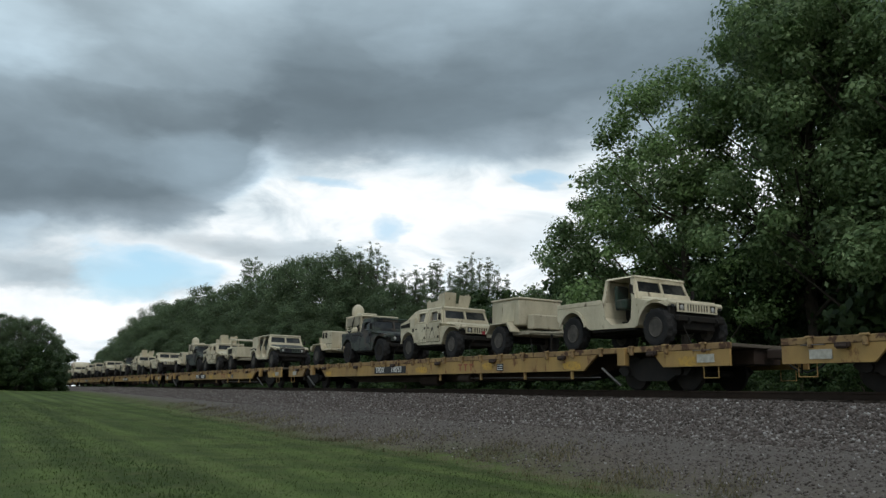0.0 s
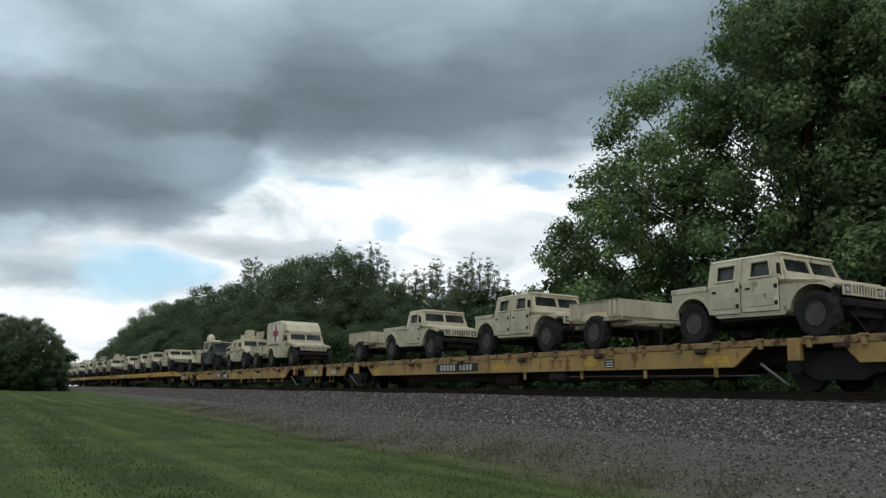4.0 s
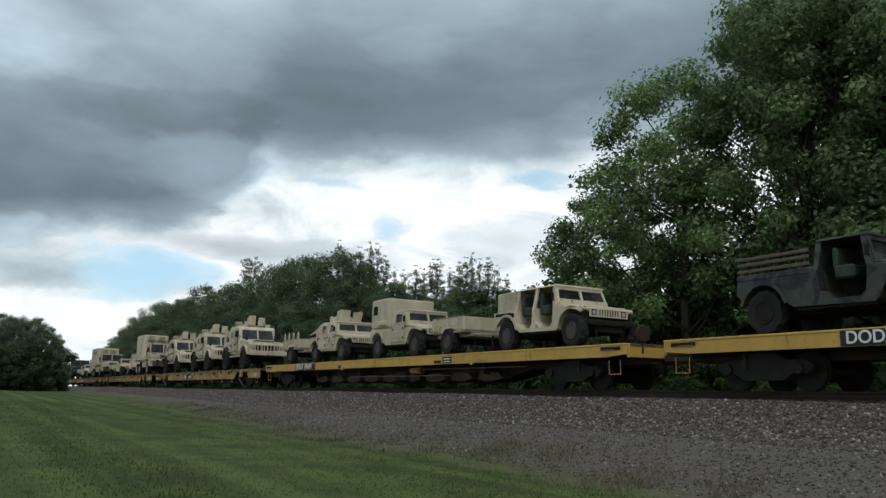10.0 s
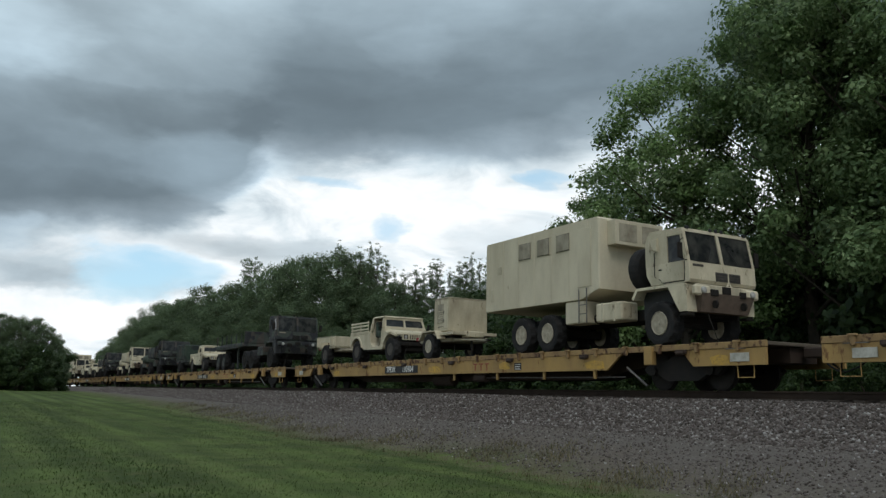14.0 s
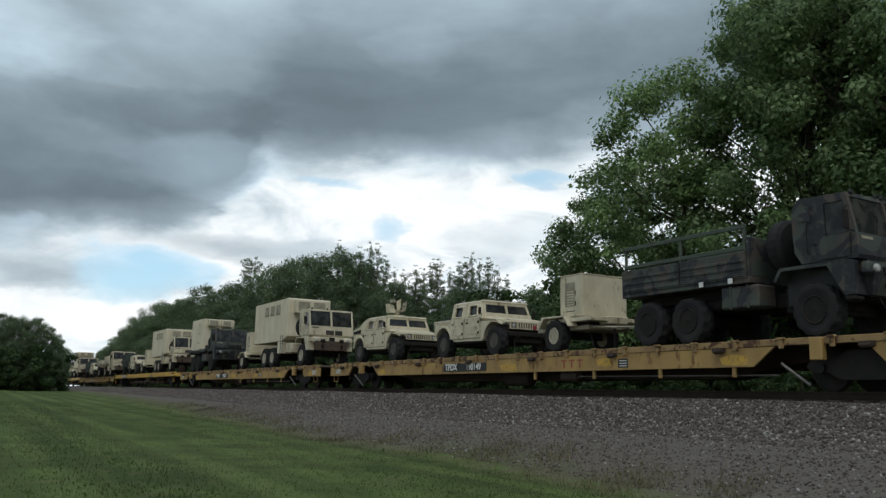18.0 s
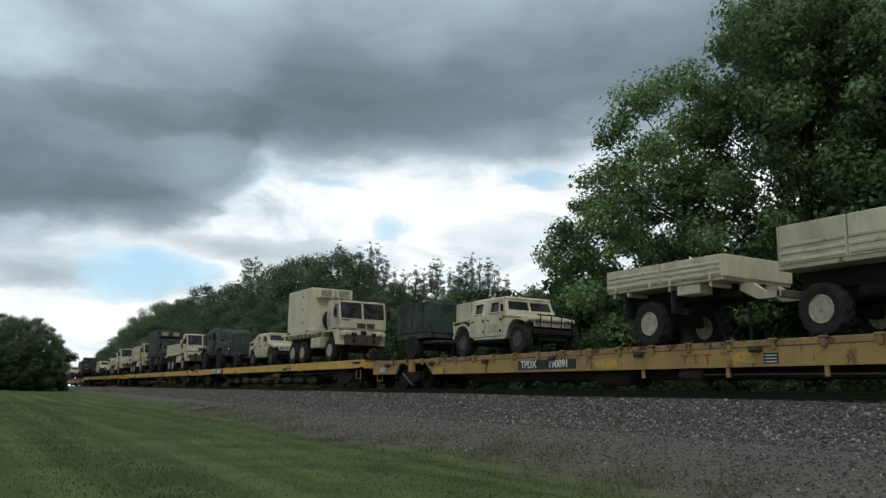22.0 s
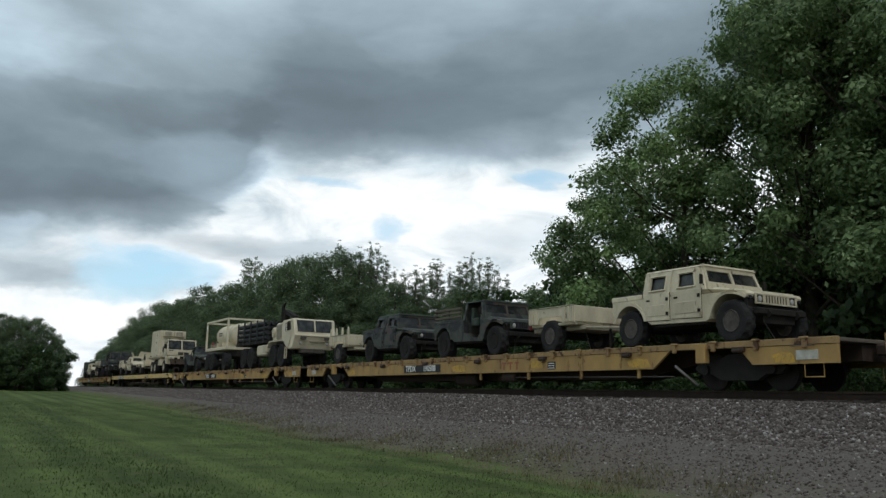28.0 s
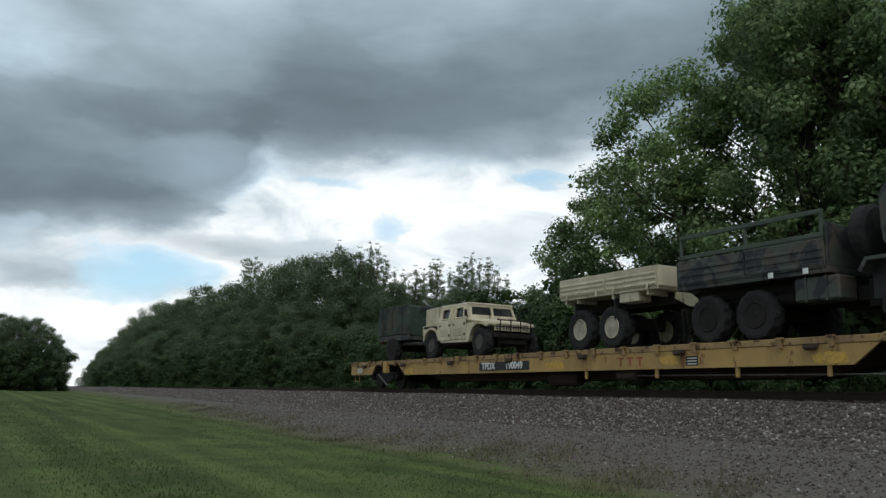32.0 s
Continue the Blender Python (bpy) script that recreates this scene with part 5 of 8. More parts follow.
        part("turret_shield", M().hull([(-0.46, 2.80, top + 0.02), (0.46, 2.80, top + 0.02), (0.46, 2.83, top + 0.02), (-0.46, 2.83, top + 0.02)], [(-0.46, 2.88, top + 0.32), (0.46, 2.88, top + 0.32), (0.46, 2.91, top + 0.32), (-0.46, 2.91, top + 0.32)]), paint, car)
    elif turret == "gun":
        part("weapon_mount", M().cyl("z", (0, 1.9, top + 0.05), 0.34, 0.10, 14).box(-0.09, 0.09, 1.82, 1.98, top + 0.08, top + 0.34).box(-0.30, 0.30, 1.84, 1.96, top + 0.26, top + 0.34), TAN, car, "tan pedestal of a weapon station")
        part("ammunition_box", M().hull([(-0.40, 1.72, top + 0.20), (-0.16, 1.72, top + 0.20), (-0.16, 2.08, top + 0.20), (-0.40, 2.08, top + 0.20)], [(-0.46, 1.78, top + 0.56), (-0.20, 1.78, top + 0.50), (-0.20, 2.10, top + 0.50), (-0.46, 2.10, top + 0.56)]), TAN2, car)
        part("gun_shield", M().hull([(-0.14, 1.60, top + 0.30), (0.02, 1.60, top + 0.34), (0.06, 1.62, top + 0.76), (-0.16, 1.62, top + 0.66)], [(-0.14, 1.63, top + 0.30), (0.02, 1.63, top + 0.34), (0.06, 1.65, top + 0.76), (-0.16, 1.65, top + 0.66)]), TAN, car)
        part("gun_shield", M().hull([(0.14, 1.70, top + 0.28), (0.36, 1.78, top + 0.30), (0.42, 1.80, top + 0.70), (0.20, 1.72, top + 0.62)], [(0.14, 1.73, top + 0.28), (0.36, 1.81, top + 0.30), (0.42, 1.83, top + 0.70), (0.20, 1.75, top + 0.62)]), TAN3, car)
        part("sight", M().box(-0.42, -0.24, 1.55, 1.75, top + 0.58, top + 0.72).tube([(0.08, 1.9, top + 0.42), (0.08, 1.2, top + 0.46)], 0.028, 6), TAN3, car, "dull sight box and barrel")
    elif turret == "hatch":
        part("hatch_shield", M().hull([(-0.55, 2.3, top), (-0.5, 2.3, top), (-0.5, 2.9, top), (-0.55, 2.9, top)], [(-0.75, 2.2, top + 0.42), (-0.70, 2.2, top + 0.42), (-0.70, 3.0, top + 0.42), (-0.75, 3.0, top + 0.42)]), paint, car)
        part("hatch_shield", M().hull([(-0.3, 1.5, top), (0.6, 1.5, top), (0.6, 1.53, top), (-0.3, 1.53, top)], [(-0.1, 1.35, top + 0.55), (0.7, 1.35, top + 0.45), (0.7, 1.38, top + 0.45), (-0.1, 1.38, top + 0.55)]), paint, car)
        part("turret_ring", M().cyl("z", (0, 2.0, top + 0.03), 0.5, 0.06, 18), paint, car)
    elif turret == "dome":
        for x in (-0.92, 0.86):
            for y in (2.3, 3.0, 3.92):
                part("rack_post", M().box(x, x + 0.06, y - 0.03, y + 0.03, 1.1, 2.0), TAN, car)
        part("equipment_rack", M().box(-0.93, 0.93, 2.26, 3.96, 1.96, 2.03, 0.02).box(-0.93, 0.93, 2.26, 3.96, 1.50, 1.55, 0.02), TAN, car, "open tan equipment rack")
        part("equipment_case", M().box(-0.88, -0.1, 2.36, 2.88, 1.55, 2.12, 0.04), TAN, car, "tan transit case")
        part("equipment_case", M().box(-0.9, 0.5, 3.0, 3.72, 1.58, 1.94, 0.04), TAN2, car, "tan transit case")
        part("equipment_case", M().box(-0.86, -0.3, 2.4, 2.85, 1.16, 1.48, 0.04), TAN3, car, "dirty tan case")
        part("equipment_case", M().box(-0.6, 0.7, 3.05, 3.7, 1.16, 1.48, 0.04), DARK, car, "dark case")
        part("rack_panel", M().box(-0.96, -0.92, 2.32, 2.96, 1.58, 1.94), TAN3, car)
        part("cable_bundle", M().tube([(-0.95, 2.4, 1.6), (-0.99, 2.7, 1.4), (-0.98, 3.1, 1.45), (-0.95, 3.4, 1.3), (-0.96, 3.8, 1.5)], 0.035, 6).tube([(-0.95, 2.9, 1.95), (-1.0, 3.0, 1.7), (-0.96, 3.1, 1.3)], 0.025, 6), BLACK, car, "black cable bundle")
        part("ladder_rack", M().box(-0.99, -0.95, 3.1, 3.14, 1.15, 1.56).box(-0.99, -0.95, 3.6, 3.64, 1.15, 1.56).box(-0.99, -0.95, 3.1, 3.64, 1.25, 1.28).box(-0.99, -0.95, 3.1, 3.64, 1.4, 1.43), TAN2, car)
        part("canvas_roll", M().prism([(3.02, 1.94), (3.05, 1.62), (3.5, 1.56), (3.72, 1.62), (3.74, 1.94)], -0.97, -0.90, 0.02), TAN3, car, "sagging tan canvas")
        part("antenna_dome", M().lathe("z", (-0.55, 3.45, 2.03), [(0.0, 0.27), (0.03, 0.28), (0.26, 0.275), (0.38, 0.24), (0.47, 0.17), (0.52, 0.09), (0.535, 0.0)], 20), TAN2, car, "pale rounded antenna dome", smooth=True)
        for a in range(2):
            part("canvas_bag", M().box(-1.12, -0.95, 2.45 + a * 0.24, 2.64 + a * 0.24, 1.28, 1.5, 0.05), TAN, car)
    if turret == "shield":
        part("stencil_mark", M().tube([(-w - 0.032, 1.12, 0.72), (-w - 0.032, 1.34, 1.12), (-w - 0.032, 1.56, 0.72)], 0.022, 4), BLACK, car, "dark stencilled chevron")
    # the nose narrows ahead of the front wheels
    for ob in [c for c in car.children_recursive if c.location.length < 1e-6]:
        for vtx in ob.data.vertices:
            vtx.co.x *= 1.0 - 0.12 * smooth(0.0, 0.42, -vtx.co.y)
    wheel_set(car, "h", [(-0.91, 0), (0.91, 0), (-0.91, 3.3), (0.91, 3.3)], DARK if paint is GREEN else RIMD)
    tie_downs(car, -0.35, 3.85)
    return car


def green_front(car, more=()):
    """Olive bonnet, and other parts by name, on a tan body."""
    for ob in car.children_recursive:
        if ob.name.split(".")[0] in ("bonnet", "grille_frame", *more):
            ob.data.materials[0] = GREEN
    return tagged(car, car["label"].replace("a square hard top", "hard top") + ", olive bonnet")


def brush_guard(car):
    m = M()
    for x in (-0.62, -0.2, 0.2, 0.62):
        m.tube([(x, -0.60, 0.66), (x, -0.64, 1.12), (x, -0.5, 1.2)], 0.022, 5)
    m.tube([(-0.85, -0.62, 0.95), (0.85, -0.62, 0.95)], 0.022, 5).tube([(-0.72, -0.60, 1.16), (0.72, -0.60, 1.16)], 0.022, 5)
    part("brush_guard", m, DARK, car, "dark tubular brush guard")
    return car


def tie_downs(car, y0, y1, h=0.6):
    """Chains from the axles down to the deck."""
    for s in (-1,):
        part("tie_down_chain", M().tube([(s * 0.5, y0, h), (s * 0.95, y0 - 0.75, 0.01)], 0.011, 5), DARK, car, "thin dark tie-down chain")
        part("tie_down_chain", M().tube([(s * 0.5, y1, h), (s * 0.95, y1 + 0.6, 0.01)], 0.011, 5), DARK, car)


# ---------- trailers: axle at y = 0, drawbar forward (-y) ----------


def trailer(kind, paint):
    colour = "dark olive" if paint is GREEN else "tan"
    names = {"cargo": "small open cargo trailer with ribbed sides", "picket": "small cargo trailer with pointed side stakes", "gen": "trailer carrying a boxy generator", "lowgen": "trailer carrying a low machine housing", "water": "trailer with a rounded water tank",
             "canvas": "trailer under a square green canvas cover", "box": "trailer with an enclosed box body", "lid": "trailer with a box and a raised slanting lid", "fan": "trailer with a boxy cooling unit and round fans", "duct": "generator trailer with three round ports"}
    t = thing("trailer", f"{colour} {names[kind]}", "trailer", "trailers on the train")
    # tan trailers: frame in the darker tan, its underside shade put in the colour
    part("frame", M().box(-0.75, 0.75, -1.25, 1.25, 0.62, 0.74).prism([(-2.5, 0.60), (-1.2, 0.62), (-1.2, 0.74), (-2.5, 0.68)], -0.08, 0.08).tube([(-0.7, -1.2, 0.68), (0, -2.3, 0.65)], 0.04, 6).tube([(0.7, -1.2, 0.68), (0, -2.3, 0.65)], 0.04, 6), TAN3 if paint is TAN else paint, t)
    part("drawbar_eye", M().lathe("z", (0, -2.55, 0.64), [(-0.03, 0.05), (-0.03, 0.1), (0.03, 0.1), (0.03, 0.05)], 10), DARK, t)
    part("axle", M().cyl("x", (0, 0, 0.45), 0.05, 1.7, 8).box(-0.7, 0.7, -0.1, 0.1, 0.5, 0.62), DARK, t)
    part("jack_stand", M().cyl("z", (-0.22, -1.75, 0.36), 0.035, 0.72, 8).cyl("z", (-0.22, -1.75, 0.02), 0.1, 0.03, 10), DARK, t)
    for s in (-1, 1):
        if kind not in ("cargo", "picket", "canvas"):
            part("mudguard", M().prism([(-0.78, 0.72), (-0.50, 1.02), (0.50, 1.02), (0.78, 0.72), (0.72, 0.70), (0.47, 0.98), (-0.47, 0.98), (-0.72, 0.70)], s * 0.92 - 0.17, s * 0.92 + 0.17), paint, t)
        part("tail_lamp", M().box(s * 0.85 - 0.06, s * 0.85 + 0.06, 1.24, 1.30, 0.72, 0.84), RED, t)
    if kind in ("cargo", "picket"):
        top = 1.29
        part("floor", M().box(-0.98, 0.98, -1.1, 1.05, 0.76, 0.84), paint, t)
        for s in (-1, 1):
            part("side", M().prism([(-1.15, 0.84), (-1.15, top), (1.08, top), (1.08, 0.84), (0.60, 0.84), (0.55, 1.02), (-0.55, 1.02), (-0.60, 0.84)], s * 1.03 - 0.03, s * 1.03 + 0.03), paint, t)
            for y in (-1.08, -0.9, -0.7, 0.7, 0.88, 1.03) if s < 0 else ():
                part("rib", M().box(s * 1.075 - 0.02, s * 1.075 + 0.02, y - 0.04, y + 0.04, 0.86, top - 0.02), paint, t)
            if kind == "picket":
                for y in (-1.06, -0.36, 0.34, 1.0):
                    part("stake", M().prism([(y - 0.09, top - 0.05), (y - 0.06, top + 0.22), (y, top + 0.34), (y + 0.06, top + 0.22), (y + 0.09, top - 0.05)], s * 1.03 - 0.03, s * 1.03 + 0.03), paint, t)
        for x in (-1.06, 1.06):
            part("top_rail", M().tube([(x, -1.14, top), (x, 1.07, top)], 0.022, 6), TAN3 if paint is TAN else paint, t)
        part("front_board", M().box(-1.0, 1.0, -1.16, -1.10, 0.84, top), paint, t)
        part("tailgate", M().box(-1.0, 1.0, 1.03, 1.09, 0.84, top), paint, t)
    elif kind in ("gen", "fan", "duct"):
        part("deck", M().box(-0.95, 0.95, -1.6, 0.95, 0.84, 0.95), paint, t)
        part("deck_riser", M().box(-0.7, 0.7, -1.2, 0.9, 0.74, 0.84), DARK, t)
        k = {"gen": 0.79, "fan": 0.72, "duct": 0.9}[kind]
        h = {"gen": 2.17, "fan": 2.09, "duct": 2.04}[kind]
        part("generator", M().box(-0.85, 0.85, -1.38 * k, -0.04, 0.98, h, 0.03), paint, t, "boxy tan generator housing")
        part("side_panel", M().box(-0.866, -0.85, -1.34 * k, -0.98 * k, 1.08, h - 0.12), paint, t)
        part("side_panel", M().box(-0.866, -0.85, -0.30, -0.07, 1.08, h - 0.12), paint, t)
        part("panel_seam", M().box(-0.853, -0.849, -0.97 * k, -0.31, 1.14, 1.16, 0.001), DARK, t)
        part("roof_lip", M().box(-0.865, 0.865, -1.40 * k, -0.02, h, h + 0.025), paint, t)
        part("front_box", M().box(-0.35, 0.35, -1.7, -1.42 * k - 0.1, 0.76, 0.98 if kind != "fan" else 1.5, 0.03), paint, t)
        part("rear_locker", M().box(-0.9, 0.9, 0.12, 0.9, 0.95, 1.06, 0.03), paint, t)
        part("latch", M().box(-0.88, -0.864, -1.03 * k, -0.99 * k, 1.3, 1.42, 0.003).box(-0.88, -0.864, -1.03 * k, -0.99 * k, 1.6, 1.72, 0.003), DARK, t)
        if kind == "gen":
            part("louvre", M().box(-0.866, -0.85, -0.98 * k, -0.30, 1.30, h - 0.2), TAN3, t, "louvred air intake")
            for n in range(6):
                part("slat", M().box(-0.878, -0.860, -0.88 * k, -0.40, 1.31 + n * 0.075, 1.34 + n * 0.075, 0.002), paint, t)
        if kind == "fan":
            for y, z in ((-0.75, 1.78), (-0.92, 1.52), (-0.55, 1.55)):
                part("fan_port", M().lathe("x", (-0.87, y, z), [(-0.02, 0.0), (-0.015, 0.09), (-0.03, 0.13), (-0.03, 0.16), (0.02, 0.17)], 14), DARK, t, "round dark fan port")
        if kind == "duct":
            for y in (-0.85, -0.5, -0.15):
                part("duct_port", M().lathe("x", (-0.87, y, 1.72), [(-0.03, 0.0), (-0.015, 0.08), (-0.04, 0.12), (0.02, 0.13)], 14), DARK, t, "round dark port")
        part("exhaust_cap", M().cyl("z", (0.3, -0.2, h + 0.08), 0.08, 0.14, 10), DARK, t)
    elif kind == "lowgen":
        part("deck", M().box(-0.95, 0.95, -1.5, 1.05, 0.70, 0.80), paint, t)
        part("machine_housing", M().box(-0.82, 0.82, -1.28, 0.02, 0.82, 1.58, 0.03), paint, t, "low boxy tan machine housing")
        part("housing_top", M().box(-0.80, 0.80, -0.62, 0.0, 1.58, 1.64), paint, t)
        for y in (-0.18, -0.55):
            part("inset_panel", M().box(-0.832, -0.818, y - 0.13, y + 0.09, 1.28, 1.54, 0.003), DARK, t, "dark recessed panel")
        part("panel_seam", M().box(-0.824, -0.818, -1.3, -0.06, 1.0, 1.018, 0.001).box(-0.824, -0.818, -0.80, -0.785, 0.86, 1.46, 0.001), DARK, t)
        part("front_box", M().box(-0.45, 0.45, -1.75, -1.42, 0.76, 1.08, 0.03), paint, t)
        part("tow_frame", M().box(-0.6, -0.5, -2.1, -1.3, 0.66, 0.76).box(0.5, 0.6, -2.1, -1.3, 0.66, 0.76).box(-0.12, 0.0, -2.0, -1.85, 0.7, 1.2), TAN3, t)
        part("latch", M().box(-0.84, -0.82, -1.12, -1.06, 1.38, 1.42, 0.003), DARK, t)
        for y in (0.18, 0.34):
            part("post", M().box(-0.80, -0.74, y - 0.035, y + 0.035, 0.8, 1.28).cyl("z", (-0.77, y, 1.30), 0.05, 0.08, 8), paint, t)
        part("rear_platform", M().box(-0.95, 0.95, 0.55, 1.25, 0.78, 0.95, 0.02), paint, t)
        part("cable_reel", M().cyl("x", (0.2, 0.35, 1.0), 0.2, 0.5, 12), TAN3, t)
    elif kind == "water":
        prof = []
        for i in range(28):
            a = 2 * math.pi * i / 28
            prof.append((0.90 * math.copysign(abs(math.cos(a)) ** 0.62, math.cos(a)), 1.46 + 0.42 * math.copysign(abs(math.sin(a)) ** 0.7, math.sin(a))))
        r0 = [(x * 0.82, -0.80, 1.46 + (z - 1.46) * 0.8) for x, z in prof]
        r1 = [(x, -0.68, z) for x, z in prof]
        r2 = [(x, 0.72, z) for x, z in prof]
        r3 = [(x * 0.82, 0.86, 1.46 + (z - 1.46) * 0.8) for x, z in prof]
        m = M().loft([r0, r1, r2, r3])
        part("tank", m, OLIVE if paint is GREEN else paint, t, smooth=True)
        part("pipe_box", M().box(-0.5, 0.5, -1.25, -0.85, 0.74, 1.05, 0.03), OLIVE if paint is GREEN else paint, t)
        part("filler_cap", M().cyl("z", (0, 0.0, 1.91), 0.26, 0.10, 14), OLIVE if paint is GREEN else paint, t)
        for y in (-0.5, 0.5):
            part("tank_strap", M().hull([(x * 1.012, y - 0.04, 1.46 + (z - 1.46) * 1.012) for x, z in prof], [(x * 1.012, y + 0.04, 1.46 + (z - 1.46) * 1.012) for x, z in prof]), OLIVE if paint is GREEN else paint, t)
    elif kind == "canvas":
        part("bed", M().box(-1.0, 1.0, -1.35, 1.35, 0.80, 1.30), GREEN, t)
        part("canvas_cover", M().prism([(-1.38, 1.0), (-1.38, 2.05), (-1.30, 2.14), (1.30, 2.14), (1.38, 2.05), (1.38, 1.0)], -1.05, 1.05, 0.07), CANVAS_G, t, "dark green canvas cover")
        for y in (-0.9, 0.0, 0.9):
            part("canvas_bow", M().tube([(-1.065, y, 1.0), (-1.065, y, 2.08), (-0.95, y, 2.15), (0.95, y, 2.15), (1.065, y, 2.08), (1.065, y, 1.0)], 0.02, 5), CANVAS_G, t)
    elif kind == "box":
        part("box_body", M().box(-0.85, 0.85, -0.85, 0.75, 0.92, 1.74, 0.03), paint, t)
        part("box_door", M().box(-0.87, -0.85, -0.6, 0.1, 1.05, 1.65), paint, t)
        part("box_lid", M().box(-0.88, 0.88, -0.88, 0.78, 1.74, 1.80), paint, t)
        part("front_locker", M().box(-0.6, 0.6, -1.3, -0.95, 0.8, 1.25, 0.03), paint, t)
    elif kind == "lid":
        part("box_body", M().box(-1.0, 1.0, -1.1, 1.3, 0.80, 1.45, 0.04), paint, t)
        part("raised_lid", M().prism([(-1.3, 1.78), (-1.3, 1.84), (0.9, 2.02), (0.9, 1.94)], -1.05, 1.05), paint, t)
        for y in (-0.9, 0.6):
            part("post", M().box(-0.9, -0.84, y - 0.04, y + 0.04, 1.4, 1.9), paint, t)
            part("post", M().box(0.84, 0.9, y - 0.04, y + 0.04, 1.4, 1.9), paint, t)
        part("louvre", M().box(-1.015, -1.0, 0.0, 0.9, 0.95, 1.35), DARK, t)
    wheel_set(t, "h", [(-0.92, 0), (0.92, 0)], DARK if paint is GREEN else RIMT if kind == "gen" else RIMD)
    tie_downs(t, -1.0, 1.1)
    return t


def big_trailer(paint, axles):
    """Flat-bed cargo trailer with drop sides, as long as a truck bed."""
    t = thing("cargo_trailer", "tan cargo trailer with ribbed drop sides", "trailer", "trailers on the train")
    part("frame", M().box(-0.5, 0.5, -2.4, 1.4, 1.08, 1.38), DARK, t, "dark frame rails under the bed")
    part("drawbar", M().prism([(-3.5, 0.98), (-2.9, 0.98), (-2.3, 1.26), (-2.3, 1.40), (-2.75, 1.36), (-3.1, 1.14), (-3.5, 1.12)], -0.5, -0.36).prism([(-3.5, 0.98), (-2.9, 0.98), (-2.3, 1.26), (-2.3, 1.40), (-2.75, 1.36), (-3.1, 1.14), (-3.5, 1.12)], 0.36, 0.5).box(-0.5, 0.5, -3.56, -3.42, 0.98, 1.14), paint, t, "tan cranked drawbar")
    for y in (-2.1, -1.2, -0.75, 0.75, 1.3):
        part("cross_member", M().box(-1.17, 1.17, y - 0.04, y + 0.04, 1.28, 1.40), paint, t)
    part("bed", M().box(-1.2, 1.2, -2.5, 1.5, 1.40, 1.48), paint, t)
    part("side_locker", M().box(-1.16, -0.7, -1.75, -1.0, 1.16, 1.40, 0.02), paint, t)
    for s in (-1, 1):
        for a, b in ((-2.5, -0.52), (-0.48, 1.5)):
            sd = part("drop_side", M().box(s * 1.2 - 0.03, s * 1.2 + 0.03, a, b, 1.48, 1.98), paint, t)
            for z in (1.55, 1.68, 1.80) if s < 0 else ():
                part("rib", M().box(s * 1.235 - 0.015, s * 1.235 + 0.015, a + 0.03, b - 0.03, z - 0.03, z + 0.03), paint, sd)
            part("hinge", M().box(s * 1.245 - 0.015, s * 1.245 + 0.015, a + 0.3, a + 0.38, 1.40, 1.56).box(s * 1.245 - 0.015, s * 1.245 + 0.015, b - 0.38, b - 0.3, 1.40, 1.56), paint, sd)
    for y in (-2.53, 1.53):
        part("end_board", M().box(-1.2, 1.2, y - 0.03, y + 0.03, 1.48, 1.98), paint, t)
    for y in (-0.85, 0.85):
        part("mud_flap", M().box(-1.2, -0.78, y - 0.015, y + 0.015, 0.75, 1.30), BLACK, t, "black rubber mud flap")
    ys = [0.0] if axles == 1 else [-0.68, 0.68]
    part("axle", M().box(-0.7, 0.7, min(ys) - 0.1, max(ys) + 0.1, 0.55, 0.85), DARK, t)
    wheel_set(t, "t", [(s * 0.98, y) for s in (-1, 1) for y in ys], RIMT)
    part("jack_stand", M().cyl("z", (-0.3, -2.5, 0.45), 0.05, 0.9, 8).cyl("z", (-0.3, -2.5, 0.02), 0.14, 0.03, 10), DARK, t)
    tie_downs(t, -1.6, 1.7, 0.8)
    return t


# ---------- cab-over trucks: front hub at y = 0 ----------


def tuck_front(thing_, y0, k):
    """Draws in what stands ahead of y0 by the factor k."""
    for ob in [c for c in thing_.children_recursive if c.location.length < 1e-6]:
        for vtx in ob.data.vertices:
            if vtx.co.y < y0:
                vtx.co.y = y0 + (vtx.co.y - y0) * k


CAB_PARTS = ("cab", "cab_pillar", "cab_side", "door", "window_pane", "window_frame", "windscreen", "windscreen_post", "cab_roof", "cab_back", "mirror", "wiper",
             "marker_lamp", "front_grille", "grille_slat", "stencil_patch", "seat_row", "door_seal", "door_handle", "grab_handle", "air_scoop")


def lift_cab(thing_):
    """Seats the cab on its tall sub-frame and draws in its back wall."""
    for ob in thing_.children_recursive:
        if ob.name.split(".")[0] in CAB_PARTS:
            for vtx in ob.data.vertices:
                vtx.co.z = 1.49 + (vtx.co.z - 1.24) * 0.94
                if vtx.co.y > -0.3:
                    vtx.co.y = -0.3 + (vtx.co.y + 0.3) * 0.72


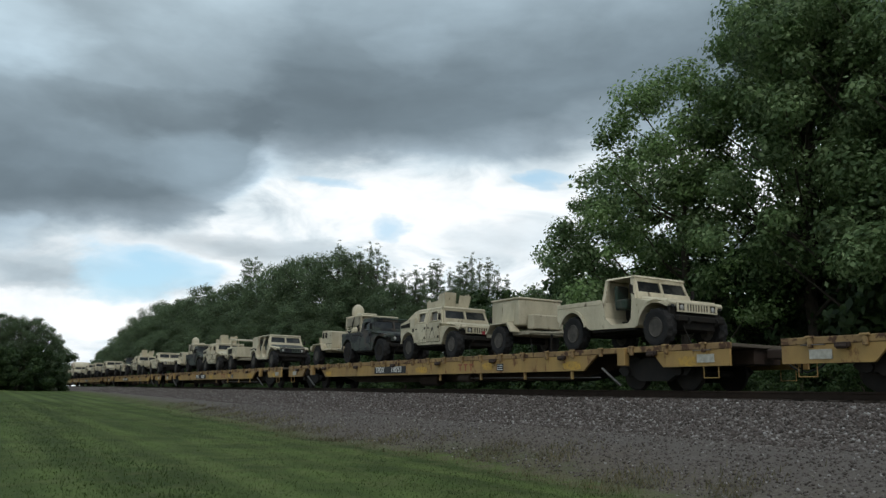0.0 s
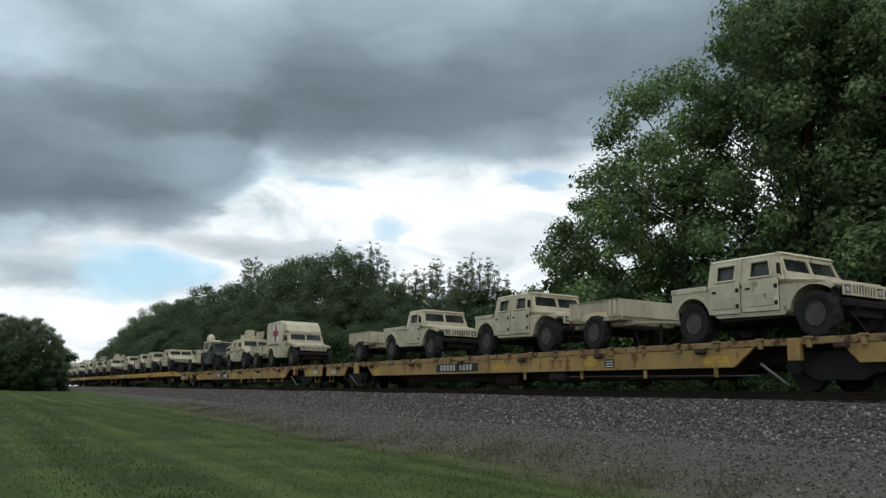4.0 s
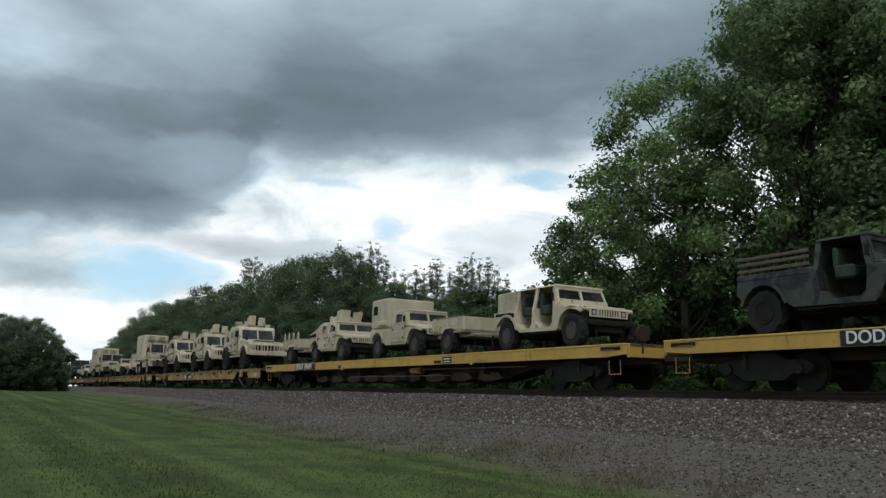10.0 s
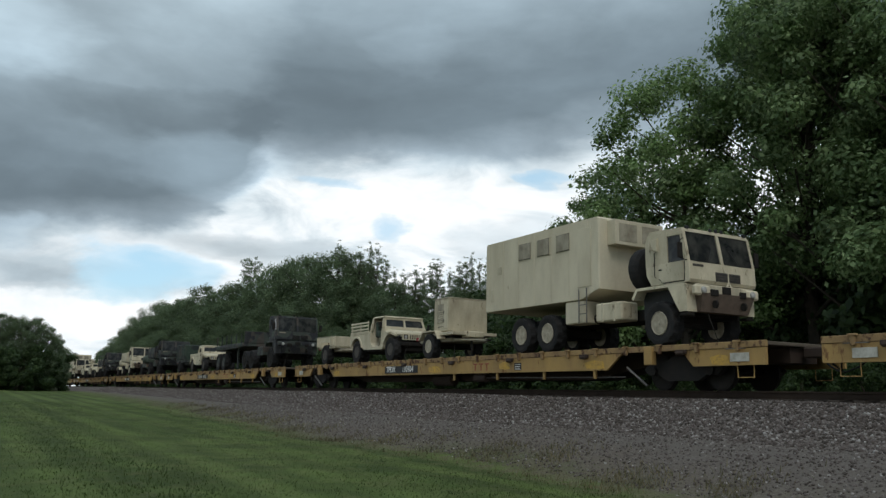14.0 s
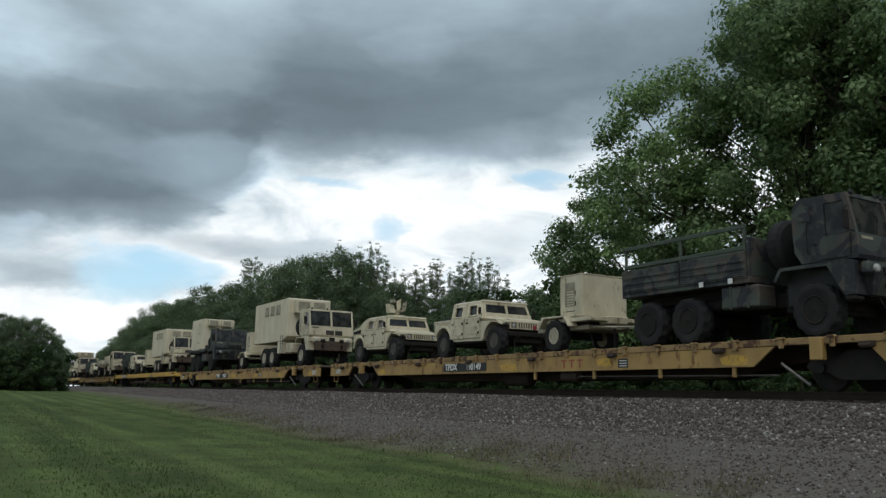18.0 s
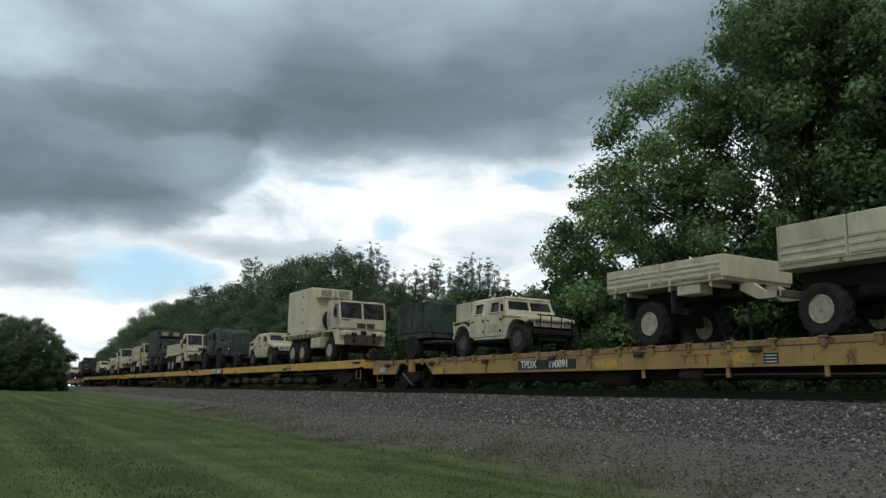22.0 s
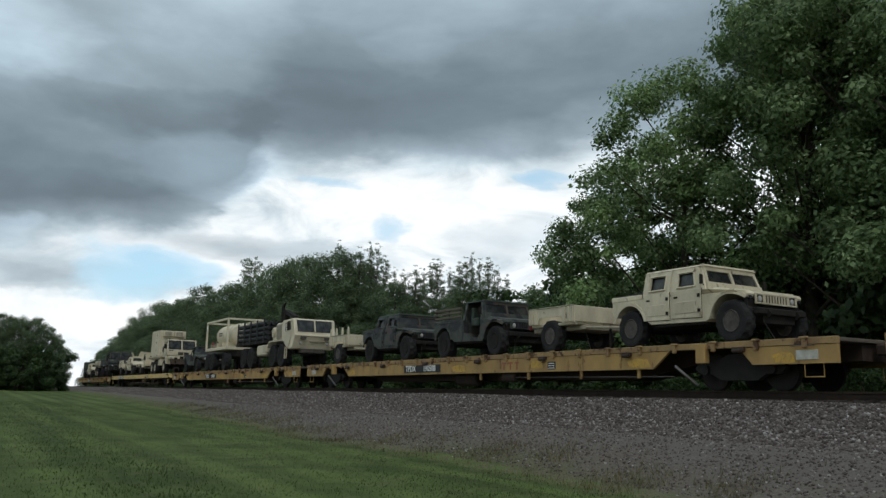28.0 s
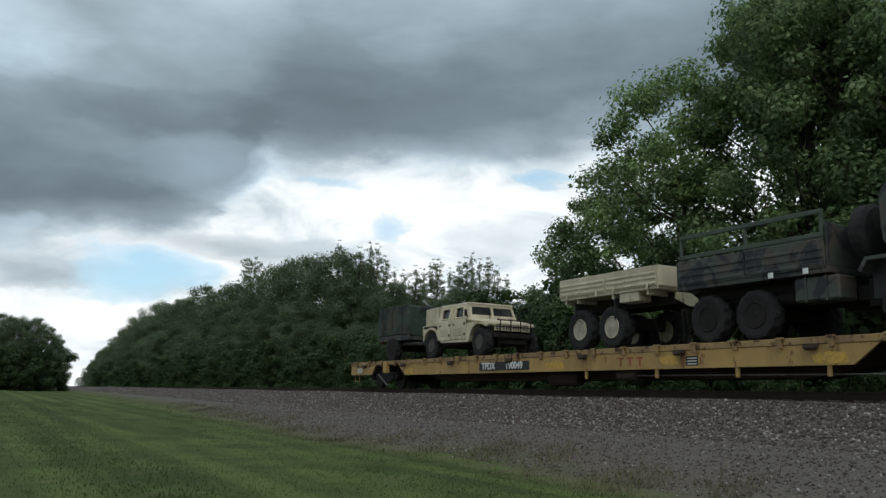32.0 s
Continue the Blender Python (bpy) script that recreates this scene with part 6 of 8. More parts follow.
def truck(load, paint, rear=(3.6, 5.0), load_paint=None):
    lp = load_paint or paint
    colour = "dark olive camouflaged" if paint is GREEN else "tan"
    what = {"cargo": "cab-over cargo truck with low drop sides", "box": "cab-over truck carrying a square shelter", "van": "cab-over truck with a long windowed van body", "dump": "cab-over dump truck", "wrecker": "cab-over wrecker with a folded crane",
            "shop": "cab-over truck with a low enclosed workshop body", "tractor": "cab-over tractor truck", "rails": "cab-over troop truck with bench rails"}[load]
    if load == "box" and lp is not paint:
        what = "cab-over truck carrying a tan square shelter"
    t = thing("truck", f"{colour} {what}", "truck", "trucks on the train")
    end = rear[-1] + 0.95
    part("chassis", M().box(-0.48, 0.48, -0.9, end, 0.75, 1.05).box(-0.8, 0.8, -0.1, 0.1, 0.5, 0.7).box(-0.55, 0.55, -0.2, 1.2, 0.6, 1.15), DARK, t, "dark chassis frame")
    part("axle", M().box(-0.8, 0.8, rear[0] - 0.12, rear[-1] + 0.12, 0.48, 0.72), DARK, t)
    # cab: flat front leaning back above the waist
    low = [(-1.20, 1.24), (-1.25, 1.32), (-1.22, 1.78), (0.72, 1.78), (0.72, 1.55), (0.48, 1.26)]
    part("cab", M().prism(low, -1.18, 1.18, 0.03), paint, t)
    for s in (-1, 1):
        x = s * 1.14
        part("cab_pillar", M().prism([(-1.20, 1.76), (-1.00, 2.62), (-0.86, 2.62), (-1.04, 1.76)], x - 0.04, x + 0.04), paint, t)
        part("cab_side", M().prism([(-0.38, 1.76), (-0.36, 2.62), (0.60, 2.62), (0.72, 2.45), (0.72, 1.76)], x - 0.04, x + 0.04), paint, t)
        d = part("door", M().prism([(-1.02, 1.30), (-1.04, 1.80), (0.02, 1.80), (0.02, 1.42), (-0.16, 1.30)], s * 1.18 - (0.0 if s > 0 else 0.03), s * 1.18 + (0.03 if s > 0 else 0.0), 0.006), paint, t)
        part("window_pane", M().prism([(-1.04, 1.82), (-0.90, 2.52), (-0.38, 2.52), (-0.38, 1.82)], x - 0.012, x + 0.004), GLASS, d, "dark side window")
        part("window_frame", M().box(x - 0.035, x + 0.035, -0.93, -0.3, 2.50, 2.60), paint, d)
        part("window_sill", M().box(x - 0.035, x + 0.035, -1.06, -0.3, 1.76, 1.84), paint, d)
        if s < 0:
            part("door_handle", M().box(s * 1.215 - 0.012, s * 1.215 + 0.012, -0.14, 0.0, 1.62, 1.66), DARK, d)
            # black outline behind the cab door imitates the shade in its gap
            part("door_seal", M().prism([(-1.045, 1.275), (-1.065, 1.80), (0.045, 1.80), (0.045, 1.40), (-0.15, 1.275)], -1.188, -1.17), BLACK, t, "black strip painted in as the door gap's shade")
            part("grab_handle", M().tube([(-1.2, 0.16, 1.45), (-1.25, 0.16, 1.48), (-1.25, 0.16, 2.1), (-1.2, 0.16, 2.13)], 0.014, 5), DARK, t)
            part("air_scoop", M().prism([(0.05, 2.15), (0.05, 2.50), (0.42, 2.46), (0.42, 2.22)], -1.24, -1.17, 0.01), paint, t)
        # angular fender: a flat lid over the wheel and a slanting panel with a step ahead of it
        part("fender", M().prism([(0.92, 1.20), (0.78, 1.42), (-0.36, 1.42), (-0.80, 0.80), (-1.10, 0.80), (-1.10, 1.46), (-0.9, 1.50), (0.82, 1.49), (1.0, 1.24)], s * 1.02 - 0.17, s * 1.02 + 0.17), paint, t)
        part("fender_liner", M().box(s * 0.8 - 0.05, s * 0.8 + 0.05, -0.9, 0.9, 0.7, 1.42), BLACK, t, "black inner fender")
        part("step", M().box(s * 1.05 - 0.14, s * 1.05 + 0.14, -1.08, -0.80, 0.70, 0.76).box(s * 1.14 - 0.02, s * 1.14 + 0.02, -1.08, -0.84, 0.70, 0.84), DARK, t)
        part("mirror", M().box(s * 1.36 - 0.08, s * 1.36 + 0.08, -1.12, -1.06, 1.85, 2.25).tube([(s * 1.16, -1.02, 2.4), (s * 1.36, -1.09, 2.3)], 0.014, 5).tube([(s * 1.16, -1.15, 1.8), (s * 1.36, -1.09, 1.85)], 0.014, 5), DARK, t, "tall dark side mirror")
        part("headlight", M().lathe("y", (s * 0.86, -1.43, 1.30), [(-0.03, 0.0), (-0.02, 0.06), (0.0, 0.08), (0.05, 0.09)], 14), LAMPM, t, "round glass headlight")
        part("lamp_pod", M().box(s * 0.86 - 0.26, s * 0.86 + 0.26, -1.38, -1.18, 1.18, 1.42, 0.04), paint, t)
        part("wiper", M().tube([(s * 0.5, -1.225, 1.85), (s * 0.3, -1.12, 2.2)], 0.012, 5), BLACK, t)
    part("cab_roof", M().prism([(-1.02, 2.58), (-0.97, 2.68), (0.50, 2.73), (0.66, 2.60)], -1.17, 1.17, 0.03), paint, t)
    part("cab_back", M().box(-1.12, 1.12, 0.64, 0.70, 1.76, 2.62), paint, t)
    part("windscreen_post", M().hull([(-0.05, -1.21, 1.76), (0.05, -1.21, 1.76), (0.05, -1.15, 1.76), (-0.05, -1.15, 1.76)], [(-0.05, -1.01, 2.62), (0.05, -1.01, 2.62), (0.05, -0.95, 2.62), (-0.05, -0.95, 2.62)]), paint, t)
    for s in (-1, 1):
        a = [(s * 0.06, -1.17, 1.80), (s * 1.10, -1.17, 1.80), (s * 1.10, -0.99, 2.58), (s * 0.06, -0.99, 2.58)]
        part("windscreen", M().hull(a, [(p[0], p[1] + 0.012, p[2]) for p in a]), GLASS, t, "large dark windscreen pane")
    part("seat_row", M().box(-0.95, -0.4, -0.2, 0.3, 1.6, 1.85, 0.05).box(0.4, 0.95, -0.2, 0.3, 1.6, 1.85, 0.05).box(-0.95, -0.4, 0.25, 0.4, 1.8, 2.35, 0.05).box(0.4, 0.95, 0.25, 0.4, 1.8, 2.35, 0.05), BLACK, t)
    part("front_beam", M().box(-1.0, 1.0, -1.30, -1.10, 1.24, 1.46, 0.02), paint, t)
    part("bumper", M().hull([(-0.92, -1.40, 1.24), (0.92, -1.40, 1.24), (0.92, -1.10, 1.24), (-0.92, -1.10, 1.24)], [(-0.84, -1.22, 0.80), (0.84, -1.22, 0.80), (0.84, -0.95, 0.80), (-0.84, -0.95, 0.80)]), BROWNED if paint is TAN else paint, t, "brown dirty skid plate bumper")
    part("bumper_slot", M().box(-0.62, -0.36, -1.415, -1.36, 1.18, 1.34).box(-0.14, 0.16, -1.33, -1.28, 1.25, 1.44).box(0.40, 0.62, -1.415, -1.36, 1.18, 1.34), DARK, t, "dark recesses in the front beam")
    for x0, x1 in ((-0.30, 0.12), (0.18, 0.58)):
        part("front_grille", M().box(x0, x1, -1.256, -1.235, 1.32, 1.56, 0.004), RIMD if paint is TAN else DARK, t, "dark slatted grille")
        for k in range(3):
            part("grille_slat", M().box(x0 + 0.02, x1 - 0.02, -1.266, -1.25, 1.36 + k * 0.07, 1.375 + k * 0.07, 0.003), BLACK, t)
    part("chevron", M().hull([(-0.06, -1.275, 1.32), (0.00, -1.275, 1.32), (0.17, -1.275, 1.56), (0.11, -1.275, 1.56)], [(-0.06, -1.262, 1.32), (0.00, -1.262, 1.32), (0.17, -1.262, 1.56), (0.11, -1.262, 1.56)]).hull([(0.28, -1.275, 1.32), (0.34, -1.275, 1.32), (0.17, -1.275, 1.56), (0.11, -1.275, 1.56)], [(0.28, -1.262, 1.32), (0.34, -1.262, 1.32), (0.17, -1.262, 1.56), (0.11, -1.262, 1.56)]), paint, t, "painted chevron over the grille")
    part("stencil_patch", M().box(-1.06, -0.70, -1.240, -1.215, 1.66, 1.72, 0.002), RIMD if paint is TAN else TAN3, t, "dark stencilled patch")
    for s in (-1, 1):
        part("tow_hook", M().lathe("x", (s * 0.5, -1.42, 0.98), [(-0.03, 0.05), (-0.03, 0.1), (0.03, 0.1), (0.03, 0.05)], 10), DARK, t)
        part("marker_lamp", M().box(s * 1.02 - 0.05, s * 1.02 + 0.05, -1.03, -0.96, 2.66, 2.74), BLACK, t)
    for x in (-0.2, 0.0, 0.2):
        part("marker_lamp", M().box(x - 0.04, x + 0.04, -1.02, -0.95, 2.67, 2.75), BLACK, t)
    # spare wheel, tanks and boxes between the axles
    if load != "tractor":
        part("spare_wheel", M().lathe("y", (-0.55, 1.05, 2.05), [(-0.18, 0.28), (-0.19, 0.5), (-0.12, 0.585), (0.12, 0.585), (0.19, 0.5), (0.18, 0.28)], 22), RUBBER, t, "black spare tyre behind the cab")
    part("air_cleaner", M().cyl("z", (0.75, 1.0, 1.95), 0.22, 0.9, 14, 0.04), paint, t)
    part("exhaust", M().tube([(0.95, 1.3, 1.0), (0.95, 1.3, 2.9)], 0.06, 8), DARK, t)
    part("fuel_tank", M().box(-1.15, -0.55, 1.45, 2.55, 0.74, 1.24, 0.04), paint, t)
    part("tank_strap", M().box(-1.165, -1.13, 1.72, 1.78, 0.73, 1.25, 0.004).box(-1.165, -1.13, 2.22, 2.28, 0.73, 1.25, 0.004), paint, t)
    part("battery_box", M().box(0.55, 1.15, 1.5, 2.6, 0.68, 1.18, 0.04), paint, t)
    part("air_tank", M().cyl("y", (-0.7, 3.1, 0.9), 0.14, 0.6, 12, 0.03), DARK, t)
    bed0, bed1 = 1.62, end
    if load in ("cargo", "rails"):
        up = 0.16 if load == "cargo" else 0.0
        top = 2.22 + up if load == "cargo" else 1.98
        part("bed", M().box(-1.2, 1.2, bed0, bed1, 1.28 + up, 1.42 + up), lp, t)
        part("subframe", M().box(-0.6, 0.6, bed0, bed1 - 0.1, 1.05, 1.28 + up), DARK, t, "dark frame under the bed")
        part("headboard", M().box(-1.2, 1.2, bed0, bed0 + 0.06, 1.42 + up, 2.30 + up), lp, t)
        part("tailgate", M().box(-1.2, 1.2, bed1 - 0.06, bed1, 1.42 + up, top), lp, t)
        mid = (bed0 + bed1) / 2
        for s in (-1, 1):
            for a, b in ((bed0 + 0.08, mid - 0.02), (mid + 0.02, bed1 - 0.08)):
                sd = part("drop_side", M().box(s * 1.2 - 0.03, s * 1.2 + 0.03, a, b, 1.38 + up, top), lp, t)
                for z in (1.46, 1.62, 1.78) if s < 0 else ():
                    part("rib", M().box(s * 1.235 - 0.015, s * 1.235 + 0.015, a + 0.03, b - 0.03, z + up - 0.035, z + up + 0.035), lp, sd)
            if load == "rails":
                for z in (2.02, 2.50):
                    part("bench_rail", M().box(s * 1.18 - 0.02, s * 1.18 + 0.02, bed0 + 0.1, bed1 - 0.1, z, z + 0.10), OLIVE, t, "dull olive bench rail")
                for y in (bed0 + 0.15, mid, bed1 - 0.15):
                    part("stake", M().box(s * 1.16 - 0.03, s * 1.16 + 0.03, y - 0.04, y + 0.04, 1.9, 2.60), OLIVE, t)
                for y in (2.1, 3.0):
                    part("reflector", M().box(s * 1.235 - 0.006, s * 1.235 + 0.006, y, y + 0.14, 1.30, 1.42, 0.003), WHITE, t, "small white panel")
    elif load == "box":
        b0, b1, z0, z1 = (2.80, 6.15, 1.58, 3.79) if len(rear) > 1 else (2.35, 5.95, 1.58, 3.74)
        back = b1 + (0.75 if len(rear) > 1 else 0.1)
        part("bed", M().box(-1.2, 1.2, bed0, back, 1.46, 1.56), paint, t)
        part("bed_edge", M().box(-1.22, -1.14, bed0, b0 + 0.1, 1.40, 1.60), paint, t)
        part("subframe", M().box(-0.62, 0.62, bed0, back - 0.1, 1.05, 1.46), DARK, t, "dark frame under the bed")
        n = int((back - bed0) / 0.55)
        for k in range(n):
            y = bed0 + 0.25 + k * 0.55
            part("bed_bracket", M().prism([(y - 0.05, 1.46), (y + 0.05, 1.46), (y + 0.05, 1.34), (y - 0.05, 1.30)], -1.18, -0.62), paint, t)
        part("pipe_guard", M().box(-0.62, -0.54, b0 - 0.16, b0 - 0.08, 1.56, 2.55), paint, t)
        part("bed_locker", M().box(-1.1, -0.55, bed0 + 0.1, bed0 + 0.45, 1.56, 1.86, 0.02), paint, t)
        part("shelter_box", M().box(-1.12, 1.12, b0, b1, z0, z1, 0.04), lp, t, "large square shelter box")
        for x in (-0.85, 0.1):
            part("cooling_unit", M().box(x, x + 0.75, b0 - 0.38, b0, z1 - 0.5, z1 - 0.06), lp, t, "boxy air conditioner")
        for x in (-0.75, 0.2):
            part("intake", M().box(x, x + 0.55, b0 - 0.393, b0 - 0.38, z1 - 0.44, z1 - 0.12), TAN3, t)
        for z in (z0 + 0.45, z0 + 1.1, z0 + 1.75):
            part("latch", M().box(-1.14, -1.12, b0 + 1.05, b0 + 1.13, z, z + 0.12), DARK, t)
        for y in (b0 + 0.25, (b0 + b1) / 2, b1 - 0.25):
            part("corner_strip", M().box(-1.135, -1.12, y - 0.02, y + 0.02, z0 + 0.02, z1 - 0.03), lp, t)
        for y in (b0 + 0.3, b1 - 0.3):
            part("twist_lock", M().box(-1.2, -1.05, y - 0.08, y + 0.08, 1.56, 1.64), DARK, t)
    elif load == "van":
        b0, b1, z0, z1 = 2.3, end + 1.15, 1.40, 3.66
        part("van_body", M().prism([(b0, z0 + 0.25), (b0, z1 - 0.06), (b0 + 0.08, z1), (b1 - 0.08, z1), (b1, z1 - 0.06), (b1, z0), (b0 + 0.8, z0)], -1.2, 1.2, 0.04), lp, t, "long tan van body")
        for y in (b0 + 1.35, b0 + 2.35, b0 + 3.35):
            part("van_window", M().box(-1.212, -1.20, y - 0.03, y + 0.65, z1 - 0.80, z1 - 0.26, 0.004), TAN, t, "raised window frame")
            part("window_flap", M().box(-1.235, -1.21, y, y + 0.62, z1 - 0.77, z1 - 0.29, 0.008), TAN3, t, "closed dull tan window flap")
            part("flap_gap", M().box(-1.222, -1.205, y - 0.012, y + 0.632, z1 - 0.782, z1 - 0.278, 0.002), RIMD, t)
        part("van_door", M().box(-1.218, -1.2, b0 + 0.35, b0 + 0.95, z0 + 0.35, z1 - 0.25), lp, t)
        part("side_hatch", M().box(-1.216, -1.2, b1 - 1.0, b1 - 0.75, z1 - 1.1, z1 - 0.85).box(-1.216, -1.2, b1 - 0.5, b1 - 0.35, z0 + 0.3, z0 + 0.7), TAN, t)
        for k in range(7):
            y = b0 + 0.5 + (b1 - b0 - 0.7) * k / 6
            part("rivet_strip", M().box(-1.21, -1.2, y - 0.015, y + 0.015, z0 + 0.05, z1 - 0.06, 0.003), lp, t)
        part("cooling_unit", M().box(-0.9, 0.9, b0 - 0.35, b0, z1 - 0.8, z1 - 0.1), lp, t)
        for x in (-0.75, 0.1):
            part("intake", M().box(x, x + 0.65, b0 - 0.362, b0 - 0.35, z1 - 0.7, z1 - 0.2), TAN3, t)
        part("ladder", M().tube([(-1.26, b0 + 0.5, 0.75), (-1.26, b0 + 0.5, z0 + 0.3)], 0.02, 5).tube([(-1.26, b0 + 0.85, 0.75), (-1.26, b0 + 0.85, z0 + 0.3)], 0.02, 5).tube([(-1.26, b0 + 0.5, 1.0), (-1.26, b0 + 0.85, 1.0)], 0.016, 5).tube([(-1.26, b0 + 0.5, 1.25), (-1.26, b0 + 0.85, 1.25)], 0.016, 5), STEEL, t)
        part("skirt_box", M().box(-1.18, -0.6, 3.0, 3.9, 0.75, 1.38, 0.03), lp, t)
    elif load == "dump":
        part("dump_body", M().prism([(bed0, 1.35), (bed0 - 0.1, 2.15), (bed1 + 0.05, 2.1), (bed1 + 0.15, 1.35)], -1.2, 1.2, 0.04), lp, t)
        part("cab_guard", M().box(-1.15, 1.15, bed0 - 0.15, bed0 - 0.08, 1.4, 2.45), lp, t)
        for k in range(6):
            y = bed0 + 0.2 + (bed1 - bed0 - 0.4) * k / 5
            part("rib", M().box(-1.25, -1.2, y - 0.06, y + 0.06, 1.38, 2.08), lp, t)
        part("top_rail", M().box(-1.25, -1.16, bed0 - 0.1, bed1, 2.06, 2.16), lp, t)
        part("mid_rail", M().box(-1.245, -1.19, bed0 - 0.05, bed1, 1.70, 1.78), lp, t)
        part("floor_rail", M().box(-1.25, -1.17, bed0 - 0.05, bed1 + 0.1, 1.30, 1.42), lp, t)
        part("mud_flap", M().box(-1.2, -0.8, end - 0.05, end, 0.5, 1.2), BLACK, t)
        part("dump_ram", M().tube([(-0.2, 2.2, 0.9), (-0.2, 2.6, 1.4)], 0.1, 8), DARK, t)
        part("tailgate", M().box(-1.2, 1.2, bed1 + 0.1, bed1 + 0.16, 1.4, 2.1), lp, t)
    elif load == "wrecker":
        part("bed", M().box(-1.2, 1.2, bed0, bed1 + 0.5, 1.2, 1.45), lp, t)
        part("crane_base", M().cyl("z", (0, 3.1, 1.7), 0.6, 0.6, 16, 0.05).box(-0.5, 0.5, 2.4, 3.6, 1.9, 2.5, 0.05), lp, t, "tan crane turret")
        part("crane_boom", M().prism([(2.5, 2.15), (2.5, 2.55), (5.9, 2.50), (6.8, 2.05), (6.7, 1.85), (5.6, 1.95)], -0.28, 0.28, 0.04), lp, t, "folded tan crane boom")
        part("operator_cab", M().box(-1.1, -0.5, 2.2, 3.2, 1.5, 2.45, 0.05), lp, t)
        for k in range(4):
            part("tool_locker", M().box(-1.22, -0.75, 3.35 + k * 0.75, 4.0 + k * 0.75, 1.15, 1.75, 0.03), lp, t)
        part("boom_tip", M().box(-0.22, 0.22, 5.9, 6.9, 1.55, 1.8, 0.03).tube([(-0.25, 6.7, 1.9), (-0.25, 6.9, 1.5)], 0.05, 6), TAN3, t)
        for k in range(5):
            part("hose", M().tube([(-0.62 - 0.05 * k, 2.5 + 0.2 * k, 1.6), (-0.75, 3.0 + 0.3 * k, 2.0 - 0.06 * k), (-0.5, 3.8 + 0.35 * k, 1.8)], 0.025, 5), DARK, t)
        part("crane_window", M().box(-1.115, -1.095, 2.35, 2.95, 1.95, 2.35), GLASS, t)
        part("boom_rest", M().box(-0.35, 0.35, 5.4, 5.6, 1.4, 1.95), TAN3, t)
        part("hydraulic_ram", M().tube([(-0.35, 2.9, 1.75), (-0.35, 4.6, 2.1)], 0.08, 8), DARK, t)
        part("outrigger", M().box(-1.22, -1.0, 2.0, 2.3, 0.6, 1.5).box(1.0, 1.22, 2.0, 2.3, 0.6, 1.5), lp, t)
        part("tow_boom", M().box(-0.2, 0.2, 5.8, 7.3, 1.1, 1.3).box(-0.7, 0.7, 7.1, 7.3, 1.0, 1.3), lp, t)
        part("winch", M().cyl("x", (0, 5.0, 1.6), 0.25, 0.9, 12), DARK, t)
    elif load == "shop":
        b0, b1 = 1.7, bed1 - 1.0
        part("workshop_body", M().prism([(b0, 1.28), (b0, 2.62), (b0 + 0.1, 2.68), (b1 - 0.1, 2.68), (b1, 2.62), (b1, 1.28)], -1.2, 1.2, 0.05), lp, t, "low enclosed body")
        for k in range(3):
            y = b0 + 0.2 + k * (b1 - b0 - 0.2) / 3
            part("locker_door", M().box(-1.215, -1.2, y, y + (b1 - b0) / 3 - 0.25, 1.45, 2.45), lp, t)
            part("vent", M().box(-1.225, -1.215, y + 0.2, y + 0.6, 1.95, 2.1), DARK, t)
        part("rear_rack", M().box(-1.15, 1.15, b1, b1 + 1.1, 1.15, 1.40).box(-1.15, -0.6, b1 + 0.05, b1 + 0.5, 1.4, 1.85).box(-1.1, -1.0, b1 + 0.85, b1 + 1.05, 1.4, 1.95).box(-1.1, -1.0, b1 + 0.05, b1 + 0.2, 1.85, 2.3), lp, t)
        for y in (b0 + 0.3, b0 + 1.5):
            part("panel_seam", M().box(-1.206, -1.198, y, y + 0.02, 1.32, 2.6, 0.001), DARK, t)
        part("side_vent", M().box(-1.225, -1.2, b0 + 0.35, b0 + 0.75, 1.9, 2.1).box(-1.225, -1.2, b1 - 0.5, b1 - 0.2, 1.55, 1.75), TAN3, t)
    elif load == "tractor":
        part("fifth_wheel", M().cyl("z", (0, rear[0] + 0.5, 1.2), 0.5, 0.12, 16), DARK, t)
        part("deck_plate", M().box(-0.8, 0.8, 1.2, 3.0, 1.06, 1.14), DARK, t)
    spots = [(s * 1.0, y) for s in (-1, 1) for y in (0.0, *rear)]
    wheel_set(t, "t", spots, DARK if paint is GREEN else RIMT)
    tuck_front(t, -0.3, 0.87)
    lift_cab(t)
    tie_downs(t, -1.0, end - 0.2, 0.8)
    return t


def flat_semi():
    """Low flat-bed semi-trailer behind the tractor; rear bogie at y = 0."""
    t = thing("flatbed_trailer", "dark olive flat-bed semi-trailer coupled to a tractor", "trailer", "trailers on the train")
    part("bed", M().prism([(-5.4, 1.42), (-5.4, 1.6), (1.6, 1.6), (1.6, 1.35), (-3.6, 1.35)], -1.2, 1.2, 0.03), GREEN, t)
    part("headboard", M().box(-1.2, 1.2, -5.42, -5.35, 1.6, 2.3), GREEN, t)
    for s in (-1, 1):
        part("side_rail", M().box(s * 1.2 - 0.03, s * 1.2 + 0.03, -5.3, 1.6, 1.45, 1.62), GREEN, t)
        part("landing_leg", M().box(s * 0.8 - 0.06, s * 0.8 + 0.06, -2.9, -2.75, 0.1, 1.4), GREEN, t)
    for k in range(6):
        part("stake", M().box(-1.24, -1.19, -4.8 + k * 1.15, -4.72 + k * 1.15, 1.5, 2.2), GREEN, t)
    part("axle", M().box(-0.7, 0.7, -0.8, 0.8, 0.55, 1.3), DARK, t)
    wheel_set(t, "t", [(s * 1.0, y) for s in (-1, 1) for y in (-0.68, 0.68)], GREEN)
    return t


# ---------- armoured trucks ----------


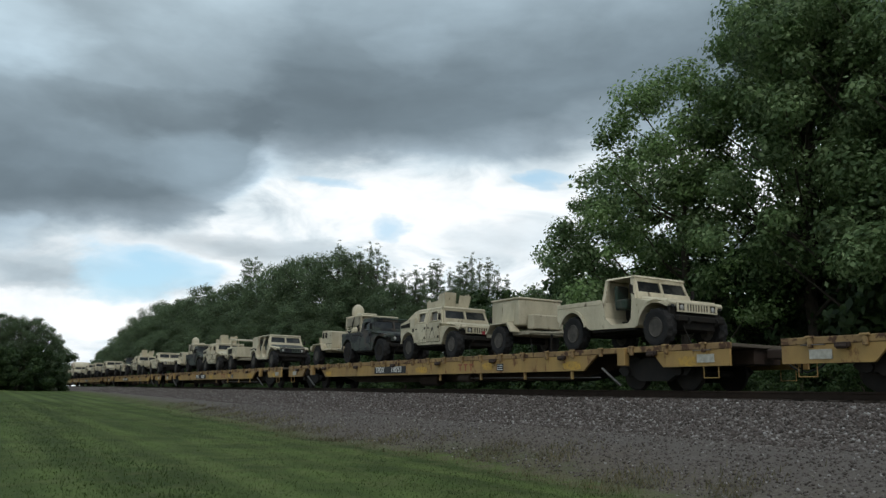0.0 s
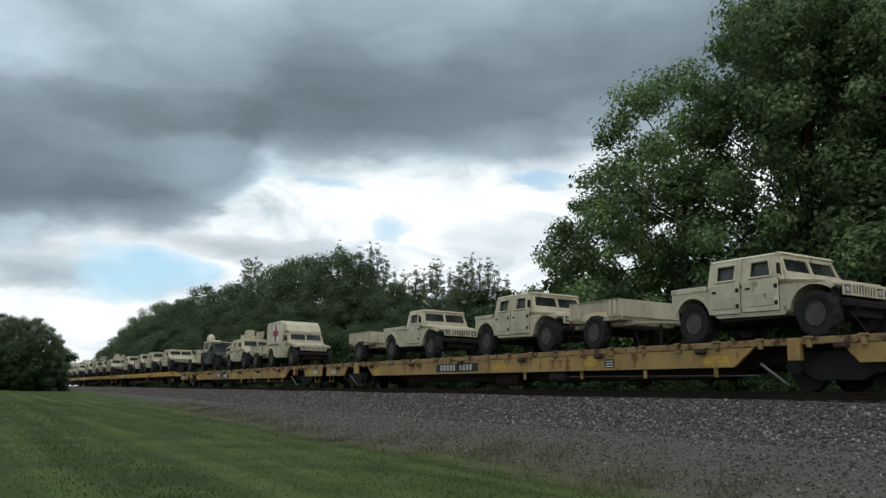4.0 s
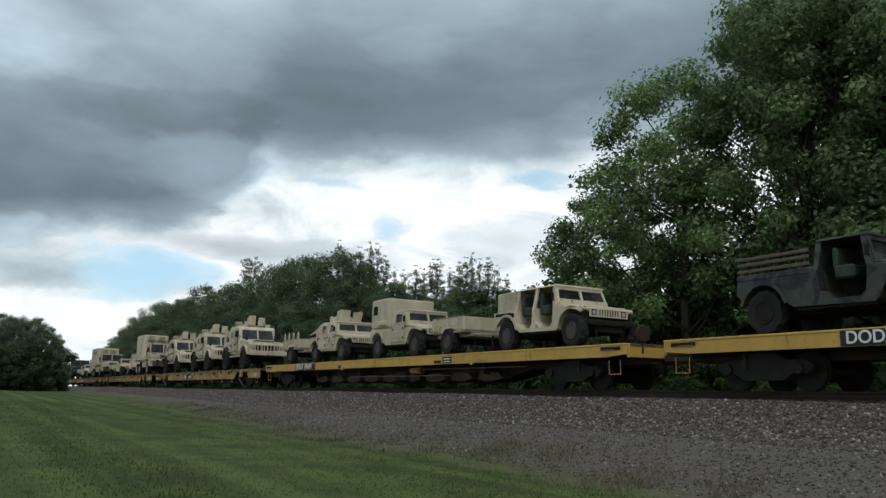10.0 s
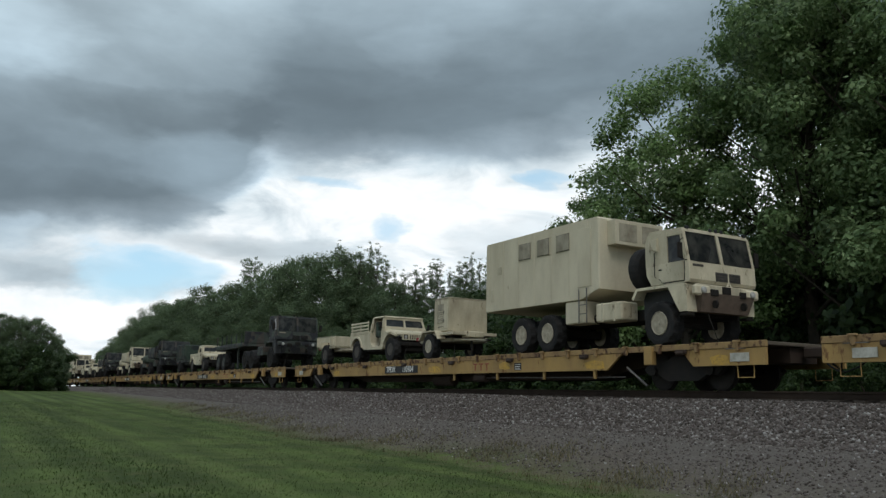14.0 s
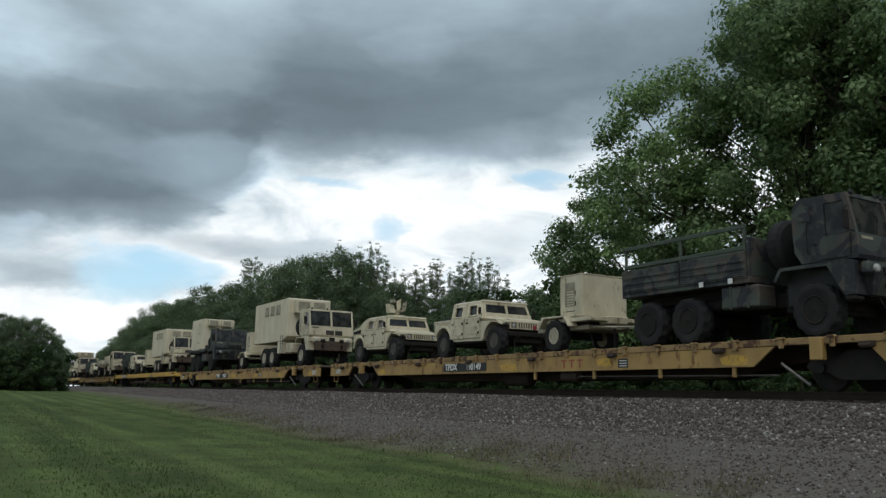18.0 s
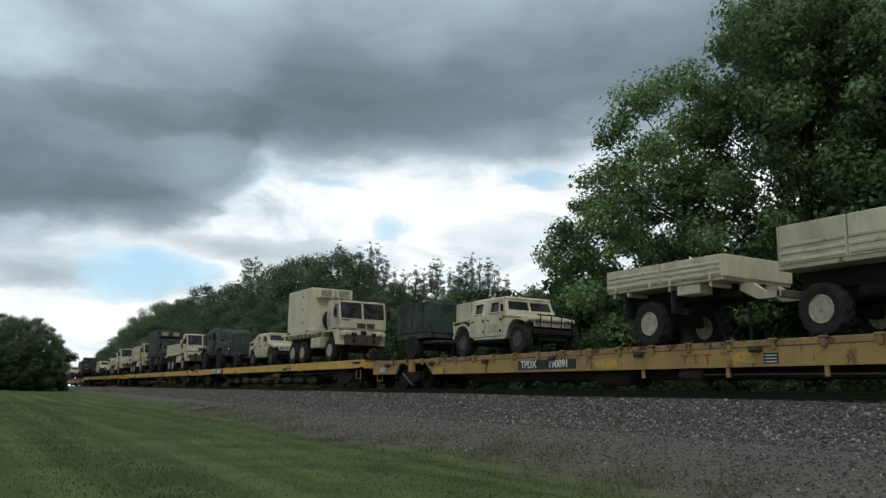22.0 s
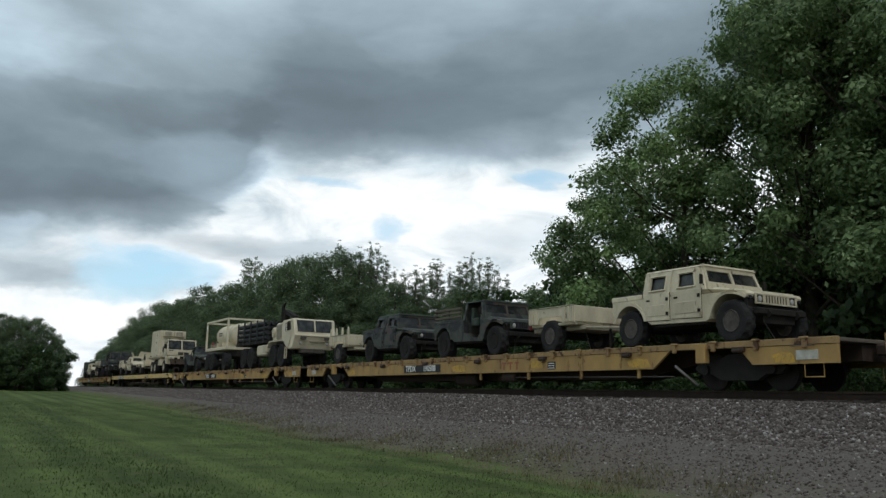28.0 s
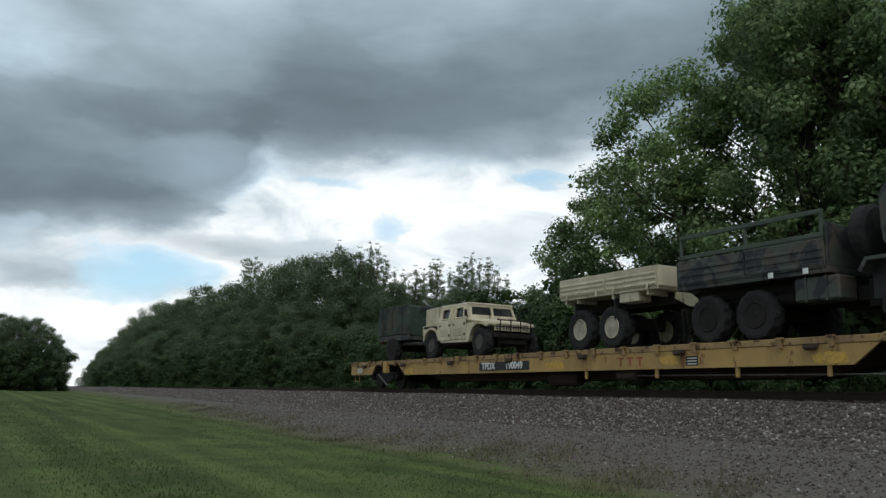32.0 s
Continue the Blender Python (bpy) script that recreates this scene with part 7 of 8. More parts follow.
def armoured(paint, kind):
    """Tall mine-resistant truck: bonnet in front, V-bodied crew cell, open rear rack."""
    label = "tan mine-resistant armoured truck with a roof turret" if kind == "all_terrain" else "dark olive mine-resistant armoured truck with a tall crew cell"
    t = thing("armoured_truck", label, "military vehicle", "armoured trucks on the train")
    wb = 3.95
    part("chassis", M().box(-0.5, 0.5, -0.8, 5.2, 0.7, 1.0).box(-0.9, 0.9, -0.1, 0.1, 0.5, 0.74).box(-0.9, 0.9, wb - 0.1, wb + 0.1, 0.5, 0.74), DARK, t)
    part("bonnet", M().prism([(-1.0, 1.05), (-1.02, 1.45), (-0.85, 1.62), (0.95, 1.80), (0.95, 1.12)] + arc(0, 0.62, 0.82, 35, 145, 6), -1.12, 1.12, 0.04), paint, t)
    part("grille", M().box(-0.7, 0.7, -1.06, -1.02, 1.08, 1.42), DARK, t, "dark grille")
    for k in range(7):
        part("grille_bar", M().box(-0.62 + k * 0.2, -0.56 + k * 0.2, -1.08, -1.05, 1.06, 1.44), paint, t)
    for s in (-1, 1):
        part("headlight", M().lathe("y", (s * 0.88, -1.05, 1.28), [(-0.03, 0.0), (-0.02, 0.08), (0.03, 0.1)], 12), LAMPM, t)
        part("mudguard", M().prism(arc(0, 0.62, 0.87, 20, 160, 8) + arc(0, 0.62, 0.80, 160, 20, 8), s * 1.0 - 0.2, s * 1.0 + 0.2), paint, t)
        part("arch_liner", M().box(s * 0.74 - 0.05, s * 0.74 + 0.05, -0.75, 0.75, 0.75, 1.35), BLACK, t)
        part("arch_liner", M().box(s * 0.74 - 0.05, s * 0.74 + 0.05, wb - 0.8, wb + 0.8, 0.75, 1.35), BLACK, t)
        part("mudguard", M().prism(arc(wb, 0.62, 0.84, 15, 165, 8) + arc(wb, 0.62, 0.78, 165, 15, 8), s * 1.02 - 0.2, s * 1.02 + 0.2), DARK, t)
    part("bumper", M().box(-1.15, 1.15, -1.35, -1.1, 0.82, 1.1, 0.03), paint, t)
    tall, b1 = (2.65, 3.15) if kind == "all_terrain" else (2.68, 3.3)
    hull = [(0.92, 1.15), (0.95, 1.80), (1.28, tall - 0.12), (1.45, tall), (b1 - 0.1, tall), (b1, tall - 0.1), (b1, 1.2), (b1 - 0.3, 0.95), (1.2, 0.92)]
    part("crew_cell", M().prism(hull, -1.17, 1.17, 0.06), paint, t, "angular armoured crew cell")
    a = [(-1.0, 0.985, 1.88), (1.0, 0.985, 1.88), (0.95, 1.25, tall - 0.22), (-0.95, 1.25, tall - 0.22)]
    part("windscreen", M().hull(a, [(p[0], p[1] - 0.03, p[2] + 0.01) for p in a]), GLASS, t, "dark armoured windscreen")
    part("windscreen_post", M().hull([(-0.05, 0.93, 1.86), (0.05, 0.93, 1.86), (0.05, 1.0, 1.86), (-0.05, 1.0, 1.86)], [(-0.05, 1.2, tall - 0.18), (0.05, 1.2, tall - 0.18), (0.05, 1.27, tall - 0.18), (-0.05, 1.27, tall - 0.18)]), paint, t)
    n = 2
    for s in (-1, 1):
        for k in range(n):
            y = 1.32 + k * (b1 - 1.5) / n
            d = part("door", M().box(s * 1.19 - 0.025, s * 1.19 + 0.025, y, y + (b1 - 1.5) / n - 0.08, 1.12, tall - 0.18, 0.02), paint, t)
            part("window_frame", M().box(s * 1.215 - 0.012, s * 1.215 + 0.012, y + 0.13, y + 0.60, tall - 0.72, tall - 0.27, 0.008), paint, d)
            part("window_pane", M().box(s * 1.232 - 0.010, s * 1.232 + 0.010, y + 0.19, y + 0.54, tall - 0.66, tall - 0.33), PANE if kind == "all_terrain" else GLASS, d, "small thick window")
            for z in (1.25, 1.62, 1.95):
                part("hinge", M().box(s * 1.225 - 0.02, s * 1.225 + 0.02, y + 0.02, y + 0.12, z, z + 0.07, 0.006), TAN3 if kind == "all_terrain" else DARK, d)
            part("door_handle", M().box(s * 1.235 - 0.02, s * 1.235 + 0.02, y + 0.3, y + 0.5, 1.5, 1.55), DARK, d)
        part("step", M().box(s * 1.12 - 0.12, s * 1.12 + 0.12, 1.0, b1 - 0.4, 0.78, 0.86), DARK if paint is GREEN else paint, t)
        part("mirror", M().box(s * 1.35 - 0.1, s * 1.35 + 0.1, 0.95, 1.02, 1.95, 2.35).tube([(s * 1.1, 1.0, 2.0), (s * 1.3, 1.0, 2.1)], 0.02, 5), DARK, t)
    if kind == "all_terrain":
        part("turret_ring", M().cyl("z", (0, 2.1, tall + 0.05), 0.55, 0.12, 18), paint, t)
        for x in (-0.5, 0.5):
            q = [(2.35, 0.1), (2.40, 0.34), (2.10, 0.40), (2.05, 0.30), (1.75, 0.34), (1.70, 0.55), (1.46, 0.60), (1.48, 0.1)]
            part("turret_shield", M().hull([(x - 0.03, y, tall + z) for y, z in q], [(x + 0.03, y, tall + z) for y, z in q]), paint, t)
        part("turret_shield", M().box(-0.5, -0.08, 1.42, 1.46, tall + 0.1, tall + 0.7).box(0.08, 0.5, 1.42, 1.46, tall + 0.1, tall + 0.6), paint, t)
    if kind == "all_terrain":
        part("rear_bed", M().box(-1.12, 1.12, 3.2, 4.75, 1.3, 1.55, 0.04), paint, t)
        for s in (-1, 1):
            x0, x1 = s * 1.08 - 0.06, s * 1.08 + 0.06
            part("rear_rack", M().prism([(3.2, 1.5), (3.2, 2.46), (3.45, 2.46), (3.45, 1.5)], x0, x1, 0.01).prism([(4.40, 1.5), (4.38, 2.36), (4.62, 2.34), (4.66, 1.5)], x0, x1, 0.01).prism([(3.45, 2.2), (3.45, 2.46), (4.38, 2.37), (4.38, 2.15)], x0, x1, 0.01).prism([(3.45, 1.5), (3.45, 1.78), (4.40, 1.78), (4.40, 1.5)], x0, x1, 0.01), paint, t)
        part("smoke_drum", M().cyl("z", (-0.7, 3.75, 2.60), 0.25, 0.36, 14, 0.05), TAN3, t, "tan drum on the rear rack")
        part("cargo_stack", M().box(-0.5, 0.9, 3.5, 4.7, 1.55, 2.1, 0.05), TAN3, t)
        part("rear_locker", M().box(-1.16, -1.08, 3.6, 4.1, 1.25, 1.52, 0.02).box(-1.16, -1.08, 4.25, 4.8, 1.25, 1.52, 0.02), TAN3, t)
        part("tow_cable", M().tube([(-1.24, 1.4, 1.62), (-1.25, 2.0, 1.45), (-1.25, 2.6, 1.42), (-1.24, 3.05, 1.6)], 0.02, 5), DARK, t)
        part("weapon_mount", M().box(-0.16, 0.16, 1.7, 2.2, tall + 0.1, tall + 0.42).tube([(0.0, 1.8, tall + 0.4), (0.0, 1.05, tall + 0.46)], 0.03, 6), DARK, t, "dark weapon mount")
        part("stowage_bag", M().box(-1.0, -0.55, 2.5, 3.0, tall + 0.1, tall + 0.36, 0.08).box(0.4, 0.95, 2.45, 3.0, tall + 0.18, tall + 0.4, 0.08), TAN3, t)
        # dark strip on the hull, painted shade ahead of the front door
        part("seat_shadow_panel", M().box(-1.19, -1.175, 1.28, 1.36, 1.0, tall - 0.2, 0.002), DARK, t, "dark strip standing for the shaded door gap")
    else:
        part("rear_bed", M().box(-1.1, 1.1, 3.3, 4.85, 1.15, 1.5, 0.04), paint, t)
        for x in (-1.08, 1.0):
            for y in (3.4, 4.1, 4.78):
                part("frame_post", M().box(x, x + 0.08, y - 0.05, y + 0.05, 1.5, 2.5), paint, t)
        part("frame_top", M().box(-1.1, 1.1, 3.34, 4.84, 2.42, 2.54, 0.03), paint, t, "dark rear equipment frame")
        part("equipment_case", M().box(-0.95, 0.95, 3.45, 4.05, 1.5, 2.4, 0.04), DARK, t)
        part("roof_hatch", M().cyl("z", (0, 2.1, tall + 0.05), 0.5, 0.12, 18), paint, t)
    part("brush_guard", M().tube([(-1.0, -1.3, 1.1), (-1.0, -1.32, 1.6), (1.0, -1.32, 1.6), (1.0, -1.3, 1.1)], 0.03, 6).tube([(-0.4, -1.3, 1.1), (-0.4, -1.32, 1.6)], 0.025, 6).tube([(0.4, -1.3, 1.1), (0.4, -1.32, 1.6)], 0.025, 6), DARK if paint is GREEN else paint, t)
    part("bonnet_vent", M().box(-0.55, 0.55, -0.5, 0.4, 1.66, 1.74), DARK, t, "dark bonnet louvres")
    for k, (y, z, a, h) in enumerate(((1.5, 1.15, 0.45, 0.3), (2.3, 1.1, 0.5, 0.34))):
        part("side_locker", M().box(-1.32, -1.2, y, y + a, z, z + h, 0.02), paint, t)
    part("snorkel", M().tube([(1.05, 0.9, 1.5), (1.15, 1.0, 2.2), (1.15, 1.05, tall + 0.2)], 0.08, 8), DARK, t)
    part("roof_rack", M().box(-0.9, -0.55, 1.5, b1 - 0.2, tall, tall + 0.12).box(0.6, 0.95, 1.6, b1 - 0.3, tall, tall + 0.2), paint, t)
    for s in (-1, 1):
        part("spot_lamp", M().cyl("y", (s * 0.95, 0.2, 1.86), 0.09, 0.12, 10).tube([(s * 0.95, 0.2, 1.7), (s * 0.95, 0.2, 1.8)], 0.02, 5), DARK, t)
    part("antenna", M().tube([(-1.0, b1 - 0.2, tall), (-1.0, b1 - 0.15, tall + 1.2)], 0.012, 5), DARK, t)
    wheel_set(t, "m", [(s * 1.02, y) for s in (-1, 1) for y in (0, wb)], DARK)
    tie_downs(t, -0.9, 4.9, 0.8)
    return t


# ---------- heavy eight-wheel truck and its tank trailer ----------


def heavy_truck():
    t = thing("heavy_truck", "tan eight-wheel heavy truck loaded with stacked dark pipe sections", "truck", "trucks on the train")
    wy = (0.0, 1.52, 5.6, 7.1)
    part("chassis", M().box(-0.5, 0.5, -1.4, 8.6, 0.8, 1.15), DARK, t)
    shell = [(-0.05, 1.42), (-0.05, 2.36), (-0.12, 2.44), (-1.50, 2.48), (-1.62, 2.42), (-1.84, 1.78), (-1.90, 1.58), (-1.58, 0.95), (-1.15, 0.92), (-0.62, 1.28)]
    part("cab", M().prism(shell, -1.2, 1.2, 0.04), TAN2, t, "tan cab with an undercut nose")
    a = [(-1.0, -1.865, 1.80), (1.0, -1.865, 1.80), (1.02, -1.66, 2.40), (-1.02, -1.66, 2.40)]
    part("windscreen", M().hull(a, [(p[0], p[1] + 0.05, p[2]) for p in a]), GLASS, t, "wide dark windscreen")
    part("windscreen_post", M().hull([(-0.04, -1.89, 1.78), (0.04, -1.89, 1.78), (0.04, -1.83, 1.78), (-0.04, -1.83, 1.78)], [(-0.04, -1.68, 2.42), (0.04, -1.68, 2.42), (0.04, -1.62, 2.42), (-0.04, -1.62, 2.42)]), TAN2, t)
    part("belt_rail", M().box(-1.02, 1.02, -1.93, -1.86, 1.56, 1.64, 0.02), TAN2, t)
    part("nose_shelf", M().box(-0.25, 1.0, -1.84, -1.72, 1.30, 1.36, 0.02), TAN3, t)
    for x in (-0.85, 0.55):
        part("nose_recess", M().box(x, x + 0.34, -1.915, -1.86, 1.42, 1.56), RIMD, t, "dark lamp recess")
    for s in (-1, 1):
        d = part("door", M().prism([(-0.12, 1.46), (-0.12, 2.34), (-1.46, 2.38), (-1.60, 1.95), (-1.50, 1.62), (-1.18, 1.02), (-0.90, 1.02), (-0.48, 1.30)], s * 1.2 - (0.0 if s > 0 else 0.03), s * 1.2 + (0.03 if s > 0 else 0.0), 0.006), TAN2, t)
        part("window_pane", M().prism([(-0.62, 1.86), (-0.62, 2.28), (-1.36, 2.32), (-1.46, 1.90)], s * 1.235 - 0.008, s * 1.235 + 0.008), GLASS, d, "dark side window")
        part("window_bar", M().box(s * 1.245 - 0.01, s * 1.245 + 0.01, -0.94, -0.88, 1.86, 2.31), TAN2, d)
        part("mirror", M().box(s * 1.42 - 0.07, s * 1.42 + 0.07, -1.62, -1.56, 1.85, 2.3).tube([(s * 1.2, -1.5, 2.35), (s * 1.42, -1.59, 2.25)], 0.014, 5), DARK, t)
        part("headlight", M().lathe("y", (s * 0.78, -1.80, 1.22), [(-0.03, 0.0), (-0.02, 0.06), (0.04, 0.08)], 12), LAMPM, t)
        part("wheel_arch", M().prism([(-0.95, 0.95), (-0.45, 1.38), (2.10, 1.38), (2.30, 1.10), (2.36, 1.12), (2.14, 1.45), (-0.48, 1.45), (-1.0, 1.0)], s * 1.0 - 0.22, s * 1.0 + 0.22), TAN2, t)
        part("arch_liner", M().box(s * 0.74 - 0.05, s * 0.74 + 0.05, -0.8, 2.2, 0.7, 1.38), BLACK, t)
    part("winch_guard", M().box(-0.7, 0.7, -1.62, -1.35, 0.72, 0.95, 0.04), RIMD, t)
    part("engine_cover", M().box(-1.15, 1.15, 0.02, 1.05, 1.45, 2.36, 0.05), TAN2, t)
    part("engine_intake", M().box(-1.17, -1.15, 0.12, 0.98, 1.52, 2.28), RIMT, t, "brown louvred engine intake")
    for k in range(9):
        part("louvre_slat", M().box(-1.185, -1.165, 0.14, 0.96, 1.55 + k * 0.08, 1.57 + k * 0.08, 0.003), TAN3, t)
    part("filter_housing", M().box(-1.1, -0.3, 1.32, 1.84, 1.45, 2.18, 0.03), TAN2, t)
    part("air_cleaner", M().cyl("x", (-1.12, 1.58, 1.88), 0.26, 0.14, 16, 0.04), TAN2, t, "round tan air cleaner cover")
    part("exhaust", M().cyl("z", (-0.9, 1.18, 1.9), 0.14, 0.9, 12, 0.03), RIMD, t)
    part("crane_arm", M().box(-0.35, -0.05, 2.2, 2.45, 1.2, 3.2).prism([(2.2, 3.0), (0.6, 2.62), (0.6, 2.78), (2.3, 3.25)], -0.32, -0.08).box(-0.4, -0.25, 2.5, 2.68, 2.4, 3.5).tube([(-0.3, 2.6, 3.4), (-0.3, 2.3, 3.62)], 0.06, 6), DARK, t, "dark folded loading arm")
    part("fuel_tank", M().box(-1.2, -0.55, 2.6, 4.4, 0.7, 1.3, 0.08), TAN2, t)
    part("bed", M().box(-1.22, 1.22, 2.6, 8.7, 1.38, 1.55), DARK, t)
    part("cab_step", M().tube([(-1.22, -1.0, 1.05), (-1.24, -1.0, 0.45), (-1.24, -0.72, 0.45), (-1.22, -0.72, 1.05)], 0.03, 6).tube([(-1.24, -1.0, 0.75), (-1.24, -0.72, 0.75)], 0.025, 6), TAN2, t, "tan cab ladder")
    part("wiper", M().tube([(-0.6, -1.89, 1.82), (-0.4, -1.77, 2.2)], 0.012, 5).tube([(0.4, -1.89, 1.82), (0.6, -1.77, 2.2)], 0.012, 5), BLACK, t)
    part("side_locker", M().box(-1.22, -0.8, 2.5, 3.2, 0.85, 1.25, 0.03), TAN2, t)
    pipe = M().cyl("y", (0, 0, 0), 0.125, 5.8, 12).mesh("pipe", BLACK)
    for r in range(4):
        for c in range(8):
            part("pipe", pipe, None, t, at=(-1.05 + c * 0.3, 5.7, 1.70 + r * 0.27))
    for y in (3.1, 4.4, 5.7, 7.0, 8.3):
        for x in (-1.28, 1.2):
            part("rack_post", M().box(x, x + 0.08, y - 0.05, y + 0.05, 1.4, 2.72), BLACK, t)
    # the nose narrows in plan
    for ob in t.children_recursive:
        if ob.location.length < 1e-6:
            for vtx in ob.data.vertices:
                vtx.co.x *= 1.0 - 0.05 * smooth(1.15, 1.85, -vtx.co.y)
    wheel_set(t, "m", [(s * 1.0, y) for s in (-1, 1) for y in wy], DARK)
    tie_downs(t, -1.6, 8.2, 0.8)
    return t


def tank_trailer():
    """Flat-rack tank on a three-axle trailer; first axle at y = 0."""
    t = thing("tank_trailer", "tan framed tank rack on a heavy three-axle trailer", "trailer", "trailers on the train")
    ys = (0.0, 3.6, 5.0)
    part("chassis", M().box(-0.55, 0.55, -0.9, 5.9, 0.95, 1.3).prism([(-2.4, 0.8), (-0.9, 0.95), (-0.9, 1.15), (-2.4, 0.95)], -0.12, 0.12), DARK, t)
    part("rack_floor", M().box(-1.2, 1.2, -0.5, 5.7, 1.42, 1.62), TAN2, t)
    for y in (-0.5, 5.6):
        for x in (-1.2, 1.08):
            part("corner_post", M().box(x, x + 0.12, y, y + 0.12, 1.6, 3.55), TAN2, t)
        part("cross_beam", M().box(-1.08, 1.08, y, y + 0.12, 3.42, 3.55), TAN2, t)
    for x in (-1.2, 1.08):
        part("top_beam", M().box(x, x + 0.12, -0.38, 5.6, 3.42, 3.55), TAN2, t)
    part("tank", M().lathe("y", (0, 2.4, 2.5), [(-2.55, 0.0), (-2.5, 0.45), (-2.35, 0.68), (-2.2, 0.76), (2.0, 0.76), (2.15, 0.68), (2.3, 0.45), (2.35, 0.0)], 26), TAN2, t, "large tan cylindrical tank", smooth=True)
    for y in (0.8, 2.4, 4.0):
        part("tank_saddle", M().box(-0.8, 0.8, y - 0.08, y + 0.08, 1.6, 2.0).lathe("y", (0, y, 2.5), [(-0.05, 0.765), (-0.05, 0.785), (0.05, 0.785), (0.05, 0.765)], 24), TAN2, t)
    part("hazard_plate", M().hull([(-1.225, 5.38, 3.30), (-1.225, 5.58, 3.10), (-1.225, 5.38, 2.90), (-1.225, 5.18, 3.10)], [(-1.212, 5.38, 3.30), (-1.212, 5.58, 3.10), (-1.212, 5.38, 2.90), (-1.212, 5.18, 3.10)]), WHITE, t, "white diamond hazard plate")
    for k in range(2):
        part("lettering_bar", M().box(-0.78, -0.762, 2.7 + k * 0.1, 3.6 - k * 0.1, 2.62 - k * 0.16, 2.68 - k * 0.16, 0.002), DARK, t)
    part("rack_pump", M().box(-0.9, -0.3, 5.0, 5.45, 1.62, 1.9, 0.04).tube([(-0.6, 5.2, 1.9), (-0.6, 5.0, 2.2), (-0.3, 4.75, 2.3)], 0.05, 6), TAN3, t)
    part("valve", M().lathe("x", (-0.8, 5.2, 1.95), [(-0.05, 0.0), (-0.05, 0.14), (0.05, 0.14)], 12), RED, t, "red valve wheel")
    wheel_set(t, "m", [(s * 1.0, y) for s in (-1, 1) for y in ys], DARK)
    tie_downs(t, -0.8, 5.6, 0.8)
    return t

# ---------- the train ----------
SPEED = 23.216
HIGH_TOP, PALE_TOP = 1.175, 1.08


def number(car, text, low):
    """The black panel with the car's mark near its rear, on the near side."""
    L = 27.95 if low else 28.4
    y, z, x = (16.5, 0.705, -1.376) if low else (L - 6.0, (PALE_TOP if text == "TPDX 865774" else HIGH_TOP) - 0.18, -1.412)
    half = 1.35
    if low:
        part("number_panel", M().box(x - 0.008, x, y - half, y + half, z - 0.135, z + 0.135, 0.002), BLACK, car, "black panel with white lettering")
    else:
        part("number_panel", M().box(x - 0.018, x - 0.008, y + 0.12, y + half, z - 0.15, z + 0.15, 0.002).box(x - 0.018, x - 0.008, y - half, y - 0.12, z - 0.15, z + 0.15, 0.002), BLACK, car, "black panel with white lettering")
    if text:
        a, b = text.split(" ")
        d = 0.80 if low else 0.72
        h = 0.30 if low else 0.34
        lettering("lettering", a, h, (x - 0.03, y + d, z), car, WHITE)
        lettering("lettering", b, h, (x - 0.03, y - d * 0.75, z), car, WHITE)
    else:
        for k in range(10):
            if k != 4:
                part("lettering_bar", M().box(x - 0.024, x - 0.018, y - 1.0 + k * 0.21, y - 0.86 + k * 0.21, z - 0.10, z + 0.10, 0.002), BOARD, car)


def flat(kind, a, b, text):
    L = 27.95 if kind == "low" else 28.4
    build = {"low": low_flat, "high": lambda: high_flat(YELLOW2), "pale": lambda: high_flat(YELLOW3, top=PALE_TOP)}[kind]
    car = ride("flat_" + kind, build, (a + b) / 2 - L / 2, RAIL_Z)
    return car, text, kind == "low"


def build_size(key):
    """True proportions of each family of vehicles, from its first drawing."""
    if key in ("box", "dark_box", "cargo"):
        return (1.0, 0.975, 1.0)
    if key in ("dark_all_box", "van", "dark_cargo", "dark_rails", "tractor", "dump", "wrecker", "shop", "semi"):
        return (1.0, 0.93, 1.0)
    if key.startswith(("tr_", "big_")) or key in ("atv", "mrap", "heavy", "tank"):
        return (1.0, 0.84, 0.96) if key == "tank" else (1.0, 0.95, 1.02)
    return (1.0, 0.97, 1.05)


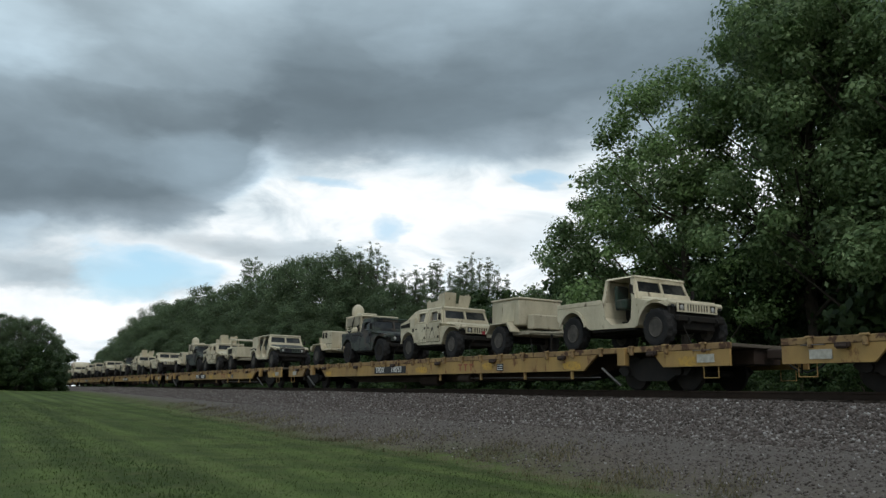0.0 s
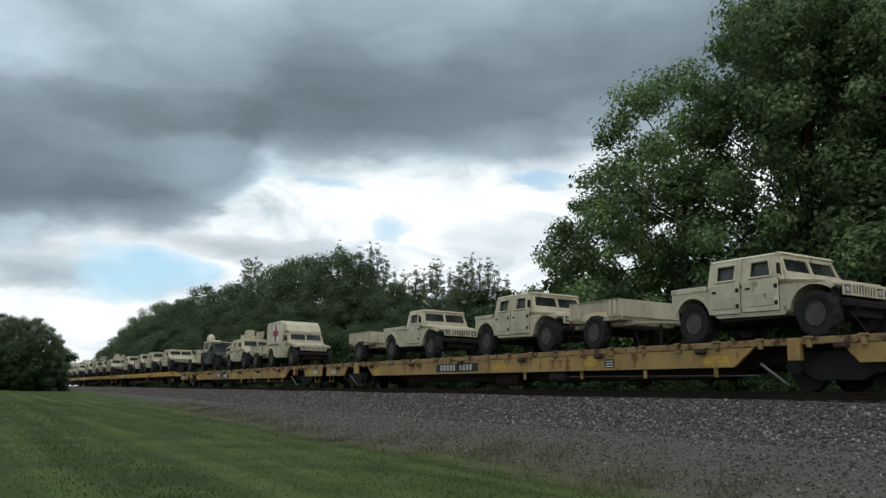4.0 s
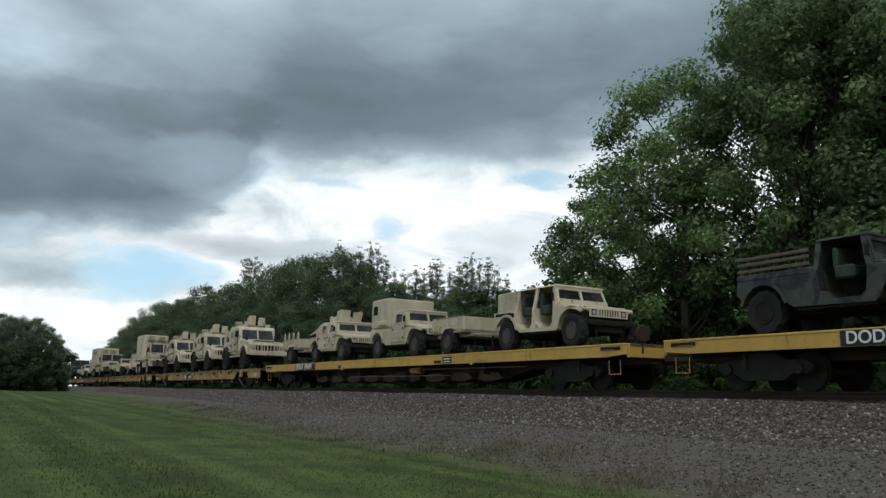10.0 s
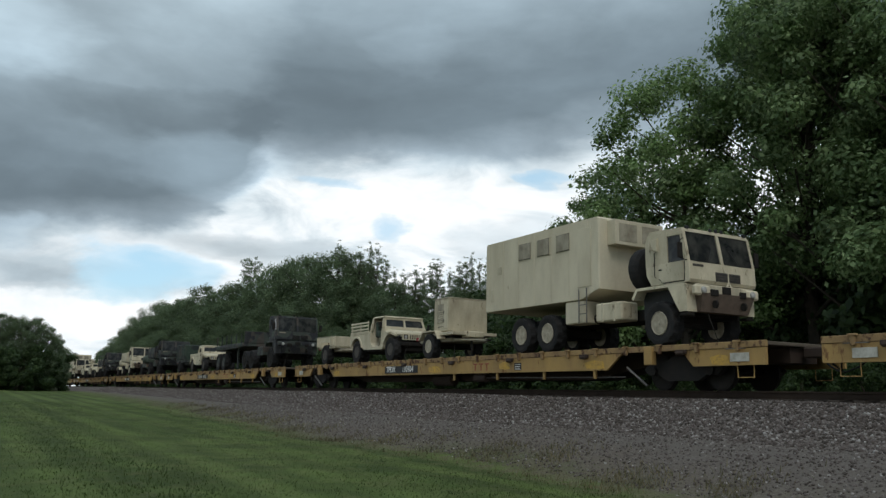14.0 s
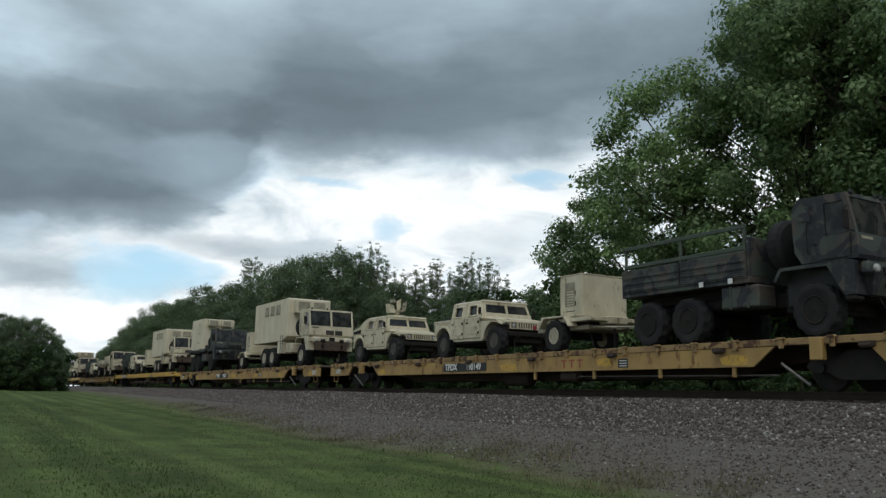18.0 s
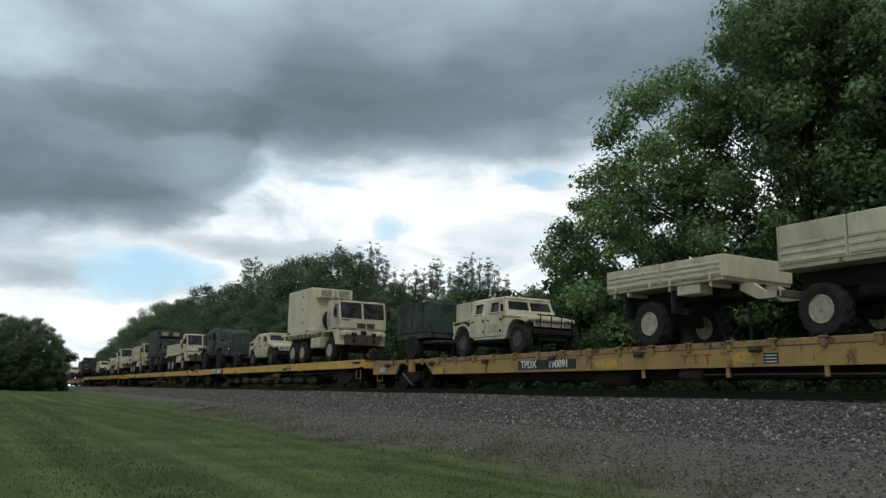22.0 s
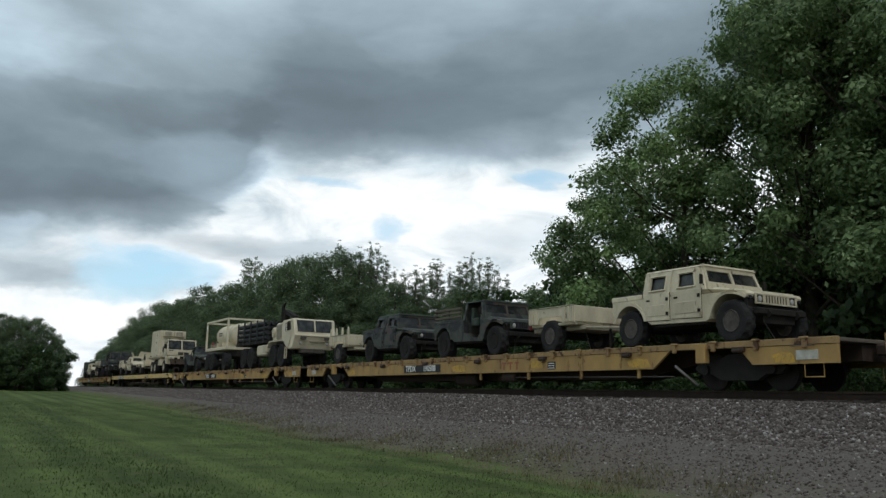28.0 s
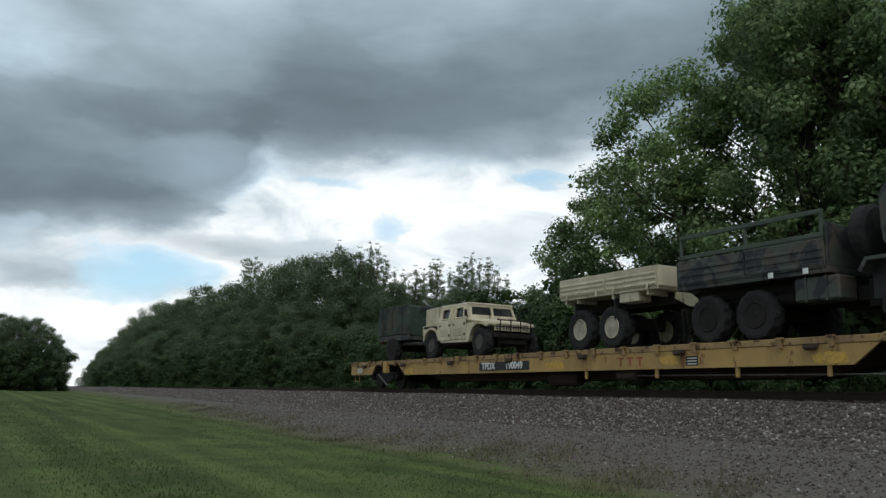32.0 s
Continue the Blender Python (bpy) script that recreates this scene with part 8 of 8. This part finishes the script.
def load_train():
    plain = []
    for row in (("low", -16.95, 10.99, ""), ("low", 12.31, 40.27, "TPDX 190753"), ("low", 41.38, 69.33, "TPDX 192629"), ("low", 71.15, 99.09, "TPDX 190036"), ("low", 100.17, 128.12, ""), ("low", 128.75, 156.69, "TPDX 190539"),
                ("high", 158.92, 187.32, "DODX 42498"), ("high", 188.57, 216.97, "DODX 42232"), ("high", 218.04, 246.44, "DODX 42501"), ("high", 247.63, 276.03, "DODX 42481"),
                ("low", 277.20, 305.16, "TPDX 190187"), ("low", 307.15, 335.11, "TPDX 190729"), ("low", 336.39, 364.35, "TPDX 190104"), ("low", 365.92, 393.88, ""), ("low", 395.14, 423.10, "TPDX 190432"),
                ("low", 424.69, 452.64, "TPDX 190149"), ("low", 453.96, 481.92, "TPDX 192553"), ("high", 483.69, 512.09, "DODX 42446"), ("low", 513.12, 541.07, "TPDX 190091"), ("high", 542.01, 570.41, "DODX 42080"), ("high", 571.88, 600.28, "DODX 42068"),
                ("high", 602.06, 630.46, ""), ("low", 630.88, 658.84, ""), ("low", 659.77, 687.73, "TPDX 190588"), ("low", 688.81, 716.76, "TPDX 190760"), ("pale", 717.79, 746.19, "TPDX 865774"), ("low", 747.42, 775.38, "TPDX 190049")):
        plain.append(flat(*row))
    for car, text, low in plain:
        number(car, text, low)
    T, G = TAN, GREEN
    H = {
        "pickup_open": lambda: hmv("pickup", T, doors=False), "pickup": lambda: hmv("pickup", T), "pickup_dark": lambda: hmv("pickup", T, bed="dark"), "pickup_frame": lambda: hmv("pickup", T, bed="frame"),
        "pickup_slats": lambda: hmv("pickup", T, slats=True, doors=False), "green_pickup": lambda: hmv("pickup", G, doors=False, slats=True), "green_crew": lambda: hmv("crew", G, bed="dark"), "green_plain": lambda: hmv("pickup", G, doors=False),
        "wagon": lambda: brush_guard(hmv("wagon", T)), "pickup_mixed": lambda: green_front(hmv("pickup", T, doors=False), ("roof", "windscreen_frame", "a_pillar", "fender_flare")), "wagon_open": lambda: hmv("wagon", T, doors=False), "wagon_mixed": lambda: green_front(hmv("wagon", T, doors=False)), "crew_dark": lambda: hmv("crew", T, bed="dark"), "slant": lambda: hmv("slant", T), "slant_shield": lambda: hmv("slant", T, "shield"),
        "slant_gun": lambda: hmv("slant", T, "gun"), "slant_hatch": lambda: hmv("slant", T, "hatch"), "ambulance": lambda: hmv("ambulance", T), "shelter": lambda: hmv("shelter", T), "dome": lambda: hmv("pickup", G, "dome"),
        "tr_cargo": lambda: trailer("cargo", T), "tr_picket": lambda: trailer("picket", T), "tr_gen": lambda: trailer("gen", T), "tr_low": lambda: trailer("lowgen", T), "tr_water": lambda: trailer("water", T), "tr_water_dark": lambda: trailer("water", G),
        "tr_canvas": lambda: trailer("canvas", G), "tr_box": lambda: trailer("box", T), "tr_lid": lambda: trailer("lid", T), "tr_fan": lambda: trailer("fan", T), "tr_duct": lambda: trailer("duct", T),
        "big_one": lambda: big_trailer(T, 1), "big_two": lambda: big_trailer(T, 2),
        "box": lambda: truck("box", T, load_paint=TAN2), "dark_box": lambda: truck("box", G, load_paint=TAN2), "dark_all_box": lambda: truck("box", G, rear=(3.95,)), "van": lambda: truck("van", T, rear=(4.8, 6.2), load_paint=TAN2),
        "dark_cargo": lambda: truck("cargo", G, rear=(3.95,)), "cargo": lambda: truck("cargo", T, rear=(4.0,)), "dark_rails": lambda: truck("rails", G, rear=(3.6, 5.0)), "tractor": lambda: truck("tractor", G, rear=(3.6, 5.0)),
        "dump": lambda: truck("dump", T, rear=(3.6, 5.0), load_paint=TAN2), "wrecker": lambda: truck("wrecker", T, rear=(3.6, 5.0)), "shop": lambda: truck("shop", T, rear=(3.6, 5.0)), "semi": flat_semi,
        "atv": lambda: armoured(T, "all_terrain"), "mrap": lambda: armoured(G, "tall"), "heavy": heavy_truck, "tank": tank_trailer}
    low = (("pickup_open", 14.83), ("tr_box", 21.74), ("slant_shield", 24.69), ("dome", 30.45), ("tr_low", 37.33),
           ("wagon_mixed", 44.02), ("tr_lid", 51.96), ("slant_shield", 54.94), ("dome", 60.12), ("tr_low", 67.24),
           ("pickup", 73.84), ("tr_cargo", 80.85), ("slant_shield", 83.14), ("pickup_mixed", 89.76), ("tr_cargo", 96.53),
           ("crew_dark", 103.25), ("tr_cargo", 110.0), ("crew_dark", 112.13), ("pickup", 119.04), ("tr_cargo", 125.33),
           ("ambulance", 133.72), ("tr_cargo", 139.71), ("slant_shield", 141.99), ("dome", 148.51), ("tr_low", 155.43),
           ("atv", 281.15), ("atv", 289.51), ("atv", 298.83),
           ("box", 310.48), ("tr_gen", 320.76), ("pickup_open", 325.26), ("tr_cargo", 331.65),
           ("van", 339.61), ("tr_gen", 351.35), ("pickup_slats", 354.51), ("tr_cargo", 361.28),
           ("tractor", 368.96), ("semi", 378.79), ("pickup", 383.73), ("tr_canvas", 391.04),
           ("dark_cargo", 398.48), ("tr_water_dark", 406.49), ("cargo", 412.3), ("tr_water", 419.65),
           ("dark_rails", 428.2), ("tr_gen", 436.78), ("crew_dark", 439.91), ("slant_gun", 447.07),
           ("van", 457.04), ("tr_gen", 467.42), ("dark_box", 474.28),
           ("cargo", 517.02), ("big_one", 525.7), ("wagon", 531.47), ("tr_canvas", 538.4),
           ("dark_cargo", 634.34), ("tr_cargo", 641.68), ("pickup_dark", 648.46), ("tr_low", 654.95),
           ("crew_dark", 662.55), ("tr_cargo", 669.12), ("green_pickup", 672.05), ("green_crew", 678.23), ("tr_picket", 684.78),
           ("heavy", 692.15), ("tank", 703.1), ("green_plain", 710.75),
           ("dark_rails", 751.32), ("big_two", 759.87), ("wagon", 765.81), ("tr_canvas", 772.24))
    high = (("crew_dark", 162.53), ("crew_dark", 169.38), ("pickup_dark", 174.65), ("crew_dark", 181.32),
            ("slant_shield", 192.34), ("pickup_frame", 198.35), ("slant_gun", 204.1), ("slant_gun", 211.28),
            ("slant_gun", 221.05), ("slant_hatch", 227.55), ("ambulance", 233.03), ("green_pickup", 240.56),
            ("wagon_open", 250.27), ("tr_cargo", 257.16), ("shelter", 259.61), ("slant_shield", 266.54), ("tr_picket", 273.23),
            ("van", 486.71), ("tr_gen", 499.23), ("wagon", 502.36), ("tr_canvas", 509.13),
            ("box", 546.24), ("slant", 554.97), ("tr_canvas", 561.61), ("mrap", 564.98),
            ("dump", 575.27), ("dark_all_box", 583.84), ("shop", 592.07),
            ("wrecker", 604.69), ("tr_duct", 613.7), ("wagon", 618.82), ("tr_canvas", 625.11),
            ("box", 721.3), ("tr_fan", 732.02), ("slant_hatch", 736.51), ("tr_picket", 743.06))
    for key, u in low:
        ride(key, H[key], u, RAIL_Z + LOW_TOP, size=build_size(key))
    for key, u in high:
        ride(key, H[key], u, RAIL_Z + (PALE_TOP if u > 715 else HIGH_TOP), size=build_size(key))


load_train()


def motions():
    for ob, x, u, z in MOVERS:
        walk(ob, [(0.0, pose(x, u, z)), (32.0, pose(x, u - SPEED * 32.0, z))])


motions()
